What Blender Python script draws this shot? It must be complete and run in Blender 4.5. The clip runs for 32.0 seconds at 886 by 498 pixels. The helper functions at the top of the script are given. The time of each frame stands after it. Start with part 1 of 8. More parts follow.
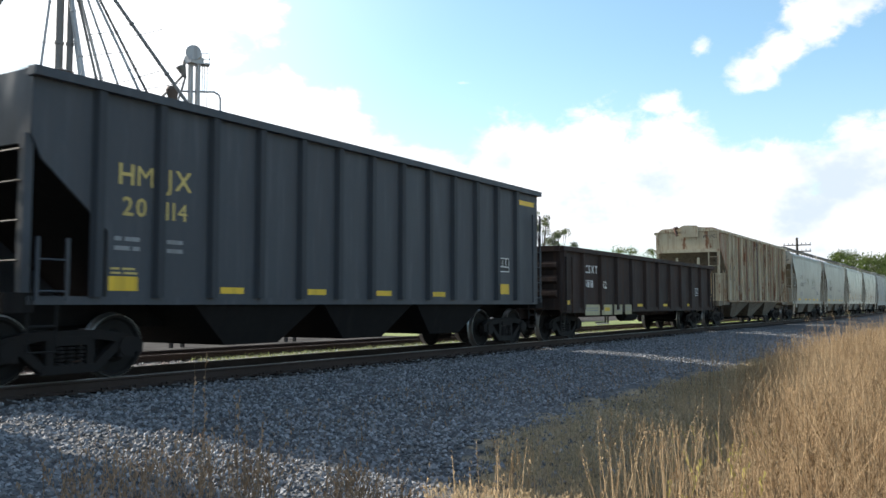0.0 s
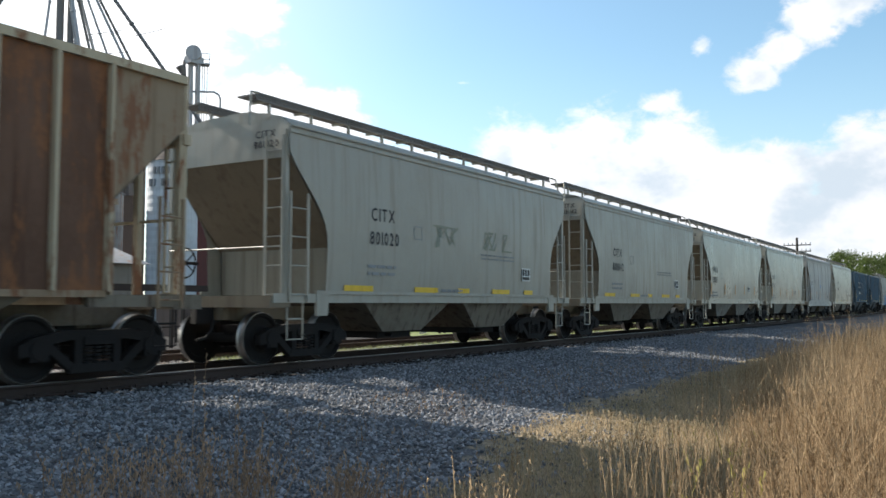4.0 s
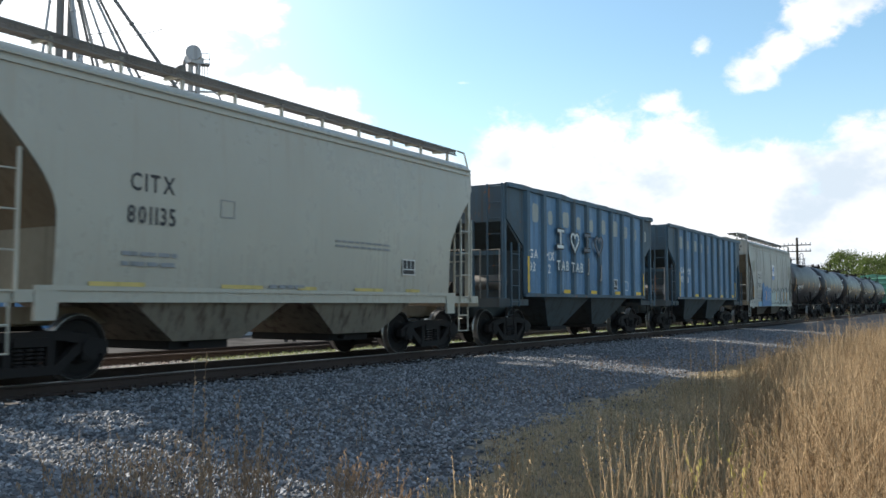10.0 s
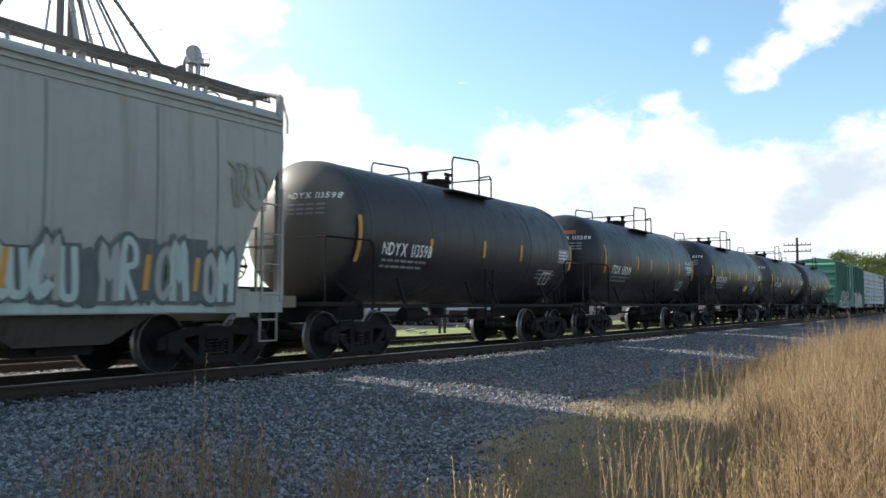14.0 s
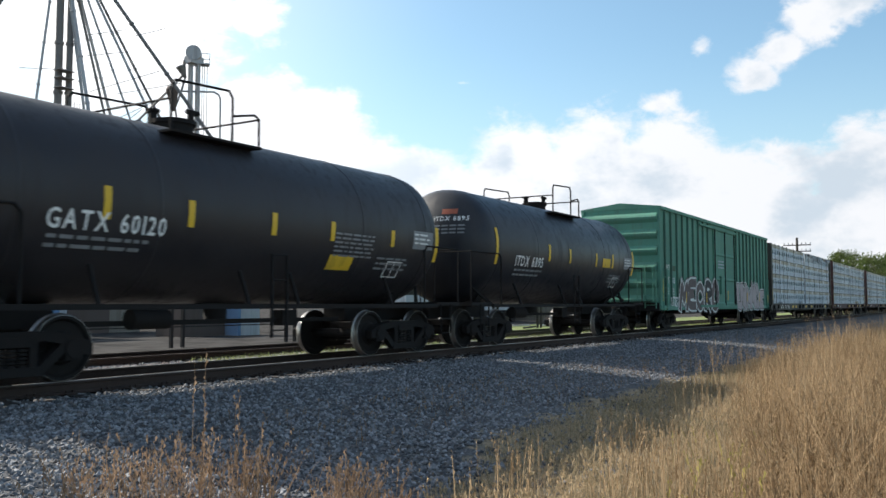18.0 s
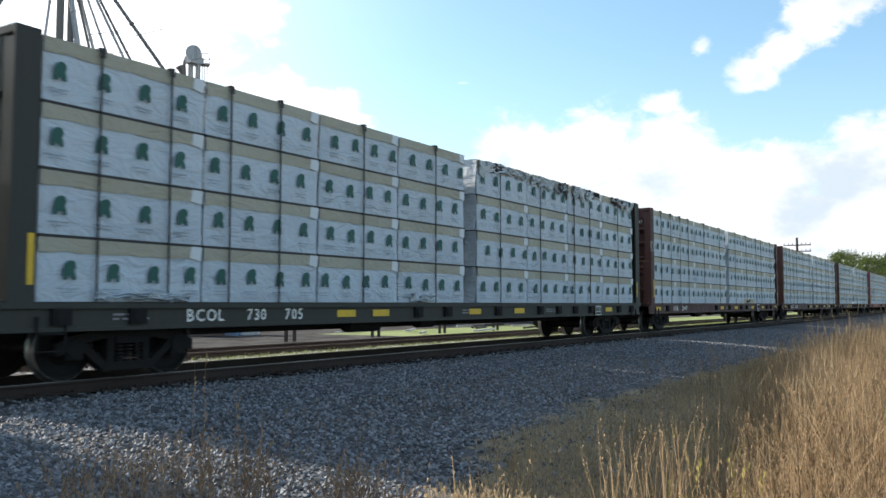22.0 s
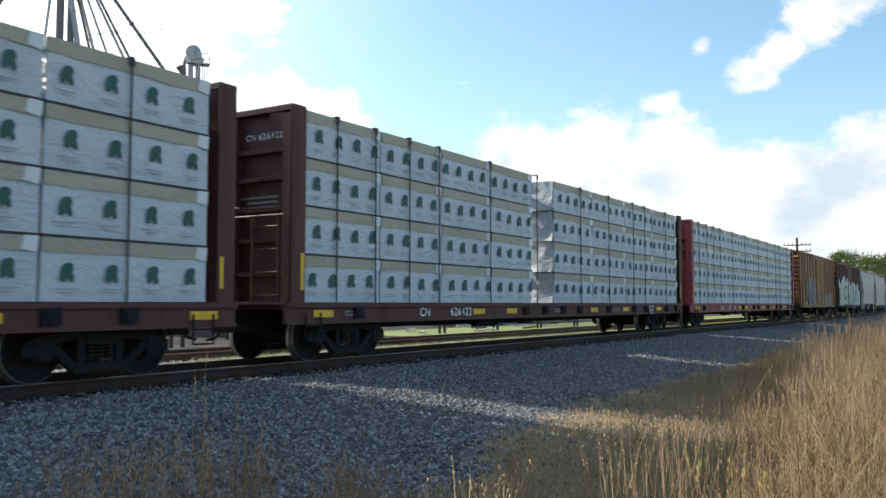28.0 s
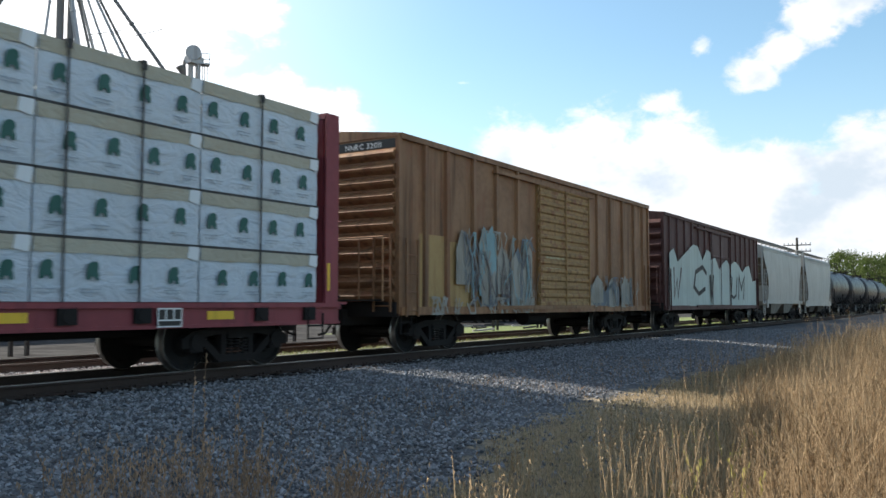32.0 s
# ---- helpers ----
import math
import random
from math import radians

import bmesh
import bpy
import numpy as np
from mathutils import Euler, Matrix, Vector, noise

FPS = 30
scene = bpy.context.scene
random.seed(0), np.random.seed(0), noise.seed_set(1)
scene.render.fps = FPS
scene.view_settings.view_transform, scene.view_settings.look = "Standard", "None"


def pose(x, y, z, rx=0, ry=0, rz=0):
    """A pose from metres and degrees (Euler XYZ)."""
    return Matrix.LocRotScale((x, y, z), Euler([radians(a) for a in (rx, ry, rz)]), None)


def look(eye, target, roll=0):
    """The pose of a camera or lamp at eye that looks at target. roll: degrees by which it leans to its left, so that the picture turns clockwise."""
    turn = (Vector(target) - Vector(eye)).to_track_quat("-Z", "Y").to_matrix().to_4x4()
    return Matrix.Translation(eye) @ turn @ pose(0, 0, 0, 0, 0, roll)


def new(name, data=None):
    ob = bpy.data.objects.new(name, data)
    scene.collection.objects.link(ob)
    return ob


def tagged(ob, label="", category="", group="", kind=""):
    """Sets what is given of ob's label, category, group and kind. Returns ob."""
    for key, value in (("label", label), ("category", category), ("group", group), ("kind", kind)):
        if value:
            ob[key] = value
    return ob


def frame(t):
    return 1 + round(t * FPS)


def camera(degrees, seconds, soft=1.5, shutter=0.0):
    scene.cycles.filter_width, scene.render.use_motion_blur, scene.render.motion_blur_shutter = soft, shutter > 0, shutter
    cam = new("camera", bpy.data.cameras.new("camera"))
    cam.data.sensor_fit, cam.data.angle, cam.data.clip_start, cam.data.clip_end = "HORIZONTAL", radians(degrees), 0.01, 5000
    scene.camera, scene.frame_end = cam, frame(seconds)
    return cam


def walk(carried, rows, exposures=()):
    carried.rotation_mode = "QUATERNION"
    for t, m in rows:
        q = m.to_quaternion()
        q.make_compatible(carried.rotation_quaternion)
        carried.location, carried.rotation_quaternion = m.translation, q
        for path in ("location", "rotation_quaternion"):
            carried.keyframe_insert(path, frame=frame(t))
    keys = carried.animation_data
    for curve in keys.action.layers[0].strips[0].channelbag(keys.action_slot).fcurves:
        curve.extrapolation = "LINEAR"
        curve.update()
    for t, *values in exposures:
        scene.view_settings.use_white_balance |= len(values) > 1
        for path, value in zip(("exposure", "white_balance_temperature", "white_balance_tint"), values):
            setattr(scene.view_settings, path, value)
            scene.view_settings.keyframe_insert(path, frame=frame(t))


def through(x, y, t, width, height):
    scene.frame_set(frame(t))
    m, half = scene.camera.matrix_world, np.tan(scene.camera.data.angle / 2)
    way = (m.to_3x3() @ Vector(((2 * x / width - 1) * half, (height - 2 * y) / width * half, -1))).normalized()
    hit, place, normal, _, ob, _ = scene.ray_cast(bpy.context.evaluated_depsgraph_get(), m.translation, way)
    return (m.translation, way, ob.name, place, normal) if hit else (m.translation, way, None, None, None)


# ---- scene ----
# The eye stands still beside the line; the train goes by from +x to -x. Rail tops lie at z = 0, the track's middle at y = 0.
EYE = (0.0, -11.51, 1.06)
cam = camera(54.57, 32.0, shutter=0.15)
STAND = pose(*EYE, 93.66, 0.0, -58.03)
walk(cam, [(0.0, STAND), (32.0, STAND)],
     exposures=[(0, 1.08), (1.0, 0.99), (1.8, 0.72), (3.5, 0.88), (5.5, 1.02), (10, 1.02), (12, 1.06), (13.8, 1.03), (14.7, 0.81), (18.2, 0.79), (19, 0.74), (20.0, 1.03), (22, 1.06), (23.5, 1.0), (32, 0.98)])

# speed of the train at 0, 8, 16, 24 and 32 s, in m/s
SPEEDS = (11.789, 11.604, 11.485, 11.262, 11.577)


def gone(t):
    """Metres that the train has gone at t seconds."""
    d = 0.0
    for i in range(4):
        w = min(max(t - 8 * i, 0.0), 8.0)
        d += SPEEDS[i] * w + (SPEEDS[i + 1] - SPEEDS[i]) * w * w / 16
    return d


# ---- light ----
SUN = Vector((-0.02, 1.0, 0.575)).normalized()      # towards the sun
sun = new("sun", bpy.data.lights.new("sun", "SUN"))
sun.data.energy, sun.data.angle, sun.data.color = 5.0, radians(0.6), (1.0, 0.93, 0.82)
sun.matrix_world = look((0, 0, 60), tuple(Vector((0, 0, 60)) - SUN))
world = bpy.data.worlds.new("sky")
scene.world = world
world.use_nodes = True


class Nodes:
    """Short hand for building a node tree."""

    def __init__(self, tree):
        self.t = tree
        tree.nodes.clear()

    def add(self, kind, **props):
        n = self.t.nodes.new(kind)
        for k, v in props.items():
            if k == "operation":
                n.operation = v
            elif k == "blend_type":
                n.blend_type = v
            elif k == "data_type":
                n.data_type = v
            elif k == "sky_type":
                n.sky_type = v
        return n

    def put(self, sock, v):
        if isinstance(v, bpy.types.NodeSocket):
            self.t.links.new(v, sock)
        elif v is not None:
            sock.default_value = v

    def math(self, op, a, b=None, c=None, clamp=False):
        n = self.add("ShaderNodeMath", operation=op)
        n.use_clamp = clamp
        for i, v in enumerate((a, b, c)):
            self.put(n.inputs[i], v)
        return n.outputs[0]

    def vmath(self, op, a, b=None, out=0):
        n = self.add("ShaderNodeVectorMath", operation=op)
        self.put(n.inputs[0], a)
        self.put(n.inputs[1], b)
        return n.outputs[out]

    def mix(self, f, a, b, blend="MIX"):
        n = self.add("ShaderNodeMix", data_type="RGBA", blend_type=blend)
        self.put(n.inputs[0], f)
        self.put(n.inputs[6], a)
        self.put(n.inputs[7], b)
        return n.outputs[2]

    def ramp(self, f, lo, hi):
        n = self.add("ShaderNodeMapRange")
        n.interpolation_type = "SMOOTHSTEP"
        self.put(n.inputs[0], f)
        self.put(n.inputs[1], lo)
        self.put(n.inputs[2], hi)
        return n.outputs[0]

    def noise(self, vec, scale, detail=4, rough=0.55, warp=0.0, out=0):
        n = self.add("ShaderNodeTexNoise")
        self.put(n.inputs["Vector"], vec)
        for k, v in (("Scale", scale), ("Detail", detail), ("Roughness", rough), ("Distortion", warp)):
            n.inputs[k].default_value = v
        return n.outputs[out]

    def scaled(self, vec, s):
        n = self.add("ShaderNodeMapping")
        self.put(n.inputs[0], vec)
        n.inputs[3].default_value = s
        return n.outputs[0]


def sky_world():
    n = Nodes(world.node_tree)
    way = n.add("ShaderNodeTexCoord").outputs["Generated"]
    sky = n.add("ShaderNodeTexSky", sky_type="NISHITA")
    sky.sun_disc = False
    sky.sun_elevation = math.asin(SUN.z)
    sky.sun_rotation = math.atan2(SUN.x, SUN.y)
    sky.air_density, sky.dust_density, sky.ozone_density = 1.0, 1.2, 1.6
    base = n.mix(1.0, sky.outputs[0], (0.104, 0.12, 0.115, 1), "MULTIPLY")
    # clouds: masses at their bearings, with ragged billowing edges
    stretched = n.scaled(way, (1, 1, 1.6))
    rag = n.math("SUBTRACT", n.noise(stretched, 9, 5, 0.55, 0.3), 0.5)
    puff = n.math("SUBTRACT", n.noise(stretched, 26, 6, 0.62, 0.2), 0.5)
    edge = n.math("ADD", n.math("MULTIPLY", rag, 1.25), n.math("MULTIPLY", puff, 1.0))
    cover = None
    for az, el, wide, high, firm in CLOUDS:
        a = radians(az)
        side = n.vmath("DOT_PRODUCT", way, (-math.sin(a), math.cos(a), 0), out=1)
        front = n.ramp(n.vmath("DOT_PRODUCT", way, (math.cos(a), math.sin(a), 0), out=1), 0.0, 0.3)
        up = n.math("SUBTRACT", n.add_z(way), math.sin(radians(el)))
        r2 = n.math("ADD", n.math("POWER", n.math("DIVIDE", side, wide), 2), n.math("POWER", n.math("DIVIDE", up, high), 2))
        blob = n.math("SUBTRACT", n.math("MULTIPLY", n.math("SUBTRACT", 1.0, n.math("SQRT", r2)), firm), n.math("MULTIPLY", n.math("SUBTRACT", 1.0, front), 3.0))
        cover = blob if cover is None else n.math("MAXIMUM", cover, blob)
    rest = n.math("SUBTRACT", n.ramp(n.noise(way, 2.2, 3), 0.4, 0.68), 0.66)
    ahead = n.ramp(n.vmath("DOT_PRODUCT", way, (0.85, 0.53, 0), out=1), 0.5, 0.72)
    cover = n.math("MAXIMUM", n.math("MAXIMUM", cover, -1.0), n.math("SUBTRACT", rest, n.math("MULTIPLY", ahead, 2.0)))
    body = n.math("ADD", cover, edge)
    mask = n.ramp(body, -0.08, 0.34)
    # clouds are brighter towards the sun's bearing, and a little grey in their folds
    near = n.vmath("DOT_PRODUCT", way, tuple(SUN), out=1)
    lit = n.math("ADD", CLOUD_WHITE, n.math("MULTIPLY", n.math("POWER", n.math("MAXIMUM", near, 0.0), 3.0), 0.6))
    fold = n.ramp(n.math("ADD", n.noise(n.vmath("ADD", stretched, (3.1, 0.4, 0.0)), 8, 5, 0.58), n.math("MULTIPLY", body, 0.1)), 0.5, 0.72)
    away = n.ramp(near, 0.75, 0.45)
    tone = n.mix(n.math("MULTIPLY", n.math("MULTIPLY", fold, away), 0.85), (0.97, 0.99, 1.03, 1), (0.6, 0.71, 0.82, 1))
    white = n.vmath("SCALE", tone)
    sc = n.t.nodes[-1]
    n.put(sc.inputs[3], lit)
    haze = n.ramp(n.math("ABSOLUTE", n.add_z(way)), 0.3, 0.0)
    base = n.mix(n.math("MULTIPLY", haze, 0.5), base, (0.38, 0.48, 0.54, 1))
    glow = n.ramp(near, 0.55, 1.0)
    base = n.mix(n.math("MULTIPLY", glow, 0.7), base, (0.66, 0.69, 0.71, 1))
    col = n.mix(mask, base, white)
    bg = n.add("ShaderNodeBackground")
    n.put(bg.inputs[0], col)
    bg.inputs[1].default_value = 1.0
    out = n.add("ShaderNodeOutputWorld")
    n.put(out.inputs[0], bg.outputs[0])


def add_z(self, vec):
    s = self.add("ShaderNodeSeparateXYZ")
    self.put(s.inputs[0], vec)
    return s.outputs[2]


Nodes.add_z = add_z
# bearing from the track's direction, height in degrees, half width, half height, firmness
CLOUDS = [(52.5, 16.9, 0.13, 0.1, 1.2), (44.6, 18.2, 0.036, 0.03, 0.6), (44.4, 9.6, 0.14, 0.092, 1.4), (36.0, 7.2, 0.14, 0.07, 1.3), (26.8, 8.9, 0.075, 0.062, 1.0), (22.3, 9.3, 0.08, 0.06, 0.9), (17.6, 9.2, 0.075, 0.052, 0.8),
          (19.1, 6.4, 0.2, 0.065, 1.2), (12.1, 6.6, 0.11, 0.072, 0.7), (5.4, 8.0, 0.07, 0.054, 0.8), (8.2, 4.6, 0.16, 0.05, 1.1), (6.4, 18.6, 0.038, 0.034, 0.75), (8.2, 17.0, 0.033, 0.03, 0.7), (9.9, 15.5, 0.031, 0.026, 0.65),
          (11.6, 14.2, 0.027, 0.02, 0.55), (15.0, 16.0, 0.009, 0.008, 0.3), (30.6, 14.6, 0.022, 0.004, 0.3), (17.5, 12.8, 0.02, 0.013, 0.5), (80, 25, 0.5, 0.3, 1.5)]
CLOUD_WHITE = 0.56
sky_world()

# ---- materials ----
PAINTS = {}


def paint(name, col, rough=0.55, dirt=(0.09, 0.075, 0.06), amount=0.35, streak=True, metal=0.0, bump=0.15, scale=1.0, rust=0.0, spec=0.4, vary=0.06, dent=0.0, dusty=0.0, crease=0.0, scuff=None):
    """Painted or bare surface with grime, run-down streaks and fine relief, in object space."""
    if name in PAINTS:
        return PAINTS[name]
    m = bpy.data.materials.new(name)
    m.use_nodes = True
    n = Nodes(m.node_tree)
    pos = n.add("ShaderNodeTexCoord").outputs["Object"]
    rnd = n.add("ShaderNodeObjectInfo").outputs["Random"]
    off = n.vmath("ADD", pos, n.comb(n.math("MULTIPLY", rnd, 37.0)))
    big = n.noise(off, 0.55 * scale, 5, 0.6)
    small = n.noise(off, 9 * scale, 5, 0.65)
    base = n.mix(n.math("MULTIPLY", n.math("SUBTRACT", small, 0.5), 0.5), (*col, 1), tuple(min(1, c * 1.25 + 0.01) for c in col) + (1,))
    base = n.mix(n.math("MULTIPLY", rnd, vary), base, tuple(c * 0.5 for c in col) + (1,))
    grime = n.ramp(n.math("ADD", big, n.math("MULTIPLY", n.math("SUBTRACT", small, 0.5), 0.5)), 0.38, 0.78)
    if streak:
        runs = n.ramp(n.noise(n.scaled(off, (2.6 * scale, 2.6 * scale, 0.12 * scale)), 2.2, 5, 0.62), 0.46, 0.7)
        grime = n.math("MAXIMUM", n.math("MULTIPLY", grime, 0.7), runs)
    base = n.mix(n.math("MULTIPLY", grime, amount), base, (*dirt, 1))
    if scuff:
        pale = n.ramp(n.noise(n.scaled(n.vmath("ADD", off, (9.0, 4.0, 2.0)), (3.4, 3.4, 0.3)), 1.9, 6, 0.66), 0.5, 0.68)
        base = n.mix(n.math("MULTIPLY", pale, 0.6), base, (*scuff, 1))
    if rust > 0:
        spots = n.ramp(n.math("ADD", n.noise(n.scaled(off, (1.7, 1.7, 0.35)), 1.6, 7, 0.68), n.math("MULTIPLY", small, 0.16)), 0.66 - 0.22 * rust, 0.74 - 0.16 * rust)
        base = n.mix(spots, base, n.mix(small, (0.12, 0.045, 0.02, 1), (0.26, 0.12, 0.055, 1)))
    if dusty > 0:
        xs = n.add("ShaderNodeSeparateXYZ")
        n.put(xs.inputs[0], pos)
        veil = n.math("ADD", n.ramp(xs.outputs[0], 1.0, 0.0), n.math("MULTIPLY", n.math("SUBTRACT", big, 0.5), 1.3))
        base = n.mix(n.math("MULTIPLY", n.ramp(veil, 0.25, 1.0), dusty), base, (0.28, 0.245, 0.195, 1))
    b = n.add("ShaderNodeBsdfPrincipled")
    n.put(b.inputs["Base Color"], base)
    n.put(b.inputs["Roughness"], n.math("ADD", rough, n.math("MULTIPLY", grime, 0.25), clamp=True))
    b.inputs["Metallic"].default_value = metal
    b.inputs["Specular IOR Level"].default_value = spec
    if bump:
        bp = n.add("ShaderNodeBump")
        bp.inputs["Strength"].default_value = bump
        bp.inputs["Distance"].default_value = 0.01
        n.put(bp.inputs["Height"], small)
        last = bp
        for amount_, where in ((dent, n.noise(n.scaled(off, (1, 1, 0.7)), 1.1, 2, 0.4)), (crease, n.noise(n.scaled(off, (1.5, 1.5, 2.6)), 1.6, 4, 0.6, 1.6))):
            if amount_:
                wave = n.add("ShaderNodeBump")
                wave.inputs["Strength"].default_value = 1.0
                wave.inputs["Distance"].default_value = amount_
                n.put(wave.inputs["Height"], where)
                n.put(wave.inputs["Normal"], last.outputs[0])
                last = wave
        n.put(b.inputs["Normal"], last.outputs[0])
    o = n.add("ShaderNodeOutputMaterial")
    n.put(o.inputs[0], b.outputs[0])
    PAINTS[name] = m
    return m


def comb(self, f):
    c = self.add("ShaderNodeCombineXYZ")
    for i in range(3):
        self.put(c.inputs[i], f)
    return c.outputs[0]


Nodes.comb = comb

# ---- building helpers ----


class Geo:
    """Gathers vertices and faces of one mesh."""

    def __init__(self):
        self.v, self.f = [], []

    def add(self, vs, fs):
        k = len(self.v)
        self.v += [tuple(p) for p in vs]
        self.f += [tuple(k + i for i in q) for q in fs]
        return self

    def box(self, x0, x1, y0, y1, z0, z1):
        vs = [(x, y, z) for z in (z0, z1) for y in (y0, y1) for x in (x0, x1)]
        return self.add(vs, [(0, 2, 3, 1), (4, 5, 7, 6), (0, 1, 5, 4), (2, 6, 7, 3), (0, 4, 6, 2), (1, 3, 7, 5)])

    def beam(self, a, b, w, h=None):
        """A square bar from a to b."""
        return self.cyl(a, b, w * 0.7071, n=4, turn=math.pi / 4, squash=(h or w) / w)

    def cyl(self, a, b, r, r2=None, n=10, turn=0.0, squash=1.0):
        a, b = Vector(a), Vector(b)
        d = (b - a).normalized()
        u = d.cross(Vector((0, 0, 1)) if abs(d.z) < 0.95 else Vector((1, 0, 0))).normalized()
        w = d.cross(u) * squash
        r2 = r if r2 is None else r2
        vs = [tuple(p + (u * math.cos(turn + 6.28318 * i / n) + w * math.sin(turn + 6.28318 * i / n)) * q) for p, q in ((a, r), (b, r2)) for i in range(n)]
        fs = [(i, (i + 1) % n, n + (i + 1) % n, n + i) for i in range(n)]
        return self.add(vs, fs + [tuple(range(n))[::-1], tuple(range(n, 2 * n))])

    def tube(self, pts, r, n=6):
        """A bent round bar through the points, mitred at its bends."""
        p = [Vector(q) for q in pts]
        ring = len(p) > 3 and (p[0] - p[-1]).length < 1e-4
        if ring:
            p = p[:-1]
        m, rings, u = len(p), [], None
        for i in range(m):
            back = (p[i] - p[i - 1]).normalized() if i or ring else None
            ahead = (p[(i + 1) % m] - p[i]).normalized() if i < m - 1 or ring else None
            d = ((back or ahead) + (ahead or back))
            d = d.normalized() if d.length > 1e-4 else (ahead or back)
            if u is None:
                u = d.cross(Vector((0, 0, 1)) if abs(d.z) < 0.9 else Vector((1, 0, 0))).normalized()
            u = (u - d * u.dot(d)).normalized()
            w = d.cross(u)
            rings.append([tuple(p[i] + (u * math.cos(6.28318 * k / n) + w * math.sin(6.28318 * k / n)) * r) for k in range(n)])
        if ring:
            rings.append(rings[0])
        return self.loft(rings, not ring)

    def prism(self, outline, axis, a, b):
        """An outline in the two other axes, pushed from a to b along axis."""
        n = len(outline)
        vs = []
        for t in (a, b):
            for p, q in outline:
                vs.append({"x": (t, p, q), "y": (p, t, q), "z": (p, q, t)}[axis])
        return self.add(vs, [tuple(range(n))[::-1], tuple(range(n, 2 * n))] + [(i, (i + 1) % n, n + (i + 1) % n, n + i) for i in range(n)])

    def loft(self, rings, close=True):
        n = len(rings[0])
        vs = [p for r in rings for p in r]
        fs = [(k * n + i, k * n + (i + 1) % n, (k + 1) * n + (i + 1) % n, (k + 1) * n + i) for k in range(len(rings) - 1) for i in range(n)]
        if close:
            fs += [tuple(range(n))[::-1], tuple(range(len(vs) - n, len(vs)))]
        return self.add(vs, fs)

    def grid(self, rows):
        m = len(rows[0])
        return self.add([p for r in rows for p in r], [(k * m + i, k * m + i + 1, (k + 1) * m + i + 1, (k + 1) * m + i) for k in range(len(rows) - 1) for i in range(m - 1)])

    def mesh(self, name, mat, smooth=40, fix=True):
        me = bpy.data.meshes.new(name)
        me.from_pydata(self.v, [], self.f)
        if fix:
            bm = bmesh.new()
            bm.from_mesh(me)
            bmesh.ops.recalc_face_normals(bm, faces=bm.faces)
            bm.to_mesh(me)
            bm.free()
        if smooth:
            me.shade_smooth()
            me.set_sharp_from_angle(angle=radians(smooth))
        if mat:
            me.materials.append(mat)
        return me


def part(name, geo, mat, parent, label="", smooth=40):
    """Links a mesh as one part under its thing."""
    me = geo.mesh(name, mat, smooth) if isinstance(geo, Geo) else geo
    ob = new(name, me)
    ob.parent = parent
    return tagged(ob, label) if label else ob


def thing(name, label, category, group="", at=(0, 0, 0), kind=""):
    ob = new(name)
    ob.location = at
    return tagged(ob, label, category, group, kind)


GLYPHS = {}


def letter_shapes():
    """The built-in font's characters as flat outlines, one by one."""
    for ch in "ABCDEFGHIJKLMNOPQRSTUVWXYZ0123456789-":
        cu = bpy.data.curves.new("letters", "FONT")
        cu.body, cu.size, cu.resolution_u, cu.offset = ch, 1.38, 2, 0.022 if ch not in "MWN4" else 0.0
        tmp = bpy.data.objects.new("letters", cu)
        scene.collection.objects.link(tmp)
        bpy.context.view_layer.update()
        me = bpy.data.meshes.new_from_object(tmp.evaluated_get(bpy.context.evaluated_depsgraph_get()))
        bpy.data.objects.remove(tmp)
        low, high = min(v.co.x for v in me.vertices), max(v.co.x for v in me.vertices)
        GLYPHS[ch] = ([(v.co.x - low, v.co.y) for v in me.vertices], [tuple(q.vertices) for q in me.polygons], high - low)
        bpy.data.meshes.remove(me)


letter_shapes()


def words(text, x, z, size, mat, parent, y=-1.56, name="lettering", spread=1.0, end=False, narrow=1.0):
    """Painted letters on the near side (or, with end, on the end wall that faces -x)."""
    g, at = Geo(), 0.0
    for ch in text:
        if ch == " ":
            at += 0.5 * size
            continue
        vs, fs, w = GLYPHS[ch]
        if ch in "1I":
            at += 0.06 * size
        g.add([(x, y - (at + p * size), z + q * size) if end else (x + at + p * size * narrow, y, z + q * size) for p, q in vs], fs)
        at += (w + 0.2 * spread) * size * narrow
    return part(name, g, mat, parent, smooth=0)


def bars(x, z, wide, rows, mat, parent, high=0.05, step=0.11, y=-1.56, seed=1, name="small_lettering"):
    """Lines of writing too small to read, as plain bars."""
    g, r = Geo(), random.Random(seed)
    for k in range(rows):
        at = x
        while at < x + wide - 0.08:
            w = min(r.uniform(0.09, 0.3), x + wide - at)
            g.box(at, at + w, y, y + 0.003, z - k * step, z - k * step + high)
            at += w + 0.05
    return part(name, g, mat, parent, smooth=0)


def patch(x0, x1, z0, z1, mat, parent, y=-1.56, name="reflective_patch", label=""):
    return part(name, Geo().box(x0, x1, y, y + 0.003, z0, z1), mat, parent, label, 0)


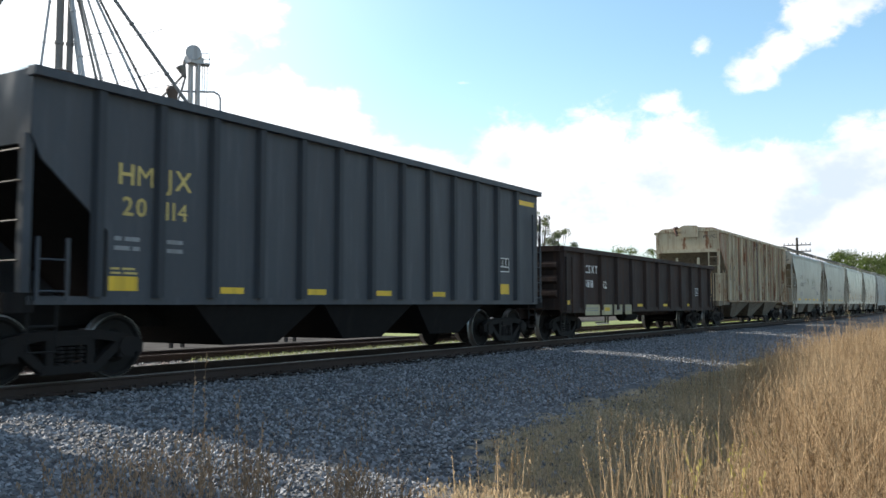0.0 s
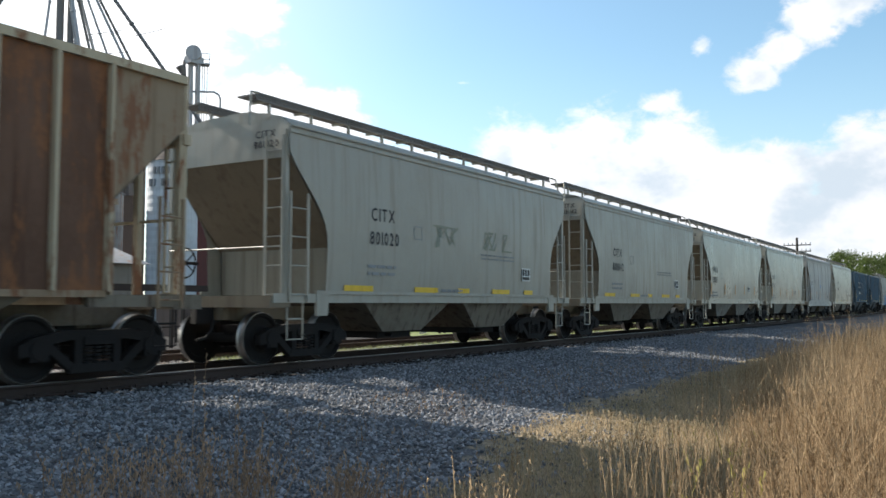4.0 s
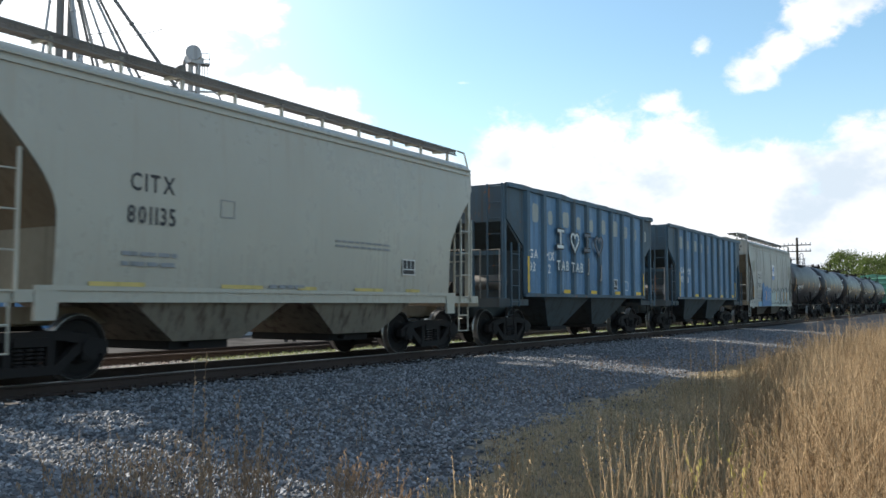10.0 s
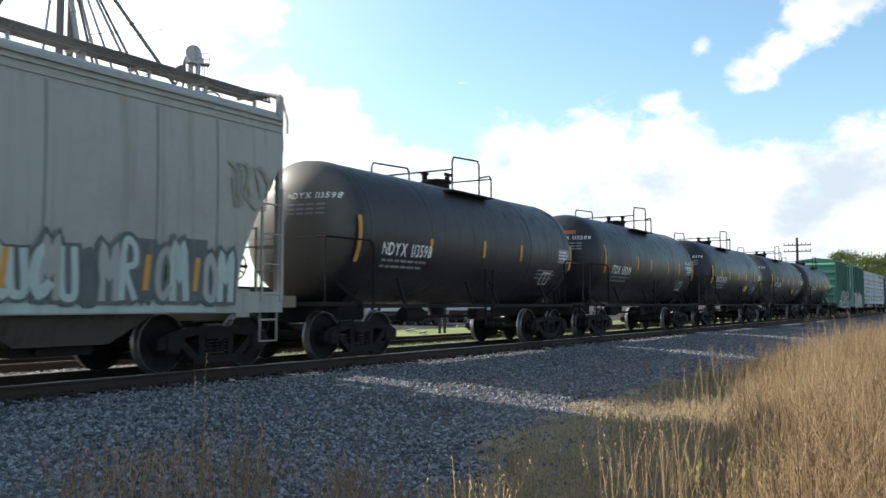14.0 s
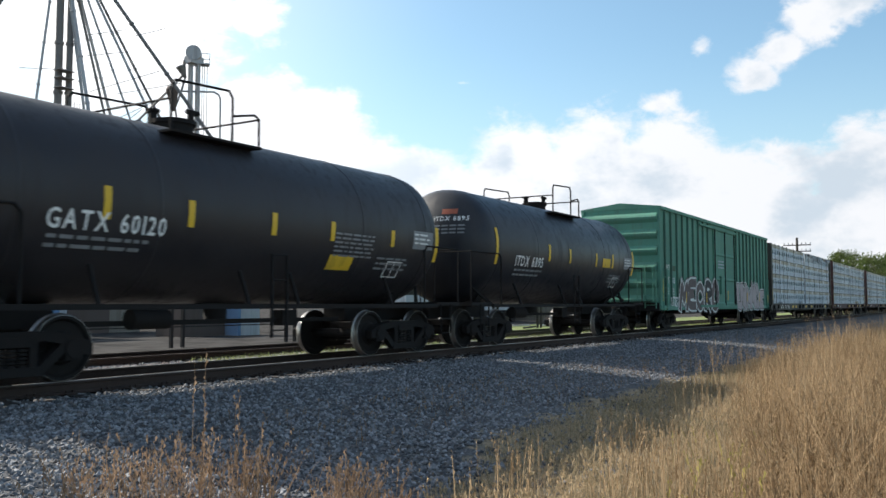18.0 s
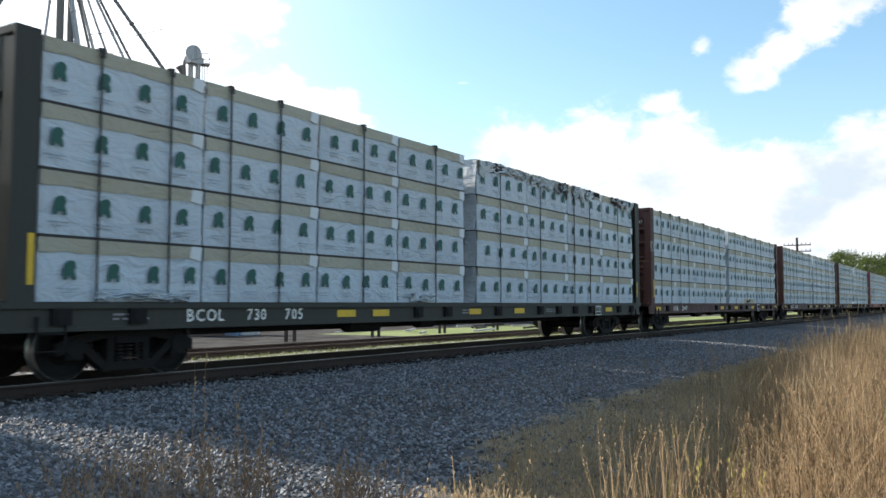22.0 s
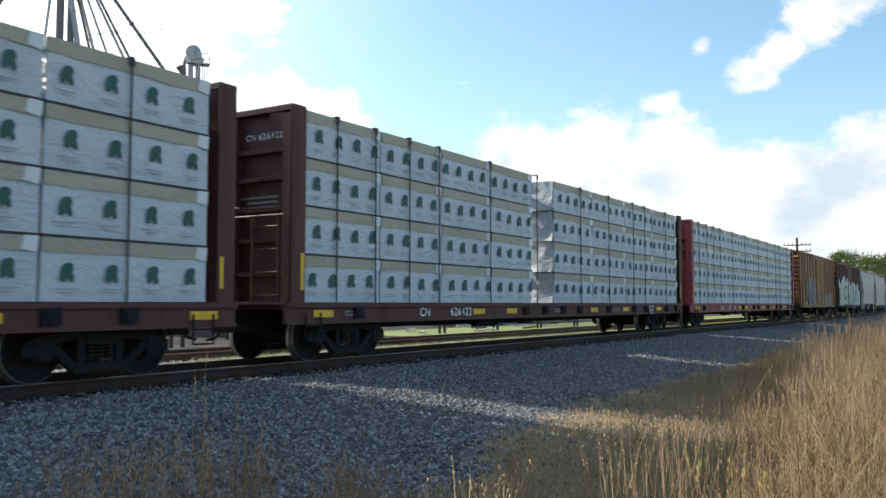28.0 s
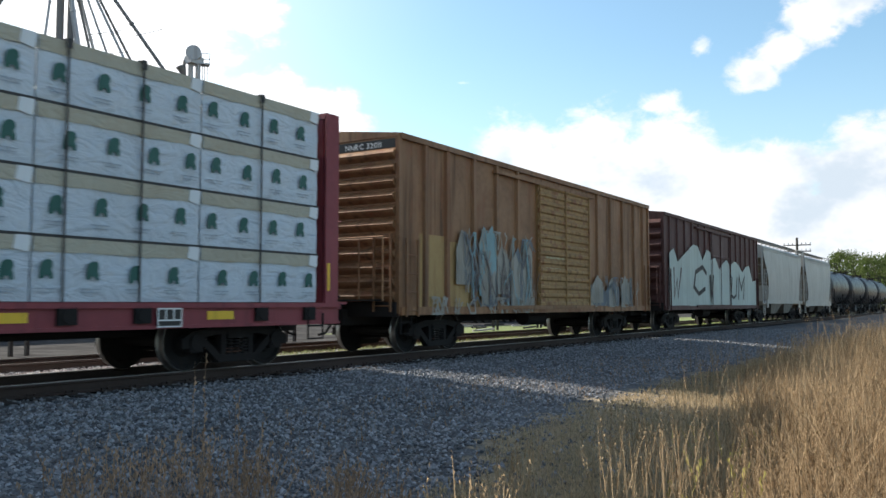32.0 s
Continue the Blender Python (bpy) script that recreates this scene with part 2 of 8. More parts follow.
# paints in use
STEEL = paint("worn running-gear steel", (0.016, 0.015, 0.015), 0.72, (0.032, 0.026, 0.024), 0.5, False, bump=0.3, spec=0.14)
TREAD = paint("polished tread with rim glint", (0.3, 0.29, 0.28), 0.35, (0.1, 0.08, 0.06), 0.25, False, metal=0.9, bump=0.05)
RAILTOP = paint("rolled rail head", (0.2, 0.185, 0.17), 0.42, (0.08, 0.055, 0.04), 0.4, False, metal=0.8, bump=0.03)
RAILSIDE = paint("rusted rail web", (0.042, 0.028, 0.023), 0.88, (0.02, 0.016, 0.014), 0.4, False, bump=0.3)
TIE = paint("oiled old tie timber", (0.028, 0.022, 0.02), 0.92, (0.014, 0.012, 0.011), 0.5, False, bump=0.6)
YELLOW = paint("reflective yellow sheeting", (0.72, 0.46, 0.03), 0.45, (0.2, 0.14, 0.05), 0.35)
DULLYELLOW = paint("faded yellow lettering", (0.55, 0.42, 0.14), 0.6, (0.1, 0.09, 0.06), 0.35)
ORANGE = paint("faded orange stripe", (0.6, 0.27, 0.04), 0.5)
WHITE = paint("white stencil paint", (0.74, 0.74, 0.72), 0.6, (0.2, 0.19, 0.17), 0.3)
INK = paint("black stencil paint", (0.03, 0.03, 0.035), 0.6, (0.15, 0.15, 0.14), 0.3)
GREYINK = paint("faded grey stencil", (0.25, 0.26, 0.27), 0.7)
PLATE = paint("black data plate", (0.02, 0.02, 0.02), 0.5, amount=0.1)
GALV = paint("galvanised grating", (0.17, 0.16, 0.15), 0.6, (0.09, 0.08, 0.07), 0.5, False, metal=0.2)
BULKTAN = paint("dusty tan bulkhead", (0.26, 0.235, 0.185), 0.75, (0.13, 0.1, 0.07), 0.5)
SEAMGREY = paint("grimy weld seam", (0.19, 0.19, 0.185), 0.6, (0.1, 0.09, 0.08), 0.5)
BAYTAN = paint("grey-tan bay sheets", (0.17, 0.145, 0.11), 0.75, (0.06, 0.042, 0.03), 0.9, scale=1.2)
BAYDARK = paint("dark brown bay sheets", (0.075, 0.06, 0.047), 0.8, (0.035, 0.028, 0.022), 0.6)
# Brown mottle puts the bays' shaded regions into the colour.
BAYDUST = paint("dusty pale bay sheets with brown shade mottle", (0.2, 0.19, 0.165), 0.75, (0.09, 0.065, 0.045), 0.9, scale=1.3)

# ---- shared running gear ----


def turned(g, cx, cy, cz, profile, n=28):
    """A body turned about a line along y; profile: (y, radius)."""
    rings = [[(cx + r * math.cos(6.28318 * i / n), cy + y, cz + r * math.sin(6.28318 * i / n)) for i in range(n)] for y, r in profile]
    return g.loft(rings)


WHEEL_R = 0.457


def wheelset_mesh():
    g = Geo()
    g.cyl((0, -0.98, 0), (0, 0.98, 0), 0.085, n=12)
    for s in (-1, 1):
        turned(g, 0, s * 0.745, 0, [(s * 0.06, 0.15), (s * 0.065, 0.2), (s * 0.02, 0.24), (s * 0.02, 0.37), (s * 0.065, 0.40), (s * 0.066, WHEEL_R - 0.011), (s * 0.064, WHEEL_R - 0.004),
                                   (s * 0.055, WHEEL_R), (-s * 0.035, WHEEL_R + 0.003), (-s * 0.055, WHEEL_R + 0.028), (-s * 0.07, WHEEL_R + 0.022), (-s * 0.07, 0.38), (-s * 0.03, 0.35), (-s * 0.03, 0.15)])
        for k in range(3):
            a = 2.1 * k
            g.box(0.09 * math.cos(a) - 0.02, 0.09 * math.cos(a) + 0.02, s * 0.98, s * 1.0, 0.09 * math.sin(a) - 0.02, 0.09 * math.sin(a) + 0.02)
        g.cyl((0, s * 0.9, 0), (0, s * 1.0, 0), 0.12, n=14)
    me = g.mesh("wheelset", STEEL)
    me.materials.append(TREAD)
    # The thin pale ring on each rim's face paints in its backlit glint.
    for p in me.polygons:
        r = [math.hypot(me.vertices[i].co.x, me.vertices[i].co.z) for i in p.vertices]
        if min(r) > WHEEL_R - 0.012:
            p.material_index = 1
    return me


def side_frame_mesh():
    """Cast truck side: a bowed truss with two windows and spring nest."""
    g = Geo()
    arch = [(-1.17, 0.36), (-1.17, 0.52), (-0.98, 0.62), (-0.5, 0.7), (0.5, 0.7), (0.98, 0.62), (1.17, 0.52), (1.17, 0.36), (0.98, 0.38), (0.86, 0.5), (0.46, 0.57), (-0.46, 0.57), (-0.86, 0.5), (-0.98, 0.38)]
    g.prism(arch, "y", -1.06, -0.92)
    for s in (-1, 1):
        g.prism([(s * 0.86, 0.5), (s * 0.72, 0.54), (s * 0.28, 0.16), (s * 0.42, 0.13)], "y", -1.06, -0.93)
        g.prism([(s * 0.36, 0.58), (s * 0.25, 0.58), (s * 0.25, 0.2), (s * 0.36, 0.2)], "y", -1.05, -0.93)
        g.cyl((s * 0.889, -1.09, 0.457), (s * 0.889, -0.9, 0.457), 0.14, n=14)
        g.box(s * 0.889 - 0.13, s * 0.889 + 0.13, -1.07, -0.91, 0.3, 0.58)
    g.prism([(-0.45, 0.12), (0.45, 0.12), (0.4, 0.24), (-0.4, 0.24)], "y", -1.07, -0.91)
    for x in (-0.15, 0.0, 0.15):
        for k in range(5):
            g.cyl((x, -1.02, 0.24 + 0.052 * k), (x, -1.02, 0.27 + 0.052 * k), 0.065, n=10)
    g.box(-0.24, 0.24, -1.08, -0.9, 0.5, 0.62)
    return g.mesh("side_frame", STEEL)


WHEELSET, SIDE_FRAME = wheelset_mesh(), side_frame_mesh()
BOLSTER = Geo().box(-0.2, 0.2, -1.0, 1.0, 0.5, 0.66).box(-0.16, 0.16, -0.3, 0.3, 0.66, 0.82).box(-0.6, -0.5, -0.8, 0.8, 0.3, 0.42).box(0.5, 0.6, -0.8, 0.8, 0.3, 0.42).mesh("truck", STEEL)
SPUN = []


def truck(car, x):
    t = part("truck", BOLSTER, None, car)
    t.location = (x, 0, 0)
    for turn in (0, 180):
        f = part("side_frame", SIDE_FRAME, None, t)
        f.rotation_euler = (0, 0, radians(turn))
    for dx in (-0.889, 0.889):
        w = part("wheelset", WHEELSET, None, t)
        w.matrix_parent_inverse = Matrix.Translation((dx, 0, WHEEL_R))
        SPUN.append(w)


COUPLER = Geo().box(-0.55, -0.2, -0.09, 0.09, 0.8, 0.97).prism([(-0.55, -0.16), (-0.2, -0.09), (-0.2, 0.09), (-0.55, 0.12), (-0.72, 0.02), (-0.74, -0.14)], "z", 0.72, 1.0).box(-0.2, 0.8, -0.16, 0.16, 0.72, 1.02).mesh("coupler", STEEL)
HOSE = Geo().tube([(-0.45, -0.25, 0.8), (-0.5, -0.27, 0.62), (-0.62, -0.25, 0.48), (-0.78, -0.2, 0.44)], 0.028).mesh("air_hose", STEEL)
CARS = []


def gear(car, long, inset, reach=0.78, inset2=None):
    """Trucks, couplers and air hoses of a car whose body is long metres long."""
    truck(car, inset)
    truck(car, long - (inset2 or inset))
    for x, turn in ((0, 0), (long, 180)):
        for nm, me in (("coupler", COUPLER), ("air_hose", HOSE)):
            c = part(nm, me, None, car)
            c.location = (x + (0.74 - reach) * (1 if turn == 0 else -1), 0, 0)
            c.rotation_euler = (0, 0, radians(turn))
    CARS.append(car)


def car_thing(name, label, category, s, group="freight cars of the train"):
    c = thing(name, label, category, group)
    c["start"] = s
    c.location = (s, 0, 0)
    return c


def ladder(car, mat, x, y, z0, z1, step=0.42, wide=0.42, axis="x", r=0.014, name="ladder"):
    """Grab irons between two stiles, along x on the side or along y on the end."""
    g = Geo()
    ex, ey = (wide, 0) if axis == "x" else (0, wide)
    for k in (0, 1):
        g.box(x + ex * k - 0.02, x + ex * k + 0.02, y + ey * k - 0.02, y + ey * k + 0.02, z0, z1)
    z = z0 + 0.12
    while z < z1:
        g.cyl((x, y, z), (x + ex, y + ey, z), r, n=6)
        z += step
    return part(name, g, mat, car)


def sill_step(car, mat, x, y=-1.45, z0=0.45, z1=1.1, wide=0.4):
    g = Geo().tube([(x, y, z1), (x, y, z0), (x + wide, y, z0), (x + wide, y, z1)], 0.02)
    g.cyl((x, y, (z0 + z1) / 2), (x + wide, y, (z0 + z1) / 2), 0.018, n=6)
    return part("sill_step", g, mat, car)


def brake_wheel(car, x, y, z):
    g = Geo()
    n = 18
    g.tube([(x, y + 0.27 * math.cos(6.283 * i / n), z + 0.27 * math.sin(6.283 * i / n)) for i in range(n + 1)], 0.016)
    for i in range(5):
        g.cyl((x, y, z), (x, y + 0.27 * math.cos(1.2566 * i), z + 0.27 * math.sin(1.2566 * i)), 0.012, n=5)
    g.cyl((x, y, z), (x + 0.3, y, z), 0.03, n=8)
    return part("brake_wheel", g, STEEL, car)


def bay(g, x0, x1, z0, z1, wide, xb0, xb1, low, yl):
    """A discharge hopper that narrows downwards."""
    g.loft([[(x0, -wide, z1), (x1, -wide, z1), (x1, wide, z1), (x0, wide, z1)], [(xb0, -yl, low), (xb1, -yl, low), (xb1, yl, low), (xb0, yl, low)]])


# ---- covered hoppers with smooth curved sides ----


def hopper_profile(z, zs, ze, bulge):
    t = (z - zs) / (ze - zs)
    return 1.50 + bulge * math.sin(math.pi * min(max(t, 0), 1)) ** 0.8


def smooth_hopper(s, long, kind, colour, label, inner, zs=1.28, seams=(), low_wall=True):
    c = car_thing("covered_hopper", label, "covered hopper", s)
    ze, zr = 4.08, 4.42
    if kind == "straight":
        zs, ze = 1.22, 4.12
    # side sheets whose lower corners are cut away in a curve
    cut = 1.0
    def left(z):
        if kind == "round":
            t = min(max((3.7 - z) / 1.55, 0), 1)
            return cut * math.sin(t * math.pi / 2) ** 1.35
        t = min(max((3.6 - z) / 2.3, 0), 1)
        return cut * math.sin(t * math.pi / 2) ** 1.2
    zz = [zs + (ze - zs) * k / 14 for k in range(15)]
    for sgn in (-1, 1):
        rows = []
        for z in zz:
            y = sgn * hopper_profile(z, zs, ze, 0.055)
            a = left(z)
            rows.append([(a + (long - 2 * a) * i / 24, y, z) for i in range(25)])
        for z, dy in ((ze + 0.1, 0.03), (ze + 0.19, 0.1), (ze + 0.25, 0.22)):
            rows.append([(long * i / 24, sgn * (1.50 - dy), z) for i in range(25)])
        g = Geo().grid(rows)
        part("side_sheet", g, colour, c, smooth=50)
        if kind == "straight":
            for z in (ze - 0.16, ze - 0.04, ze + 0.05):
                part("eave_rib", Geo().box(0.02, long - 0.02, sgn * 1.49, sgn * 1.533, z, z + 0.028), colour, c)
        else:
            part("eave_rib", Geo().box(0.02, long - 0.02, sgn * 1.49, sgn * 1.53, ze - 0.05, ze), colour, c)
            part("eave_lip", Geo().box(0.02, long - 0.02, sgn * 1.49, sgn * 1.522, ze + 0.06, ze + 0.09), colour, c)
    roof = [(-1.28, ze + 0.25), (-0.9, zr), (-0.4, zr + 0.05), (0.4, zr + 0.05), (0.9, zr), (1.28, ze + 0.25), (1.28, ze + 0.2), (-1.28, ze + 0.2)]
    part("roof", Geo().prism(roof, "x", 0, long), colour, c)
    for x in seams:
        rows = []
        for q in range(13):
            z = zs + 0.08 + (ze - zs - 0.28) * q / 12
            y = -hopper_profile(z, zs, ze, 0.055)
            rows.append([(x - 0.02, y - 0.001, z), (x - 0.006, y - 0.012, z), (x + 0.006, y - 0.012, z), (x + 0.02, y - 0.001, z)])
        part("weld_seam", Geo().grid(rows), SEAMGREY, c)
    # end walls, slope sheets and the closed floor between them
    for a, sg in ((0.0, 1), (long, -1)):
        w = Geo().prism([(-1.49, 3.6), (1.49, 3.6), (1.5, ze + 0.1), (1.28, ze + 0.25), (-1.28, ze + 0.25), (-1.5, ze + 0.1)], "x", a, a + sg * 0.03)
        part("end_wall", w, colour, c)
        sl = Geo().loft([[(a + sg * 0.01, -1.5, 3.62), (a + sg * 0.01, 1.5, 3.62), (a + sg * 0.05, 1.5, 3.62), (a + sg * 0.05, -1.5, 3.62)],
                         [(a + sg * 1.3, -1.5, 2.1), (a + sg * 1.3, 1.5, 2.1), (a + sg * 1.36, 1.5, 2.1), (a + sg * 1.36, -1.5, 2.1)]])
        part("slope_sheet", sl, inner, c, "dusty primer-brown slope sheet")
        part("inner_wall", Geo().box(min(a + sg * 1.3, a + sg * 1.36), max(a + sg * 1.3, a + sg * 1.36), -1.45, 1.45, zs - 0.05, 2.12) if kind == "round" else
             Geo().loft([[(a + sg * 1.3, -1.47, 2.12), (a + sg * 1.3, 1.47, 2.12), (a + sg * 1.36, 1.47, 2.12), (a + sg * 1.36, -1.47, 2.12)], [(a + sg * 2.1, -1.47, zs), (a + sg * 2.1, 1.47, zs), (a + sg * 2.16, 1.47, zs), (a + sg * 2.16, -1.47, zs)]]), colour if kind == "round" and low_wall else BULKTAN if kind == "round" else inner, c)
        if kind == "straight":
            part("gusset", Geo().prism([(a + sg * 0.05, 3.6), (a + sg * 0.9, 1.2), (a + sg * 1.5, 1.2), (a + sg * 0.3, 3.6)], "y", -0.62, -0.56), inner, c)
            part("air_reservoir", Geo().cyl((a + sg * 0.5, -0.2, 1.9), (a + sg * 0.5, 0.9, 1.9), 0.24, n=16), inner, c)
            part("diagonal_brace", Geo().beam((a - sg * 0.05, 1.3, 2.6), (a - sg * 0.05, 0.3, 1.15), 0.07), colour, c)
        # platform, posts, ladders
        part("end_platform", Geo().box(min(a - sg * 0.35, a + sg * 2.2), max(a - sg * 0.35, a + sg * 2.2), -0.35, 0.35, 0.78, 1.02).box(min(a - sg * 0.4, a + sg * 0.1), max(a - sg * 0.4, a + sg * 0.1), -1.48, 1.48, 1.0, 1.2), inner, c)
        for y in (-1.42, 1.42):
            part("corner_post", Geo().box(a - 0.05, a + 0.05, y - 0.045, y + 0.045, 1.1, zr + 0.2 if kind == "straight" else ze), colour, c)
        if kind == "straight":
            for y in (-0.47, 0.47):
                part("end_brace", Geo().box(min(a, a + sg * 0.06), max(a, a + sg * 0.06), y - 0.03, y + 0.03, 1.15, 3.6), colour, c)
        part("cross_grab", Geo().cyl((a - sg * 0.05, -1.4, 2.05), (a - sg * 0.05, 1.4, 2.05), 0.016, n=6), colour, c)
        if kind == "straight":
            ladder(c, colour, a - sg * 0.1, -1.42, 1.1, 2.4, axis="y", wide=0.6, step=0.4)
            part("hand_rail", Geo().tube([(a - sg * 0.1, -0.82, 2.38), (a - sg * 0.1, 0.5, 2.42), (a - sg * 0.1, 1.4, 2.42)], 0.018), colour, c)
            part("roof_arm", Geo().tube([(a - sg * 0.02, -1.42, zr + 0.2), (a - sg * 0.02, -1.0, zr + 0.3), (a + sg * 0.3, -0.95, zr + 0.28)], 0.04), colour, c)
        else:
            ladder(c, colour, a - sg * 0.06, -1.42, 1.1, ze - 0.1 if sg > 0 else ze, axis="y", wide=0.4, step=0.5)
        ladder(c, colour, a + (0.02 if sg > 0 else -0.5), -1.53, 1.1, 3.0, wide=0.46, step=0.5)
        sill_step(c, colour, a + (0.05 if sg > 0 else -0.45), -1.45, 0.45, 1.15)
        part("sill_bracket", Geo().prism([(a + sg * 0.75, 0.85), (a + sg * 1.05, 0.85), (a + sg * 1.1, 1.3), (a + sg * 0.75, 1.3)], "y", -1.52, -1.46), colour, c)
    for sg in (-1, 1):
        if kind == "straight":
            part("side_sill", Geo().box(0, long, min(sg * 1.5, sg * 1.53), max(sg * 1.5, sg * 1.53), 0.92, 1.26), colour, c)
        else:
            part("side_sill", Geo().box(-0.35, long + 0.35, min(sg * 1.5, sg * 1.44), max(sg * 1.5, sg * 1.44), 1.08, 1.24), colour, c)
            part("sill_angle", Geo().box(0.8, long - 0.8, min(sg * 1.53, sg * 1.49), max(sg * 1.53, sg * 1.49), 1.235, 1.3), colour, c)
    # discharge bays
    for k in range(2):
        x0 = 2.0 + k * (long - 4.0) / 2
        x1 = x0 + (long - 4.0) / 2
        g = Geo()
        bay(g, x0 + 0.02, x1 - 0.02, 0, zs, 1.46, (x0 + x1) / 2 - 0.7, (x0 + x1) / 2 + 0.7, 0.5, 1.2)
        b = part("discharge_bay", g, BAYDARK if kind == "straight" else BAYDUST if low_wall else BAYTAN, c, "dusty discharge bay, brown blotches partly standing in for shade")
        part("outlet_gate", Geo().box((x0 + x1) / 2 - 0.6, (x0 + x1) / 2 + 0.6, -1.0, 1.0, 0.36, 0.5).cyl(((x0 + x1) / 2 - 0.3, -1.15, 0.43), ((x0 + x1) / 2 - 0.3, 1.15, 0.43), 0.04), STEEL, b)
    part("centre_sill", Geo().box(0, long, -0.2, 0.2, 0.75, 1.0), inner, c)
    # running boards on brackets along the roof
    zb = zr + 0.27
    for y in (-0.95, 0.5):
        g = Geo()
        for k in range(9):
            g.box(-0.25, long + 0.25, y + 0.055 * k - 0.006, y + 0.055 * k + 0.006, zb, zb + 0.035)
        x = -0.25
        while x < long + 0.26:
            g.box(x - 0.008, x + 0.008, y, y + 0.44, zb + 0.002, zb + 0.03)
            x += 0.12
        g.box(-0.25, long + 0.25, y - 0.03, y - 0.01, zb - 0.09, zb - 0.068).box(-0.25, long + 0.25, y - 0.03, y - 0.01, zb + 0.025, zb + 0.05)
        x = -0.25
        while x < long + 0.2:
            g.box(x, x + 0.035, y - 0.028, y - 0.012, zb - 0.07, zb + 0.03)
            x += 0.075
        b = part("running_board", g, GALV, c, "open steel grating", 0)
        for k in range(11):
            x = 0.1 + (long - 0.2) * k / 10
            part("bracket", Geo().box(x - 0.025, x + 0.025, y, y + 0.05, zr - 0.05, zb).box(x - 0.025, x + 0.025, y, y + 0.44, zb - 0.05, zb), colour, b)
    for k in range(6):
        x = 0.9 + (long - 1.8) * k / 5
        part("roof_hatch", Geo().box(x - 0.6, x + 0.6, -0.3, 0.3, zr + 0.02, zr + 0.16), colour, c)
    for a, sg in ((-0.25, -1), (long + 0.25, 1)):
        part("board_rail", Geo().tube([(a, -1.0, zb + 0.03), (a + sg * 0.22, -1.05, zb), (a + sg * 0.3, -1.1, zb - 0.35), (a + sg * 0.3, -1.1, zb - 0.6)], 0.022), colour, c)
        part("board_rail", Geo().tube([(a, 0.95, zb + 0.03), (a + sg * 0.22, 0.95, zb), (a + sg * 0.3, 0.98, zb - 0.6)], 0.022), colour, c)
    brake_wheel(c, -0.3, 0.7, 1.8)
    gear(c, long, 1.0)
    return c


# ---- the other kinds of car ----


def coal_hopper(s, long, label):
    body = paint("faded blue-black coal hopper paint", (0.037, 0.044, 0.056), 0.52, (0.085, 0.083, 0.085), 0.5, dent=0.05, scuff=(0.07, 0.075, 0.085))
    # One even dark tone for slope sheets, bays and underframe.
    dark = paint("dark hopper underside", (0.014, 0.013, 0.013), 0.95, (0.03, 0.027, 0.025), 0.3, spec=0.08)
    # Darker than the side sheets: shade on the angled rib faces is in the tone.
    ribs = paint("blue-black rib paint with painted shade", (0.024, 0.029, 0.037), 0.6, (0.04, 0.04, 0.042), 0.5)
    c = car_thing("open_hopper", label, "open hopper", s)
    for sg in (-1, 1):
        part("side_sheet", Geo().prism([(0.0, 4.0), (0.0, 3.2), (0.15, 2.9), (1.15, 2.05), (1.15, 1.12), (long, 1.12), (long, 4.0)] if sg < 0 else [(0, 1.12), (long, 1.12), (long, 4.0), (0, 4.0)], "y", sg * 1.46, sg * 1.5), body, c)
        for k in range(13):
            x = 0.97 + 1.02 * k
            part("side_rib", Geo().prism([(x - 0.1, sg * 1.5), (x - 0.06, sg * 1.59), (x + 0.06, sg * 1.59), (x + 0.1, sg * 1.5)], "z", 1.15, 3.95), ribs, c, smooth=15)
        part("top_chord", Geo().box(-0.05, long + 0.05, sg * 1.44, sg * 1.62, 3.93, 4.05), body, c)
        part("side_sill", Geo().box(0, long, sg * 1.46, sg * 1.5, 1.05, 1.16), body, c)
    for a, sg in ((0, 1), (long, -1)):
        part("end_wall", Geo().box(min(a, a + sg * 0.05), max(a, a + sg * 0.05), -1.46, 1.46, 3.1, 4.05), body, c)
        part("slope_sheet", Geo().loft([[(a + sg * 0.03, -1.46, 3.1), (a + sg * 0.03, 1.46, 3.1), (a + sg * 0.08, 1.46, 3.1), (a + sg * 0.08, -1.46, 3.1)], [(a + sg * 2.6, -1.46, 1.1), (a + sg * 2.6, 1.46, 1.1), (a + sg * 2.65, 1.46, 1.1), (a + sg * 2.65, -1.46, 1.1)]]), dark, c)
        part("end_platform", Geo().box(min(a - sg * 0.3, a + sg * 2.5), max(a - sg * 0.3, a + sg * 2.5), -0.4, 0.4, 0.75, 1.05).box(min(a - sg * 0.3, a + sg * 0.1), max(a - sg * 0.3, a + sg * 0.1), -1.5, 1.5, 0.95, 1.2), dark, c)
        for y in (-1.4, -0.5, 0.5, 1.4):
            part("end_post", Geo().box(a - 0.06, a + 0.06, y - 0.06, y + 0.06, 1.1, 3.2), body, c)
        for z in (1.6, 2.1, 2.6, 3.0):
            part("end_grab", Geo().cyl((a - sg * 0.08, -1.4, z), (a - sg * 0.08, -0.9, z), 0.016, n=6), STEEL, c)
        ladder(c, body, a + (0.05 if sg > 0 else -0.5), -1.62, 1.1, 3.4 if sg < 0 else 1.9, step=0.4)
        sill_step(c, STEEL, a + (0.05 if sg > 0 else -0.45))
    for k in range(3):
        x0 = 2.7 + k * (long - 5.4) / 3
        x1 = x0 + (long - 5.4) / 3
        g = Geo()
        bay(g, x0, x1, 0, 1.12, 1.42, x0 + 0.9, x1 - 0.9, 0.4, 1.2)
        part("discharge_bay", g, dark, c)
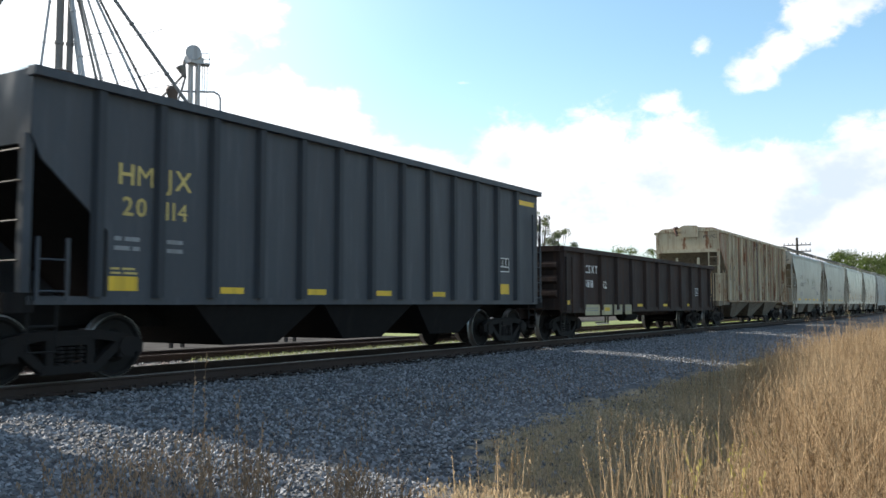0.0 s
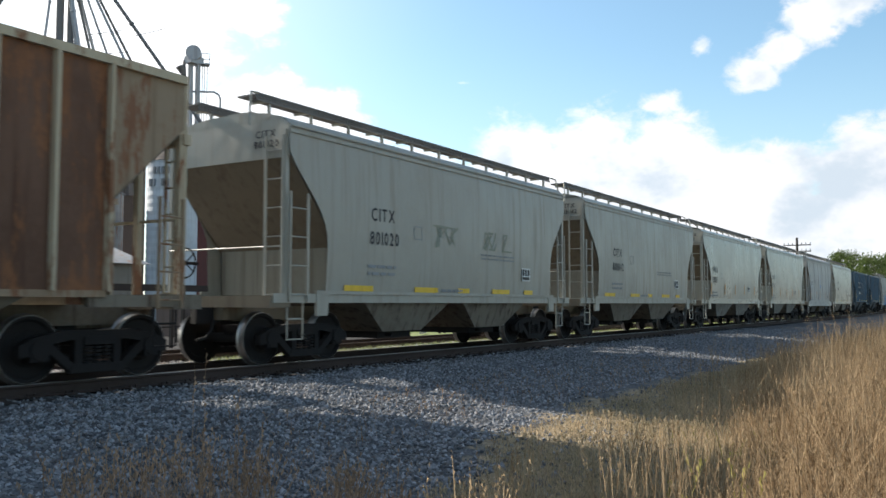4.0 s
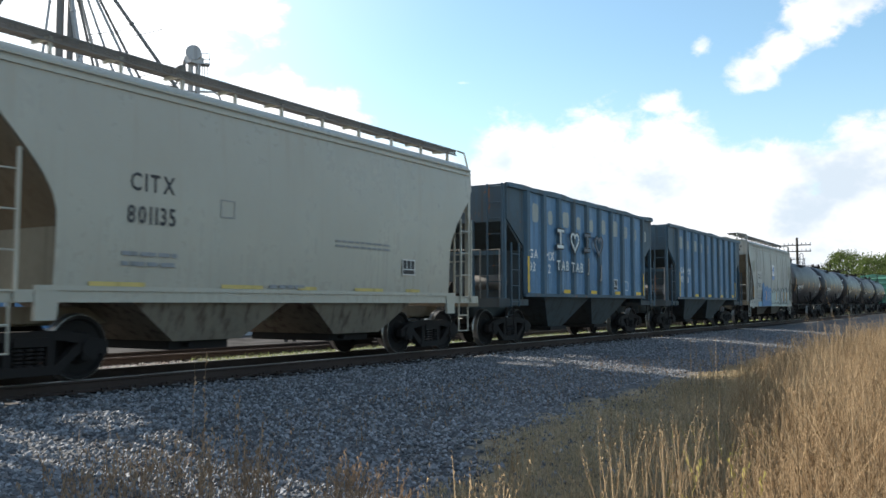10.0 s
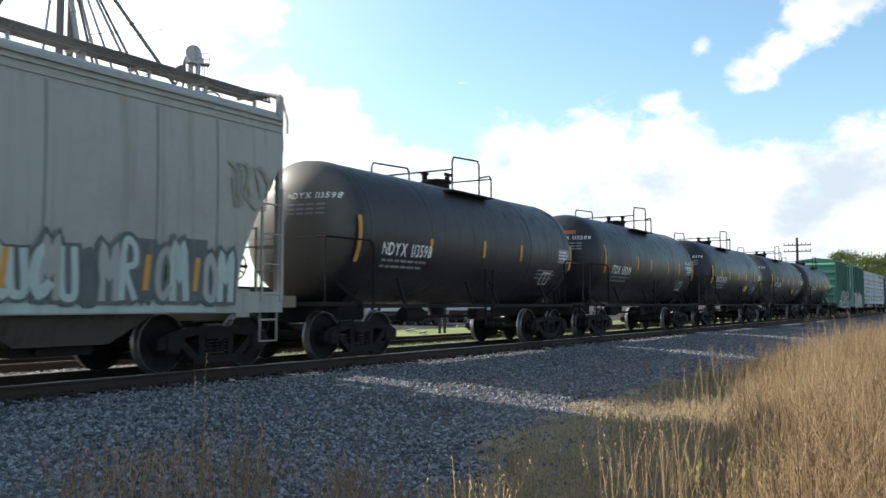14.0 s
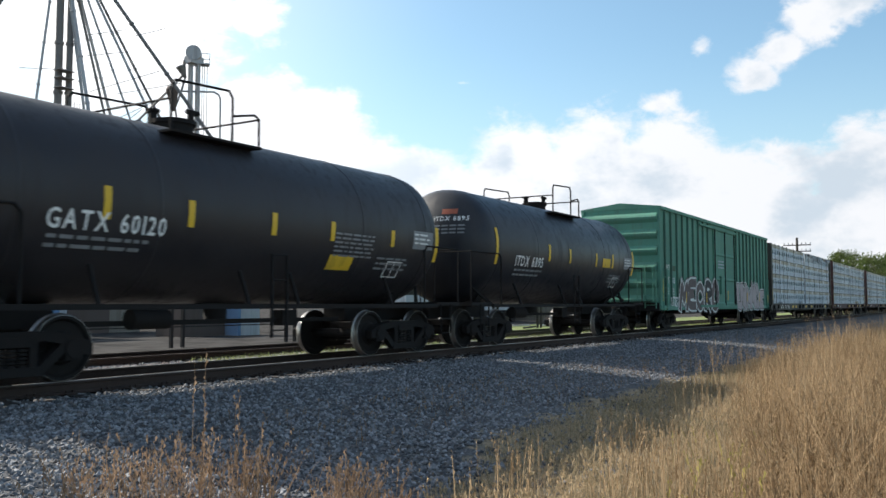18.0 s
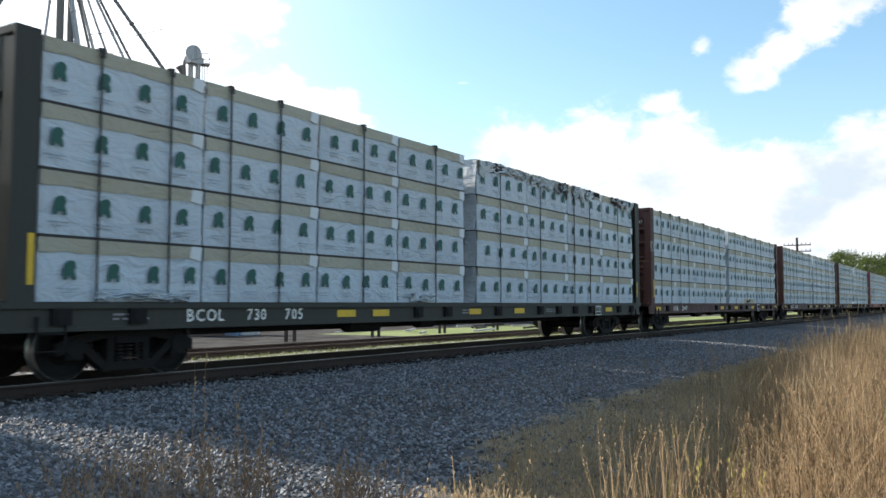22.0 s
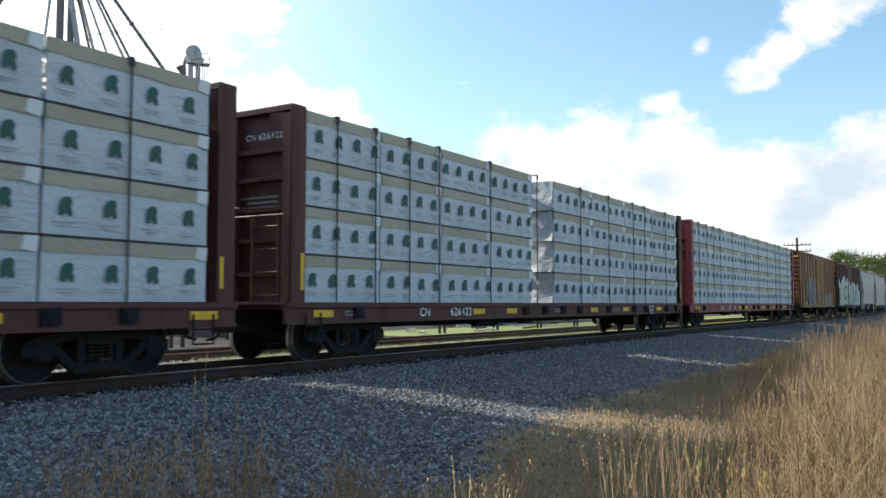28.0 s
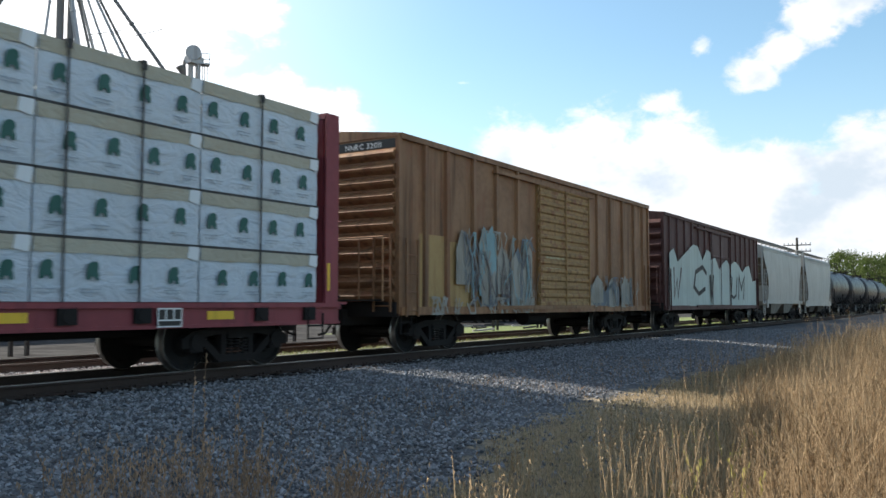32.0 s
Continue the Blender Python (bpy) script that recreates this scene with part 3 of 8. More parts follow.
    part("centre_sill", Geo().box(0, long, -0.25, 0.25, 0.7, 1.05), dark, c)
    for k, x in enumerate((3.2, 5.25, 7.28, 9.32)):
        patch(x, x + 0.5, 1.22, 1.32, YELLOW, c, -1.506)
    brake_wheel(c, -0.25, 0.5, 2.2)
    gear(c, long, 0.95)
    return c


def gondola(s, long):
    body = paint("black gondola paint", (0.027, 0.02, 0.019), 0.65, (0.075, 0.045, 0.034), 0.7, spec=0.15, dent=0.08, scuff=(0.058, 0.045, 0.043))
    c = car_thing("gondola", "black steel gondola with vertical ribs and yellow patches", "gondola", s)
    for sg in (-1, 1):
        part("side_sheet", Geo().box(0, long, sg * 1.46, sg * 1.5, 0.85, 2.6), body, c)
        for k in range(12):
            x = 0.12 + 1.4 * k
            part("side_rib", Geo().prism([(x - 0.12, sg * 1.5), (x - 0.07, sg * 1.6), (x + 0.07, sg * 1.6), (x + 0.12, sg * 1.5)], "z", 0.88, 2.58), body, c, smooth=15)
        part("top_chord", Geo().box(-0.03, long + 0.03, sg * 1.42, sg * 1.62, 2.57, 2.7), body, c)
        part("side_sill", Geo().box(0, long, sg * 1.47, sg * 1.56, 0.8, 0.95), body, c)
    for a, sg in ((0, 1), (long, -1)):
        g = Geo().box(min(a, a + sg * 0.05), max(a, a + sg * 0.05), -1.46, 1.46, 0.9, 2.65)
        part("end_wall", g, body, c)
        for z in (1.35, 1.75, 2.15):
            part("end_corrugation", Geo().prism([(a, z - 0.12), (a - sg * 0.12, z - 0.05), (a - sg * 0.12, z + 0.05), (a, z + 0.12)], "y", -1.4, 1.4), body, c, smooth=15)
        part("end_cap", Geo().box(min(a - sg * 0.12, a), max(a - sg * 0.12, a), -1.5, 1.5, 2.55, 2.7), body, c)
        ladder(c, body, a + (0.1 if sg > 0 else -0.5), -1.63, 0.8, 2.4, step=0.38)
        sill_step(c, STEEL, a + (0.1 if sg > 0 else -0.5), z1=0.9)
    part("floor_pan", Geo().box(0.05, long - 0.05, -1.45, 1.45, 0.95, 1.05), body, c)
    part("centre_sill", Geo().box(-0.1, long + 0.1, -0.25, 0.25, 0.62, 0.95), body, c)
    part("brake_tank", Geo().cyl((6.4, -0.9, 0.66), (7.5, -0.9, 0.66), 0.2, n=14), STEEL, c)
    gear(c, long, 1.35)
    return c


def ribbed_hopper(s, long, label, body, ribs, zs, top, inner, roofed, cut=(0.95, 2.55, 3.2), first=1.08, rib=None, ends=None, panels=(), wide=1.0):
    c = car_thing("covered_hopper" if roofed else "open_hopper", label, "covered hopper" if roofed else "open hopper", s)
    for sg in (-1, 1):
        cutx, cutz, low = cut
        part("side_sheet", Geo().prism([(0.0, top), (0.0, low), (cutx, cutz), (cutx, zs), (long - cutx, zs), (long - cutx, cutz), (long, low), (long, top)], "y", sg * 1.46, sg * 1.5), body, c)
        for k in range(ribs):
            x = first + (long - first * 2) * k / (ribs - 1)
            w = 0.08 * wide
            part("side_rib", Geo().prism([(x - w, sg * 1.5), (x - w * 0.65, sg * 1.59), (x + w * 0.65, sg * 1.59), (x + w, sg * 1.5)], "z", zs + 0.03, top - 0.06), rib or body, c, smooth=15)
            if panels and k < ribs - 1:
                step = (long - first * 2) / (ribs - 1)
                part("side_panel", Geo().box(x + w, x + step - w, sg * 1.5, sg * 1.504, zs + 0.03, top - 0.06), panels[k % len(panels)], c)
        chord = []
        for k in range(41):
            x = long * k / 40
            sag = 0.0 if roofed else 0.05 * noise.noise((x * 0.6 + s, sg, 2)) + 0.02 * noise.noise((x * 2 + s, sg, 5))
            chord.append([(x, sg * 1.46, top - 0.09), (x, sg * 1.58, top - 0.09), (x, sg * 1.58, top + 0.03 + sag), (x, sg * 1.46, top + 0.03 + sag)])
        part("top_chord", Geo().loft(chord), rib or body, c)
        part("side_sill", Geo().box(cut[0], long - cut[0], sg * 1.47, sg * (1.53 if ends else 1.56), zs - 0.05, zs + 0.04), body, c)
    for a, sg in ((0, 1), (long, -1)):
        low = cut[2] - 0.06
        part("end_wall", Geo().box(min(a, a + sg * 0.05), max(a, a + sg * 0.05), -1.46, 1.46, low, top), ends or body, c)
        if ends:
            part("end_beam", Geo().box(a - sg * 0.14 if sg > 0 else a, a if sg > 0 else a + 0.14, -1.5, 1.5, low - 0.16, low), ends, c)
            part("lower_bulkhead", Geo().box(min(a + sg * 1.15, a + sg * 1.2), max(a + sg * 1.15, a + sg * 1.2), -1.46, 1.46, 1.05, cut[1]), ends, c)
            part("bulkhead_rail", Geo().box(min(a + sg * 1.1, a + sg * 1.22), max(a + sg * 1.1, a + sg * 1.22), -1.46, 1.46, cut[1], cut[1] + 0.08), ends, c)
            part("roof_nose", Geo().prism([(-1.46, top), (-1.1, top + 0.14), (-0.3, top + 0.2), (0.3, top + 0.2), (1.1, top + 0.14), (1.46, top)], "x", a - sg * 0.06, a), ends, c)
            part("end_hatch", Geo().prism([(-0.55, top - 0.28), (0.25, top - 0.25), (0.3, top + 0.24), (0.1, top + 0.3), (-0.5, top + 0.27)], "x", a - sg * 0.1, a - sg * 0.04), ends, c)
            part("vent_pipe", Geo().tube([(a - sg * 0.1, 0.45, top + 0.2), (a - sg * 0.3, 0.5, top + 0.16), (a - sg * 0.34, 0.38, top - 0.2)], 0.07, 8), DARKRUST, c)
        if not roofed:
            # the hood over the slope sheet, a drum and the brake gear on the end deck
            part("end_hood", Geo().prism([(a + sg * 0.02, low), (a + sg * 0.02, low + 0.04), (a + sg * 0.95, cut[1] + 0.02), (a + sg * 0.95, cut[1] - 0.02)], "y", -1.44, 1.44), inner, c)
            part("end_bulkhead", Geo().box(min(a + sg * 0.95, a + sg * 1.0), max(a + sg * 0.95, a + sg * 1.0), -1.44, 1.44, 1.1, cut[1]), inner, c)
            part("air_reservoir", Geo().cyl((a + sg * 0.5, -1.15, 1.62), (a + sg * 0.5, -0.2, 1.62), 0.19, n=16), GALV, c)
            part("brake_cylinder", Geo().cyl((a + sg * 0.35, 0.3, 1.5), (a + sg * 0.35, 1.1, 1.5), 0.14, n=12).box(min(a + sg * 0.15, a + sg * 0.7), max(a + sg * 0.15, a + sg * 0.7), -0.1, 0.9, 1.18, 1.34), STEEL, c)
            part("hand_rail", Geo().tube([(a - sg * 0.2, -1.4, 1.15), (a - sg * 0.2, -1.4, 2.42), (a - sg * 0.2, -0.85, 2.42), (a - sg * 0.2, -0.85, 1.15)], 0.02), GALV, c)
            part("cross_rail", Geo().tube([(a - sg * 0.2, -0.85, 2.42), (a - sg * 0.2, 1.4, 2.46)], 0.018), GALV, c)
        part("slope_sheet", Geo().loft([[(a + sg * 0.03, -1.46, low), (a + sg * 0.03, 1.46, low), (a + sg * 0.08, 1.46, low), (a + sg * 0.08, -1.46, low)], [(a + sg * 2.5, -1.46, zs), (a + sg * 2.5, 1.46, zs), (a + sg * 2.55, 1.46, zs), (a + sg * 2.55, -1.46, zs)]]), inner, c)
        part("end_platform", Geo().box(min(a - sg * 0.35, a + sg * 2.4), max(a - sg * 0.35, a + sg * 2.4), -0.4, 0.4, 0.75, 1.05).box(min(a - sg * 0.4, a + sg * 0.15), max(a - sg * 0.4, a + sg * 0.15), -1.5, 1.5, 0.98, 1.2), inner, c)
        for y in (-1.42, -0.5, 0.5, 1.42):
            part("end_post", Geo().box(a - 0.05, a + 0.05, y - 0.05, y + 0.05, 1.1, top - 0.05 if abs(y) > 1 else 3.2), ends or rib or body, c)
        part("end_rail", Geo().box(min(a - sg * 0.06, a), max(a - sg * 0.06, a), -1.45, 1.45, 2.3, 2.34 if ends else 2.4), ends or rib or body, c)
        ladder(c, ends or body, a - sg * 0.1, -1.42, 1.1, top, axis="y", wide=0.42, step=0.4)
        ladder(c, body, a + (0.05 if sg > 0 else -0.5), -1.6, 1.0, 2.6, step=0.4)
        sill_step(c, STEEL, a + (0.05 if sg > 0 else -0.45))
    for x0, x1 in ((-0.3, cut[0] + 0.25), (long - cut[0] - 0.25, long + 0.3)):
        for y in (-1.5, 1.42):
            part("side_frame_rail", Geo().box(x0, x1, y, y + 0.08, 1.02, 1.18), inner, c)
    nb = 3 if long > 13 else 2
    for k in range(nb):
        x0 = 2.3 + k * (long - 4.6) / nb
        x1 = x0 + (long - 4.6) / nb
        g = Geo()
        bay(g, x0, x1, 0, zs, 1.44, (x0 + x1) / 2 - 0.5, (x0 + x1) / 2 + 0.5, 0.42, 1.0)
        b = part("discharge_bay", g, inner, c)
        part("outlet_gate", Geo().box((x0 + x1) / 2 - 0.55, (x0 + x1) / 2 + 0.55, -1.1, 1.1, 0.32, 0.42), STEEL, b)
    part("centre_sill", Geo().box(0, long, -0.25, 0.25, 0.7, 1.05), inner, c)
    if roofed:
        part("roof", Geo().prism([(-1.46, top - 0.02), (1.46, top - 0.02), (1.2, top + 0.16), (0.3, top + 0.22), (-0.3, top + 0.22), (-1.2, top + 0.16)], "x", 0, long), body, c)
        for y in (-0.75, 0.35):
            part("roof_walk", Geo().box(0.9, long - 0.3, y, y + 0.4, top + 0.22, top + 0.25), GALV, c)
        for k in range(5):
            x = 1.2 + (long - 2.4) * k / 4
            part("roof_hatch", Geo().box(x - 0.5, x + 0.5, -0.3, 0.3, top + 0.16, top + 0.28), body, c)
    else:
        for k in range(4):
            x = long * (k + 1) / 5
            part("cross_brace", Geo().box(x - 0.08, x + 0.08, -1.46, 1.46, top - 0.4, top - 0.2), body, c)
    brake_wheel(c, -0.3, 0.6, 2.1)
    gear(c, long, 1.05)
    return c


def tank_car(mid, colour, label, half=5.62, rad=1.46, zc=2.52, shift=0.0):
    c = car_thing("tank_car", label, "tank car", mid - half)
    L = 2 * half
    n, rings = 40, []
    head = [(0.0, 0.05), (0.04, 0.3), (0.1, 0.52), (0.22, 0.74), (0.42, 0.91), (0.62, 0.98), (0.85, 1.0)]
    xs = [(x, r) for x, r in head] + [(L - x, r) for x, r in head[::-1]]
    for x, r in xs:
        rings.append([(x, rad * r * math.cos(6.28318 * i / n), zc + rad * r * math.sin(6.28318 * i / n)) for i in range(n)])
    part("tank_shell", Geo().loft(rings), colour, c, smooth=60)
    for x in (1.0, 3.2, L - 3.2, L - 1.0):
        part("girth_seam", Geo().loft([[(x + d, (rad + e) * math.cos(6.28318 * i / n), zc + (rad + e) * math.sin(6.28318 * i / n)) for i in range(n)] for d, e in ((-0.03, 0), (-0.015, 0.008), (0.015, 0.008), (0.03, 0))], False), colour, c)
    # stub sills, saddles, side walk and rails
    for a, sg in ((0.0, 1), (L, -1)):
        part("stub_sill", Geo().box(min(a - sg * 0.45, a + sg * 2.3), max(a - sg * 0.45, a + sg * 2.3), -0.28, 0.28, 0.72, 1.06), STEEL, c)
        part("saddle", Geo().prism([(-1.25, 1.9), (-0.6, 1.0), (0.6, 1.0), (1.25, 1.9)], "x", a + sg * 1.05, a + sg * 1.35), STEEL, c)
        part("end_platform", Geo().box(min(a - sg * 0.4, a + sg * 0.55), max(a - sg * 0.4, a + sg * 0.55), -1.45, 1.45, 1.02, 1.1), STEEL, c)
        part("end_railing", Geo().tube([(a - sg * 0.38, -1.42, 1.05), (a - sg * 0.38, -1.42, 2.3), (a - sg * 0.38, 1.42, 2.3), (a - sg * 0.38, 1.42, 1.05)], 0.02)
             .tube([(a - sg * 0.38, -1.42, 2.3), (a + sg * 0.95, -1.45, 2.3), (a + sg * 1.05, -1.45, 2.2), (a + sg * 1.05, -1.45, 1.05)], 0.022).tube([(a - sg * 0.38, -0.4, 1.05), (a - sg * 0.38, -0.4, 2.3)], 0.016), STEEL, c)
        part("side_brace", Geo().beam((a + sg * 0.15, -0.55, 1.95), (a + sg * 1.0, -1.2, 1.05), 0.07), STEEL, c)
        sill_step(c, STEEL, a + (0.0 if sg > 0 else -0.4), -1.46, 0.42, 1.05)
    part("side_bar", Geo().box(0.6, L - 0.6, -1.5, -1.42, 0.98, 1.06).box(0.6, L - 0.6, 1.42, 1.5, 0.98, 1.06), STEEL, c)
    for x in (2.2, half - 0.6, half + 0.6, L - 2.2):
        part("bar_bracket", Geo().beam((x, -1.44, 1.0), (x, -1.2, 1.6), 0.05), STEEL, c)
    ladder(c, STEEL, half - 0.15, -1.5, 0.5, 1.9, wide=0.36)
    # manway with valves inside a railed platform
    zt, hx = zc + rad, half + shift
    part("manway", Geo().cyl((hx, 0, zt - 0.1), (hx, 0, zt + 0.1), 0.34, n=20).cyl((hx, 0, zt + 0.1), (hx, 0, zt + 0.17), 0.38, n=20), STEEL, c)
    part("valve", Geo().cyl((hx + 0.2, -0.2, zt + 0.12), (hx + 0.2, -0.2, zt + 0.36), 0.06, n=10).cyl((hx + 0.1, -0.2, zt + 0.34), (hx + 0.36, -0.2, zt + 0.34), 0.045, n=8), STEEL, c)
    part("valve", Geo().cyl((hx - 0.3, 0.15, zt + 0.05), (hx - 0.3, 0.15, zt + 0.3), 0.07, n=10).cyl((hx - 0.3, 0.15, zt + 0.3), (hx - 0.3, 0.15, zt + 0.34), 0.11, n=10), STEEL, c)
    for y0 in (-1.1, 0.62):
        part("top_platform", Geo().box(hx - 0.98, hx + 0.98, y0, y0 + 0.48, zt - 0.27, zt - 0.23), STEEL, c)
    h = zt + 0.55
    zp = zt - 0.25
    for y in (-1.05, 1.05):
        d = 0.0 if y < 0 else -0.35
        part("platform_railing", Geo().tube([(hx - 0.95 + d, y, zp), (hx - 0.95 + d, y, h - 0.1), (hx - 0.88 + d, y, h), (hx + 0.25, y, h + 0.06), (hx + 0.33, y, h - 0.05), (hx + 0.33, y, zp)], 0.024), STEEL, c)
        part("platform_railing", Geo().tube([(hx + 0.33, y, h - 0.35), (hx + 0.85, y, h - 0.24), (hx + 0.95, y, h - 0.3), (hx + 0.95, y, zp)], 0.024), STEEL, c)
    for x in (hx - 0.95, hx + 0.95):
        part("cross_railing", Geo().tube([(x, -1.05, h - 0.3), (x, 1.05, h - 0.3)], 0.02), STEEL, c)
    part("bottom_outlet", Geo().cyl((half, 0, zc - rad - 0.3), (half, 0, zc - rad + 0.1), 0.2, n=14).box(half - 0.5, half + 0.5, -0.2, 0.2, zc - rad - 0.08, zc - rad + 0.02), STEEL, c)
    part("brake_rigging", Geo().box(2.6, L - 2.6, -0.35, -0.28, 0.72, 0.8).cyl((half - 2.2, -0.5, 0.82), (half - 1.5, -0.5, 0.82), 0.16).box(half + 1.2, half + 1.6, -0.5, -0.2, 0.66, 0.95), STEEL, c)
    brake_wheel(c, -0.42, 0.8, 1.8)
    gear(c, L, half - 4.4, 0.86)
    return c


def on_tank(c, x0, x1, ang0, ang1, mat, rad=1.46, zc=2.52, name="reflective_strip"):
    """A strip bent round the tank's near side; angles from the horizontal, in degrees."""
    rows = []
    for r in (rad + 0.006,):
        for k in range(7):
            a = radians(ang0 + (ang1 - ang0) * k / 6)
            rows.append([(x0, -r * math.cos(a), zc + r * math.sin(a)), (x1, -r * math.cos(a), zc + r * math.sin(a))])
    return part(name, Geo().grid(rows), mat, c)


def boxcar(s, long, label, body, ribs, door, top=4.55, wall=None, corr=6, zs=0.86, ridge=0.42, rails=4, post=None, rod=None, slim=False):
    c = car_thing("boxcar", label, "boxcar", s)
    for sg in (-1, 1):
        part("side_sheet", Geo().box(0, long, sg * 1.46, sg * 1.5, zs, top), body, c)
        part("side_sill", Geo().box(0, long, sg * 1.48, sg * 1.58, zs - 0.03, zs + 0.14), body, c)
        part("top_chord", Geo().box(-0.02, long + 0.02, sg * 1.45, sg * 1.58, top - 0.1, top + 0.02), body, c)
        for x in ribs:
            w = 0.045 if slim else 0.085
            part("side_post", Geo().prism([(x - w, sg * 1.5), (x - w * 0.7, sg * 1.57), (x + w * 0.7, sg * 1.57), (x + w, sg * 1.5)], "z", zs + 0.1, top - 0.08), post or body, c, smooth=15)
        d0, d1 = door
        dr = part("sliding_door", Geo().box(d0, d1, sg * 1.5, sg * 1.56, zs + 0.18, top - 0.3), wall or body, c)
        for k in range(rails):
            z = zs + 0.2 + (top - zs - 0.5) * k / (rails - 1)
            part("door_rail", Geo().prism([(sg * 1.56, z - 0.07), (sg * 1.6, z - 0.03), (sg * 1.6, z + 0.03), (sg * 1.56, z + 0.07)], "x", d0, d1), wall or body, dr, smooth=15)
        for x in (d0 + 0.05, (d0 + d1) / 2, d1 - 0.05):
            part("lock_rod", Geo().cyl((x, sg * 1.6, zs + 0.15), (x, sg * 1.6, top - 0.28), 0.025, n=6), rod or wall or body, dr)
        for z0, z1 in ((zs + 0.06, zs + 0.16), (top - 0.3, top - 0.22)):
            part("door_track", Geo().box(d0 - 2.4, d1 + 0.3, sg * 1.5, sg * 1.62, z0, z1), body, c)
    roof = [(-1.56, top + 0.02), (0, top + 0.2), (1.56, top + 0.02), (1.5, top - 0.04), (-1.5, top - 0.04)]
    part("roof", Geo().prism(roof, "x", -0.02, long + 0.02), body, c)
    for a, sg in ((0, 1), (long, -1)):
        part("end_wall", Geo().prism([(-1.5, zs), (1.5, zs), (1.5, top), (0, top + 0.18), (-1.5, top)], "x", a, a + sg * 0.04), body, c)
        for k in range(corr):
            z = zs + 0.35 + (top - 0.75 - zs) * k / (corr - 1)
            h = ridge * (top - 0.75 - zs) / (corr - 1)
            part("end_corrugation", Geo().prism([(a, z - h), (a - sg * 0.11, z - h * 0.35), (a - sg * 0.14, z + h * 0.1), (a - sg * 0.1, z + h * 0.5), (a, z + h)], "y", -1.44, 1.44), body, c, smooth=15)
        part("hand_rail", Geo().tube([(a - sg * 0.16, -1.35, 2.42), (a - sg * 0.34, -1.35, 2.42), (a - sg * 0.34, 1.35, 2.42), (a - sg * 0.16, 1.35, 2.42)], 0.02), body, c)
        for y in (-1.35, -0.75, 0.3, 1.0):
            part("rail_post", Geo().cyl((a - sg * 0.34, y, 1.12), (a - sg * 0.34, y, 2.42), 0.018, n=6), body, c)
        part("brake_housing", Geo().box(min(a - sg * 0.4, a - sg * 0.12), max(a - sg * 0.4, a - sg * 0.12), 0.3, 0.7, 1.9, 2.35), STEEL, c)
        part("brake_lever", Geo().tube([(a - sg * 0.25, 0.5, 1.9), (a - sg * 0.28, 0.35, 1.5), (a - sg * 0.28, -0.2, 1.2)], 0.03), STEEL, c)
        part("end_sill", Geo().box(min(a - sg * 0.12, a), max(a - sg * 0.12, a), -1.5, 1.5, 0.8, 1.1), STEEL, c)
        for y in (-1.5, 1.5):
            part("corner_post", Geo().box(a - 0.05, a + 0.05, y - 0.05, y + 0.05, zs, top), body, c)
        part("cross_walk", Geo().box(min(a - sg * 0.42, a - sg * 0.1), max(a - sg * 0.42, a - sg * 0.1), -1.2, 1.2, 1.12, 1.15), STEEL, c)
        ladder(c, body, a - sg * 0.14, -1.4, 0.9, 2.5, axis="y", wide=0.42, step=0.38)
        ladder(c, body, a + (0.15 if sg > 0 else -0.6), -1.6, 0.8, 2.4, step=0.38)
        sill_step(c, STEEL, a + (0.15 if sg > 0 else -0.55), z1=0.9)
    part("centre_sill", Geo().box(-0.3, long + 0.3, -0.3, 0.3, 0.62, 0.95), STEEL, c)
    part("floor_pan", Geo().box(0.05, long - 0.05, -1.4, 1.4, 0.86, 1.05), STEEL, c)
    part("brake_tank", Geo().cyl((long / 2 - 0.8, -0.8, 0.68), (long / 2 + 0.4, -0.8, 0.68), 0.2, n=12), STEEL, c)
    brake_wheel(c, -0.35, 0.6, 2.3)
    gear(c, long, 2.2, 0.9)
    return c


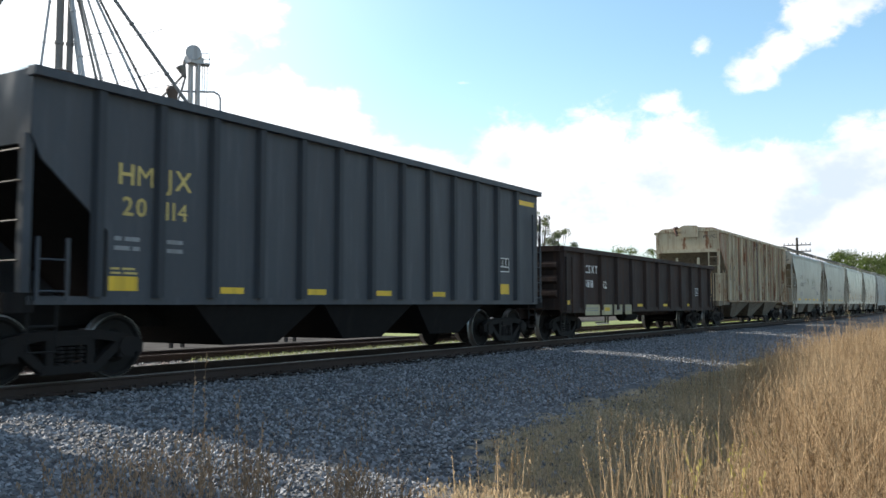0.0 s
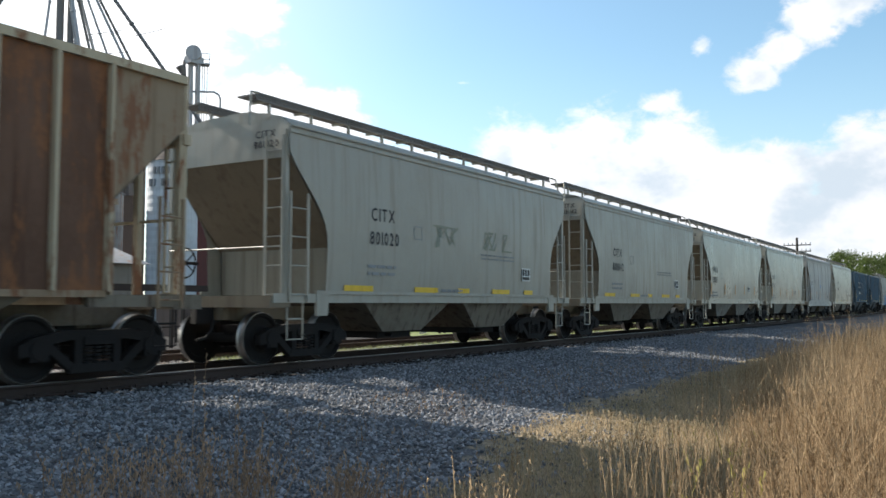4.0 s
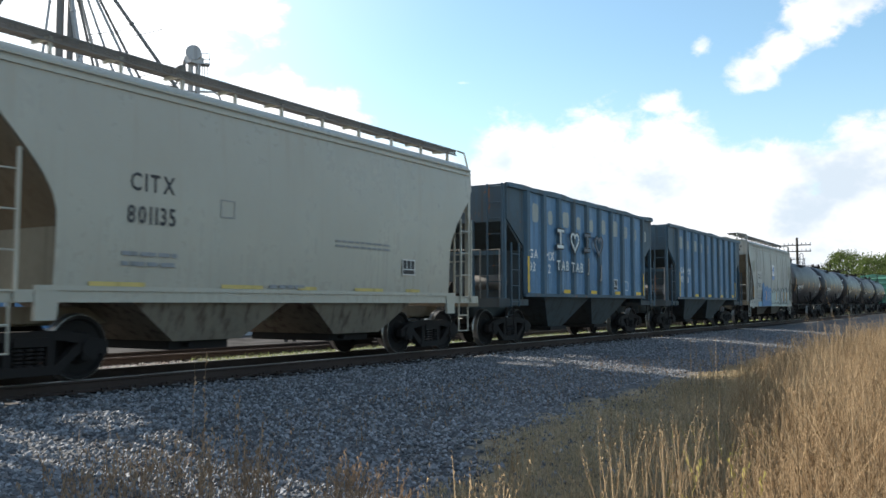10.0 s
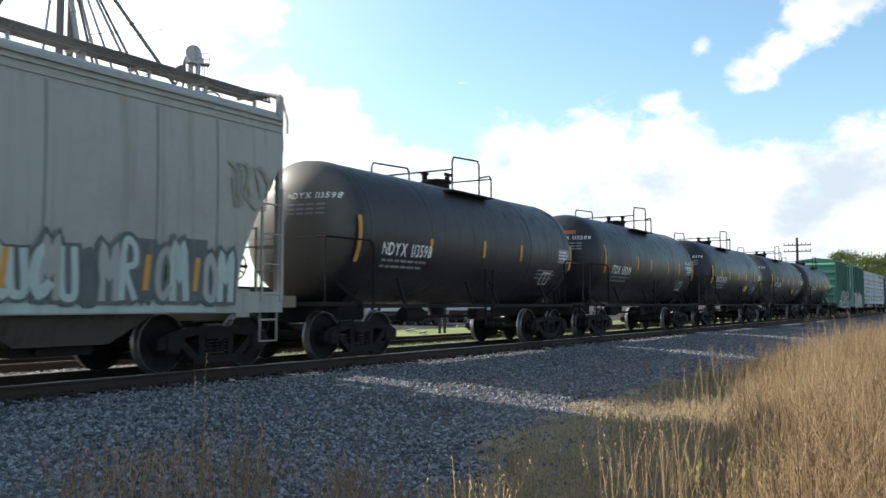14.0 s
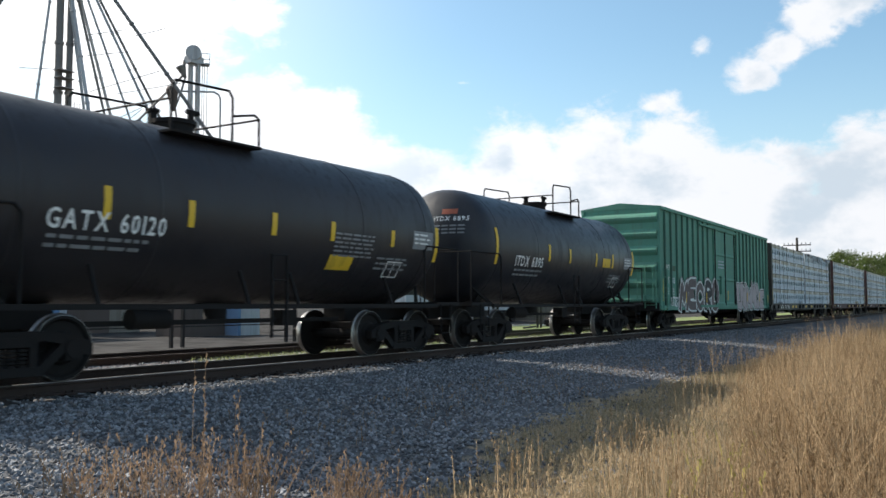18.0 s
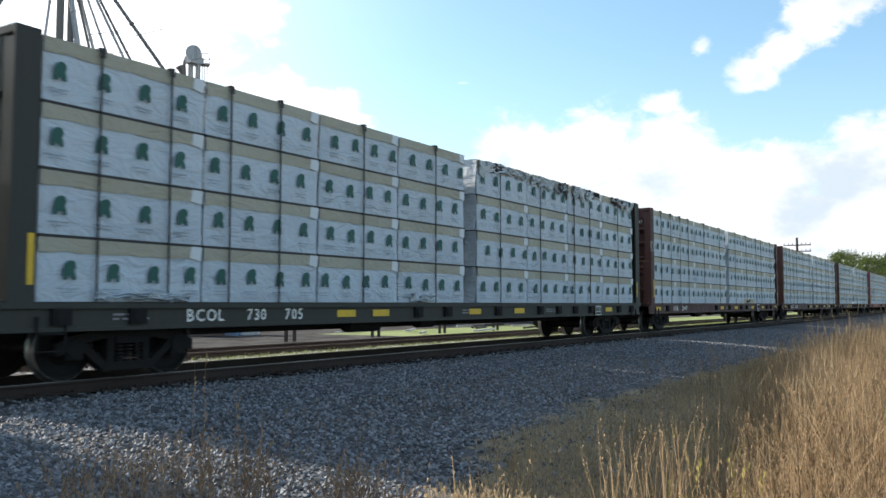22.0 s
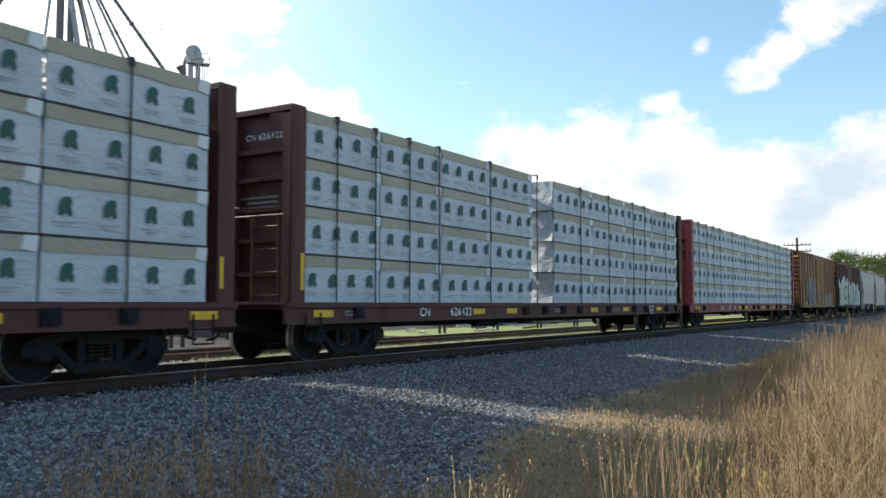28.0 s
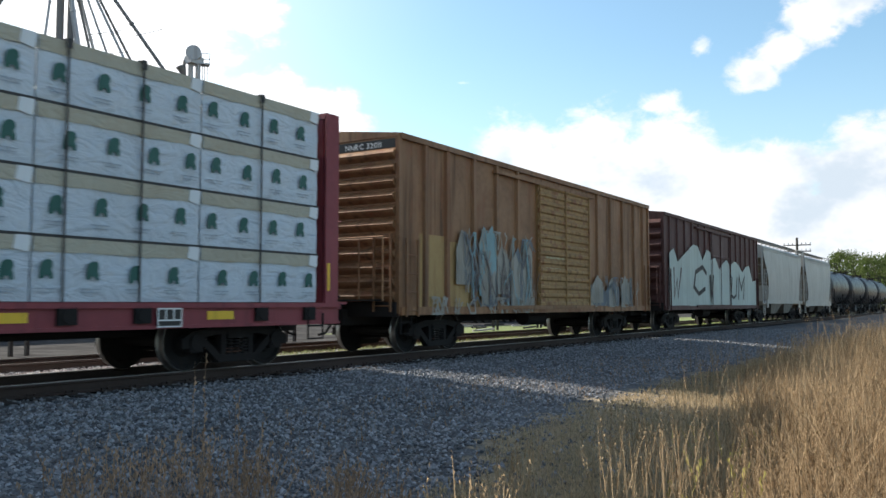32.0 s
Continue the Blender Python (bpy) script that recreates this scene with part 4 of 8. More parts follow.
def bulkhead_flat(s, long, label, body, patches):
    """Centre-beam flat car: two bulkheads, a braced middle wall, deck and deep side rails."""
    c = car_thing("centre_beam_car", label, "flat car", s)
    for a, sg in ((0, 1), (long, -1)):
        b = part("bulkhead", Geo().box(min(a - sg * 0.2, a - sg * 0.02), max(a - sg * 0.2, a - sg * 0.02), -1.36, 1.36, 1.05, 4.5), body, c)
        f = a - sg * 0.2
        for y in (-1.34, 1.34) if body.name.startswith("bright") else (-1.34, 0.05, 1.34):
            part("bulkhead_post", Geo().prism([(f, 4.5), (f - sg * 0.16, 4.4), (f - sg * 0.16, 1.0), (f, 1.0)], "y", y - 0.11, y + 0.11), body, b, smooth=15)
        for z in (1.6, 2.2, 2.75, 3.3, 3.8):
            part("bulkhead_rib", Geo().prism([(f, z - 0.07), (f - sg * 0.11, z - 0.05), (f - sg * 0.11, z + 0.01), (f, z + 0.05)], "y", -1.24, 1.24), body, b, smooth=15)
        part("bulkhead_cap", Geo().box(min(f - sg * 0.16, a), max(f - sg * 0.16, a), -1.46, 1.46, 4.46, 4.56), body, b)
        for y in (-1.46, 1.42):
            part("side_plate", Geo().box(min(a - sg * 0.36, a), max(a - sg * 0.36, a), y, y + 0.04, 1.0, 4.5), body, b)
        for y in (-1.0, 1.0):
            part("corner_gusset", Geo().prism([(y * 1.23, 4.46), (y * 1.23, 4.1), (y * 0.85, 4.46)], "x", f - sg * 0.13, f - sg * 0.1), body, b)
        ladder(c, body, f - sg * 0.22, -1.2, 1.1, 2.6, axis="y", wide=0.6, step=0.4)
        part("cross_grab", Geo().cyl((f - sg * 0.3, -1.4, 2.6), (f - sg * 0.3, 1.4, 2.6), 0.02, n=6), body, c)
        part("end_step", Geo().box(min(f - sg * 0.5, f), max(f - sg * 0.5, f), -1.4, 1.4, 1.05, 1.1), body, c)
        sill_step(c, STEEL, a + (0.05 if sg > 0 else -0.45), z1=0.9)
    part("deck", Geo().box(-0.5, long + 0.5, -1.4, 1.4, 0.96, 1.08), body, c)
    for sg in (-1, 1):
        part("side_rail", Geo().prism([(sg * 1.36, 0.7), (sg * 1.44, 0.7), (sg * 1.44, 0.75), (sg * 1.4, 0.75), (sg * 1.4, 1.0), (sg * 1.46, 1.0), (sg * 1.46, 1.08), (sg * 1.36, 1.08)], "x", -0.45, long + 0.45), body, c, smooth=0)
    for k in range(19):
        x = 0.4 + (long - 0.8) * k / 18
        if 2.2 < x < 8.4 or any(abs(x - q - 0.25) < 0.42 for q in patches):
            continue
        part("winch_pocket", Geo().cyl((x, -1.48, 0.9), (x, -1.4, 0.9), 0.1, n=12).box(x - 0.14, x + 0.14, -1.46, -1.4, 0.78, 1.02), STEEL, c)
    part("centre_sill", Geo().box(-0.5, long + 0.5, -0.3, 0.3, 0.55, 0.97), STEEL, c)
    part("centre_beam", Geo().box(0, long, -0.1, 0.1, 4.3, 4.5).box(0, long, -0.06, 0.06, 1.08, 1.4), body, c)
    for k in range(13):
        x = long * k / 12
        part("beam_post", Geo().box(x - 0.08, x + 0.08, -0.1, 0.1, 1.08, 4.3), body, c)
    part("brake_tank", Geo().cyl((7.0, -0.85, 0.66), (8.0, -0.85, 0.66), 0.16, n=12), STEEL, c)
    part("brake_cylinder", Geo().cyl((9.6, -0.8, 0.66), (10.2, -0.8, 0.66), 0.13, n=12), STEEL, c)
    for x in patches:
        patch(x, x + 0.55, 0.82, 0.95, YELLOW, c, -1.415)
    gear(c, long, 1.75, 1.05)
    return c

# ---- ground, ballast and track ----


def ground_z(x, y):
    """Height of the ground: the ballast shoulder falls away gently towards the field and the yard."""
    if y <= 0:
        pts = ((-2000, -0.9), (-60, -0.9), (-14, -0.66), (-9.5, -0.6), (-8.0, -0.53), (-6.5, -0.45), (-5.1, -0.36), (-3.8, -0.27), (-2.6, -0.22), (-1.2, -0.2), (0, -0.22))
    else:
        pts = ((0, -0.22), (1.3, -0.22), (2.2, -0.3), (3.4, -0.28), (6.4, -0.28), (8, -0.3), (14, -0.3), (60, -0.3), (2000, -0.3))
    for (a, za), (b, zb) in zip(pts, pts[1:]):
        if a <= y <= b:
            return za + (zb - za) * (y - a) / (b - a)
    return -0.9


def soil(name, cols, fine_scale, bump, rough=0.95, dist=0.02, spec=0.25):
    m = bpy.data.materials.new(name)
    m.use_nodes = True
    n = Nodes(m.node_tree)
    pos = n.add("ShaderNodeTexCoord").outputs["Object"]
    big = n.noise(pos, 0.35, 5, 0.6)
    fine = n.noise(pos, fine_scale, 6, 0.7)
    vor = n.add("ShaderNodeTexVoronoi")
    n.put(vor.inputs["Vector"], pos)
    vor.inputs["Scale"].default_value = fine_scale * 0.9
    col = n.mix(n.ramp(big, 0.35, 0.65), (*cols[0], 1), (*cols[1], 1))
    col = n.mix(n.math("MULTIPLY", n.ramp(fine, 0.3, 0.75), 0.8), col, (*cols[2], 1))
    b = n.add("ShaderNodeBsdfPrincipled")
    n.put(b.inputs["Base Color"], col)
    b.inputs["Roughness"].default_value = rough
    b.inputs["Specular IOR Level"].default_value = spec
    bp = n.add("ShaderNodeBump")
    bp.inputs["Strength"].default_value, bp.inputs["Distance"].default_value = bump, dist
    n.put(bp.inputs["Height"], n.math("ADD", vor.outputs[0], n.math("MULTIPLY", fine, 0.6)))
    n.put(b.inputs["Normal"], bp.outputs[0])
    o = n.add("ShaderNodeOutputMaterial")
    n.put(o.inputs[0], b.outputs[0])
    return m


def shoulder(name):
    """Grey crushed stone that gives way to dry straw-littered earth along a ragged border."""
    m = bpy.data.materials.new(name)
    m.use_nodes = True
    n = Nodes(m.node_tree)
    pos = n.add("ShaderNodeTexCoord").outputs["Object"]
    ax = n.add("ShaderNodeSeparateXYZ")
    n.put(ax.inputs[0], pos)
    x, y = ax.outputs[0], ax.outputs[1]
    big = n.noise(pos, 0.35, 5, 0.6)
    mid = n.noise(pos, 1.6, 5, 0.65)
    fine = n.noise(pos, 22, 6, 0.7)
    straw = n.noise(n.scaled(pos, (1.0, 3.0, 1.0)), 16, 5, 0.7, 1.2)
    stone = n.mix(n.ramp(big, 0.35, 0.65), (0.092, 0.097, 0.105, 1), (0.12, 0.122, 0.127, 1))
    stone = n.mix(n.math("MULTIPLY", n.ramp(fine, 0.3, 0.75), 0.8), stone, (0.045, 0.045, 0.048, 1))
    earth = n.mix(n.ramp(mid, 0.35, 0.68), (0.17, 0.148, 0.104, 1), (0.3, 0.23, 0.145, 1))
    earth = n.mix(n.math("MULTIPLY", n.ramp(straw, 0.48, 0.7), 0.75), earth, (0.36, 0.28, 0.18, 1))
    earth = n.mix(n.math("MULTIPLY", n.ramp(fine, 0.5, 0.75), 0.6), earth, (0.055, 0.05, 0.036, 1))
    line = n.math("ADD", -6.35, n.math("MULTIPLY", n.math("DIVIDE", n.math("SUBTRACT", 12.0, x), 4.0, clamp=True), -0.4))
    line = n.math("ADD", line, n.math("MULTIPLY", n.math("MAXIMUM", n.math("SUBTRACT", 8.5, x), 0.0), -0.35))
    rag = n.math("ADD", n.math("MULTIPLY", n.math("SUBTRACT", mid, 0.5), 2.6), n.math("MULTIPLY", n.math("SUBTRACT", fine, 0.5), 1.0))
    inside = n.ramp(n.math("ADD", n.math("SUBTRACT", line, y), rag), -0.25, 0.45)
    vor = n.add("ShaderNodeTexVoronoi")
    n.put(vor.inputs["Vector"], pos)
    vor.inputs["Scale"].default_value = 20
    b = n.add("ShaderNodeBsdfPrincipled")
    n.put(b.inputs["Base Color"], n.mix(inside, stone, earth))
    b.inputs["Roughness"].default_value = 0.95
    b.inputs["Specular IOR Level"].default_value = 0.25
    bp = n.add("ShaderNodeBump")
    bp.inputs["Strength"].default_value, bp.inputs["Distance"].default_value = 0.9, 0.028
    n.put(bp.inputs["Height"], n.math("ADD", vor.outputs[0], n.math("MULTIPLY", fine, 0.6)))
    n.put(b.inputs["Normal"], bp.outputs[0])
    o = n.add("ShaderNodeOutputMaterial")
    n.put(o.inputs[0], b.outputs[0])
    return m


BALLAST = shoulder("crushed ballast and dry earth")
YARD = soil("grey yard gravel", ((0.042, 0.04, 0.039), (0.022, 0.021, 0.021), (0.1, 0.096, 0.092)), 0.9, 1.0, spec=0.02, dist=0.05)
GREEN = soil("mown verge grass", ((0.15, 0.19, 0.06), (0.22, 0.25, 0.1), (0.09, 0.12, 0.04)), 12, 0.9)


def make_ground():
    ys = [-2000, -400, -60, -20, -14, -11, -9.5] + [-9.2 + 0.25 * k for k in range(17)] + [-5.1, -4.4, -3.8, -3.2, -2.6, -1.9, -1.2, 0, 1.3, 2.2, 3.4, 6.4, 8, 14, 24, 60, 400, 2000]
    xs = [-1500, -200, -40, -12] + [-6 + 0.5 * k for k in range(75)] + [33 + 1.5 * k for k in range(45)] + [110, 140, 200, 400, 1000, 3000]
    noise.seed_set(3)
    rows = [[(x, y, ground_z(x, y) + (0.03 * noise.noise((x * 0.5, y * 0.5, 0)) if -9 < y < -2 and -6 < x < 90 else 0)) for x in xs] for y in ys]
    ob = new("ground", Geo().grid(rows).mesh("ground", BALLAST, 0, True))
    me = ob.data
    if me.polygons[0].normal.z < 0:
        me.flip_normals()
    for m in (YARD, GREEN):
        me.materials.append(m)
    for p in me.polygons:
        x, y, _ = p.center
        if y > 14 or (y > 6.4 and x < 30):
            p.material_index = 1
        elif 2.0 < y < 3.6 and x > 17 or (x > 30 and 1.9 < y < 14):
            p.material_index = 2
    return tagged(ob, "wide ground with ballast, dry field and gravel yard", "ground", kind="structure")


make_ground()


def rail_geo(y, x0, x1, top):
    web = Geo()
    web.prism([(y - 0.07, top - 0.18), (y + 0.07, top - 0.18), (y + 0.065, top - 0.165), (y + 0.01, top - 0.14), (y + 0.01, top - 0.05), (y + 0.036, top - 0.04), (y + 0.036, top - 0.012),
               (y - 0.036, top - 0.012), (y - 0.036, top - 0.04), (y - 0.01, top - 0.05), (y - 0.01, top - 0.14), (y - 0.065, top - 0.165)], "x", x0, x1)
    head = Geo().prism([(y - 0.036, top - 0.012), (y + 0.036, top - 0.012), (y + 0.03, top), (y - 0.03, top)], "x", x0, x1)
    return web, head


def make_track(name, y, top, x0, x1, label, ties):
    t = thing(name, label, "railway track", kind="structure")
    for dy in (-0.753, 0.753):
        web, head = rail_geo(y + dy, x0, x1, top)
        r = part("rail", web, RAILSIDE, t, smooth=0)
        part("rail_head", head, RAILTOP if top == 0 else RAILSIDE, r, smooth=0)
    me = Geo().box(-0.11, 0.11, -1.3, 1.3, -0.17, 0.0).mesh("tie", TIE, 0)
    plate = Geo().box(-0.09, 0.09, -0.16, 0.16, 0.0, 0.018)
    for sx in (-0.05, 0.05):
        for sy in (-0.1, 0.1):
            plate.box(sx - 0.014, sx + 0.014, sy - 0.014, sy + 0.014, 0.018, 0.055)
    pm = plate.mesh("tie_plate", RAILSIDE, 0)
    rr = random.Random(5)
    for k in range(ties):
        x = x0 * 0 - 3 + 0.52 * k
        ob = part("tie", me, None, t)
        ob.location = (x + rr.uniform(-0.03, 0.03), y + rr.uniform(-0.04, 0.04), top - 0.182)
        ob.rotation_euler = (0, 0, rr.uniform(-0.012, 0.012))
        if k < 90:
            for dy in (-0.753, 0.753):
                p = part("tie_plate", pm, None, ob)
                p.location = (0, dy, 0.0)
    return t


make_track("track_main", 0, 0.0, -80, 700, "main line track, worn steel rails on dark ties", 200)
make_track("track_siding", 4.9, -0.08, -80, 300, "rusty yard siding on old ties in gravel", 90)


def stones(name, count, area, size, mat, label, seed, density=None):
    """Loose crushed stones, one joined heap."""
    r = np.random.RandomState(seed)
    x0, x1, y0, y1 = area
    u = r.rand(count)
    x = x0 + (x1 - x0) * u ** 1.6
    y = y0 + (y1 - y0) * r.rand(count)
    if density is not None:
        keep = density(x, y, r.rand(count))
        x, y = x[keep], y[keep]
    k = len(x)
    z = np.array([ground_z(a, b) for a, b in zip(x, y)])
    base = np.array([(1, 0, 0), (0, 1, 0), (-1, 0, 0), (0, -1, 0), (0, 0, 1), (0, 0, -1)], float)
    s = size * (0.55 + 0.9 * r.rand(k) ** 1.5)
    v = base[None] * s[:, None, None] * (0.65 + 0.7 * r.rand(k, 6, 1)) + 0.28 * s[:, None, None] * (r.rand(k, 6, 3) - 0.5)
    a = r.rand(k) * 6.283
    b = (r.rand(k) - 0.5) * 1.6
    ca, sa, cb, sb = np.cos(a), np.sin(a), np.cos(b), np.sin(b)
    vx, vy, vz = v[..., 0], v[..., 1], v[..., 2]
    vx, vz = vx * cb[:, None] + vz * sb[:, None], -vx * sb[:, None] + vz * cb[:, None]
    vx, vy = vx * ca[:, None] - vy * sa[:, None], vx * sa[:, None] + vy * ca[:, None]
    verts = np.stack([vx + x[:, None], vy + y[:, None], vz * 0.8 + (z + s * 0.25)[:, None]], -1).reshape(-1, 3)
    f = np.array([(0, 1, 4), (1, 2, 4), (2, 3, 4), (3, 0, 4), (1, 0, 5), (2, 1, 5), (3, 2, 5), (0, 3, 5)])
    faces = (f[None] + 6 * np.arange(k)[:, None, None]).reshape(-1, 3)
    me = bpy.data.meshes.new(name)
    me.from_pydata(verts.tolist(), [], faces.tolist())
    me.materials.append(mat)
    return tagged(new(name, me), label, "ballast stones", kind="stuff")


def speckled(name, lo, hi, rough=0.9, tint=None, spec=0.3):
    """Each loose piece takes its own shade."""
    m = bpy.data.materials.new(name)
    m.use_nodes = True
    n = Nodes(m.node_tree)
    rnd = n.add("ShaderNodeNewGeometry").outputs["Random Per Island"]
    pos = n.add("ShaderNodeTexCoord").outputs["Object"]
    col = n.mix(n.math("POWER", rnd, 1.4), (*lo, 1), (*hi, 1))
    if tint:
        col = n.mix(n.math("MULTIPLY", n.ramp(n.math("FRACT", n.math("MULTIPLY", rnd, 17.3)), 0.7, 1.0), 0.6), col, (*tint, 1))
    col = n.mix(n.math("MULTIPLY", n.noise(pos, 40, 3), 0.35), col, tuple(c * 0.5 for c in lo) + (1,))
    b = n.add("ShaderNodeBsdfPrincipled")
    n.put(b.inputs["Base Color"], col)
    b.inputs["Roughness"].default_value = rough
    b.inputs["Specular IOR Level"].default_value = spec
    o = n.add("ShaderNodeOutputMaterial")
    n.put(o.inputs[0], b.outputs[0])
    return m


STONE = speckled("crushed grey stone", (0.072, 0.076, 0.083), (0.33, 0.34, 0.36), 0.8, tint=(0.15, 0.12, 0.1), spec=0.3)
stones("ballast_stones", 105000, (2.4, 46, -8.6, -1.25), 0.026, STONE, "loose grey crushed ballast beside the rails", 11,
       lambda x, y, q: (y > -6.1 - 0.7 * (x < 12) - 0.8 * (x < 7.5)) | (q < 0.12))
stones("crib_stones", 9000, (2.4, 40, -1.2, 2.3), 0.034, STONE, "dark crushed stone between the ties", 12)
YARDSTONE = speckled("pale yard stone", (0.2, 0.165, 0.15), (0.72, 0.68, 0.64), tint=(0.3, 0.18, 0.14))
stones("yard_stones", 24000, (8, 45, 1.3, 4.2), 0.045, YARDSTONE, "pale loose stone between the tracks", 13)


# ---- dry grass ----


def leaf_material(name, lo, hi, rough=0.75, through=0.5):
    m = bpy.data.materials.new(name)
    m.use_nodes = True
    n = Nodes(m.node_tree)
    rnd = n.add("ShaderNodeNewGeometry").outputs["Random Per Island"]
    pos = n.add("ShaderNodeTexCoord").outputs["Object"]
    patchy = n.math("ADD", n.math("MULTIPLY", rnd, 0.65), n.math("MULTIPLY", n.ramp(n.noise(pos, 0.9, 4, 0.6), 0.35, 0.65), 0.35))
    col = n.mix(patchy, (*lo, 1), (*hi, 1))
    d = n.add("ShaderNodeBsdfDiffuse")
    n.put(d.inputs[0], col)
    t = n.add("ShaderNodeBsdfTranslucent")
    n.put(t.inputs[0], col)
    mx = n.add("ShaderNodeMixShader")
    mx.inputs[0].default_value = through
    n.put(mx.inputs[1], d.outputs[0])
    n.put(mx.inputs[2], t.outputs[0])
    o = n.add("ShaderNodeOutputMaterial")
    n.put(o.inputs[0], mx.outputs[0])
    return m


STRAW = leaf_material("dry straw grass", (0.14, 0.088, 0.046), (0.48, 0.355, 0.22))
DULLSTRAW = leaf_material("weathered brown weeds", (0.14, 0.096, 0.066), (0.42, 0.29, 0.19), through=0.25)
MATWEED = leaf_material("short mixed dull grass", (0.16, 0.145, 0.09), (0.56, 0.43, 0.28))
WEED = leaf_material("yellow-green weeds", (0.2, 0.18, 0.055), (0.42, 0.36, 0.13))
VERGE = leaf_material("pale green verge grass", (0.14, 0.17, 0.06), (0.34, 0.37, 0.18))


def blades(name, count, where, tall, wide, mat, label, seed, lean=0.25, heads=0.3, plume=0.0125):
    """Grass stalks, each a bent three-step ribbon, some with a feathery head."""
    r = random.Random(seed)
    v, f = [], []
    while count > 0:
        count -= 1
        x, y, h = where(r)
        z = ground_z(x, y) - 0.02
        h *= tall * r.uniform(0.6, 1.15)
        a, l, c = r.uniform(0, 6.283), r.gauss(0, lean), r.uniform(0, 6.283)
        w = wide * r.uniform(0.6, 1.3)
        dx, dy = math.cos(a) * l * h, math.sin(a) * l * h
        wx, wy = math.cos(c) * w, math.sin(c) * w
        k = len(v)
        for t, q in ((0, 1), (0.5, 0.8), (0.85, 0.5)):
            px, py, pz = x + dx * t * t, y + dy * t * t, z + h * t
            v += [(px - wx * q, py - wy * q, pz), (px + wx * q, py + wy * q, pz)]
        v.append((x + dx, y + dy, z + h * (1 - 0.3 * l * l)))
        f += [(k, k + 1, k + 3, k + 2), (k + 2, k + 3, k + 5, k + 4), (k + 4, k + 5, k + 6)]
        if r.random() < heads:
            for q in range(9):
                t = 0.7 + 0.035 * q
                px, py, pz = x + dx * t * t, y + dy * t * t, z + h * t
                b = r.uniform(0, 6.283)
                m = plume * r.uniform(0.6, 1.5)
                k = len(v)
                v += [(px, py, pz), (px + math.cos(b) * m, py + math.sin(b) * m, pz + m * 1.4), (px + math.cos(b) * m * 0.3, py + math.sin(b) * m * 0.3, pz + m * 2.2)]
                f.append((k, k + 1, k + 2))
    me = bpy.data.meshes.new(name)
    me.from_pydata(v, [], f)
    me.materials.append(mat)
    return tagged(new(name, me), label, "grass", kind="stuff")


def field_edge(x):
    """How far the tall grass reaches towards the track at x."""
    for (a, ya), (b, yb) in zip(EDGE, EDGE[1:]):
        if a <= x <= b:
            return ya + (yb - ya) * (x - a) / (b - a)
    return EDGE[-1][1]


EDGE = ((0, -11.2), (6, -10.05), (8, -9.65), (12, -8.75), (15, -8.15), (19, -7.5), (23, -7.35), (40, -7.5), (90, -7.7))


def in_field(r):
    """Clumped tall grass: thick where the patches lie, thin between them."""
    while True:
        x = 5.4 + 34 * r.random() ** 1.6
        top = field_edge(x) + r.gauss(0, 0.16)
        y = top - (1.5 + 0.16 * x) * r.random() ** 1.2
        clump = 0.5 + 0.5 * noise.noise((x * 1.1, y * 1.1, 0)) + 0.45 * noise.noise((x * 2.9, y * 2.9, 3))
        if r.random() < 0.25 + 1.1 * clump:
            break
    deep = min(1.0, 0.5 + 0.5 * (top - y)) * min(1.0, 0.62 + 0.022 * x) * (0.72 + 0.5 * clump)
    return x, y, deep * r.uniform(0.45, 1.0) * (1.25 if r.random() < 0.05 else 1.0)


def in_far_field(r):
    x = 25 + 75 * r.random()
    y = field_edge(x) - 0.4 - 12 * r.random()
    return x, y, 0.78 + 0.3 * noise.noise((x * 0.4, y * 0.4, 8)) + 0.15 * noise.noise((x, y, 2))


def mat_edge(x):
    """Where the short grass gives way to bare stone."""
    return -6.45 - 0.4 * max(0.0, min(1.0, (12 - x) / 4)) - 0.35 * max(0.0, 8.5 - x) + 0.35 * noise.noise((x * 0.9, 3, 1))


def in_thin(r):
    x = 5.6 + 20 * r.random() ** 1.5
    low, high = field_edge(x) - 0.3, mat_edge(x)
    u = r.random() ** 0.8
    y = high + (low - high) * u
    return x, y, (0.35 + 0.75 * u) * (1 + 0.5 * noise.noise((x * 1.3, y * 1.3, 5)))


blades("dry_grass", 21000, in_field, 1.25, 0.0046, STRAW, "tall dry golden grass beside the ballast", 21, 0.36, 0.35, 0.012)
blades("far_dry_grass", 9000, in_far_field, 1.0, 0.012, STRAW, "dry golden grass field running along the line", 26, 0.16, 0.2)
blades("low_grass", 27000, in_thin, 0.22, 0.0034, MATWEED, "short dull weeds at the ballast's edge", 22, 0.6, 0.15)
blades("yellow_weeds", 14, lambda r: (7.6 + abs(r.gauss(0, 1.2)), -9.4 + r.gauss(0, 0.3), 0.8), 0.6, 0.007, WEED, "yellow-green weeds in the dry grass", 27, 0.3, 0.8)
blades("verge_weeds", 14000, lambda r: (13.5 + 64 * r.random() ** 1.05, 2.2 + abs(r.gauss(0, 1.1)), 1.0), 0.15, 0.01, VERGE, "low green weeds between the tracks", 23, 0.6, 0.0)


def at_spots(spots):
    def where(r):
        x, y, s, h = r.choice(spots)
        return x + r.gauss(0, s), y + r.gauss(0, s), h
    return where


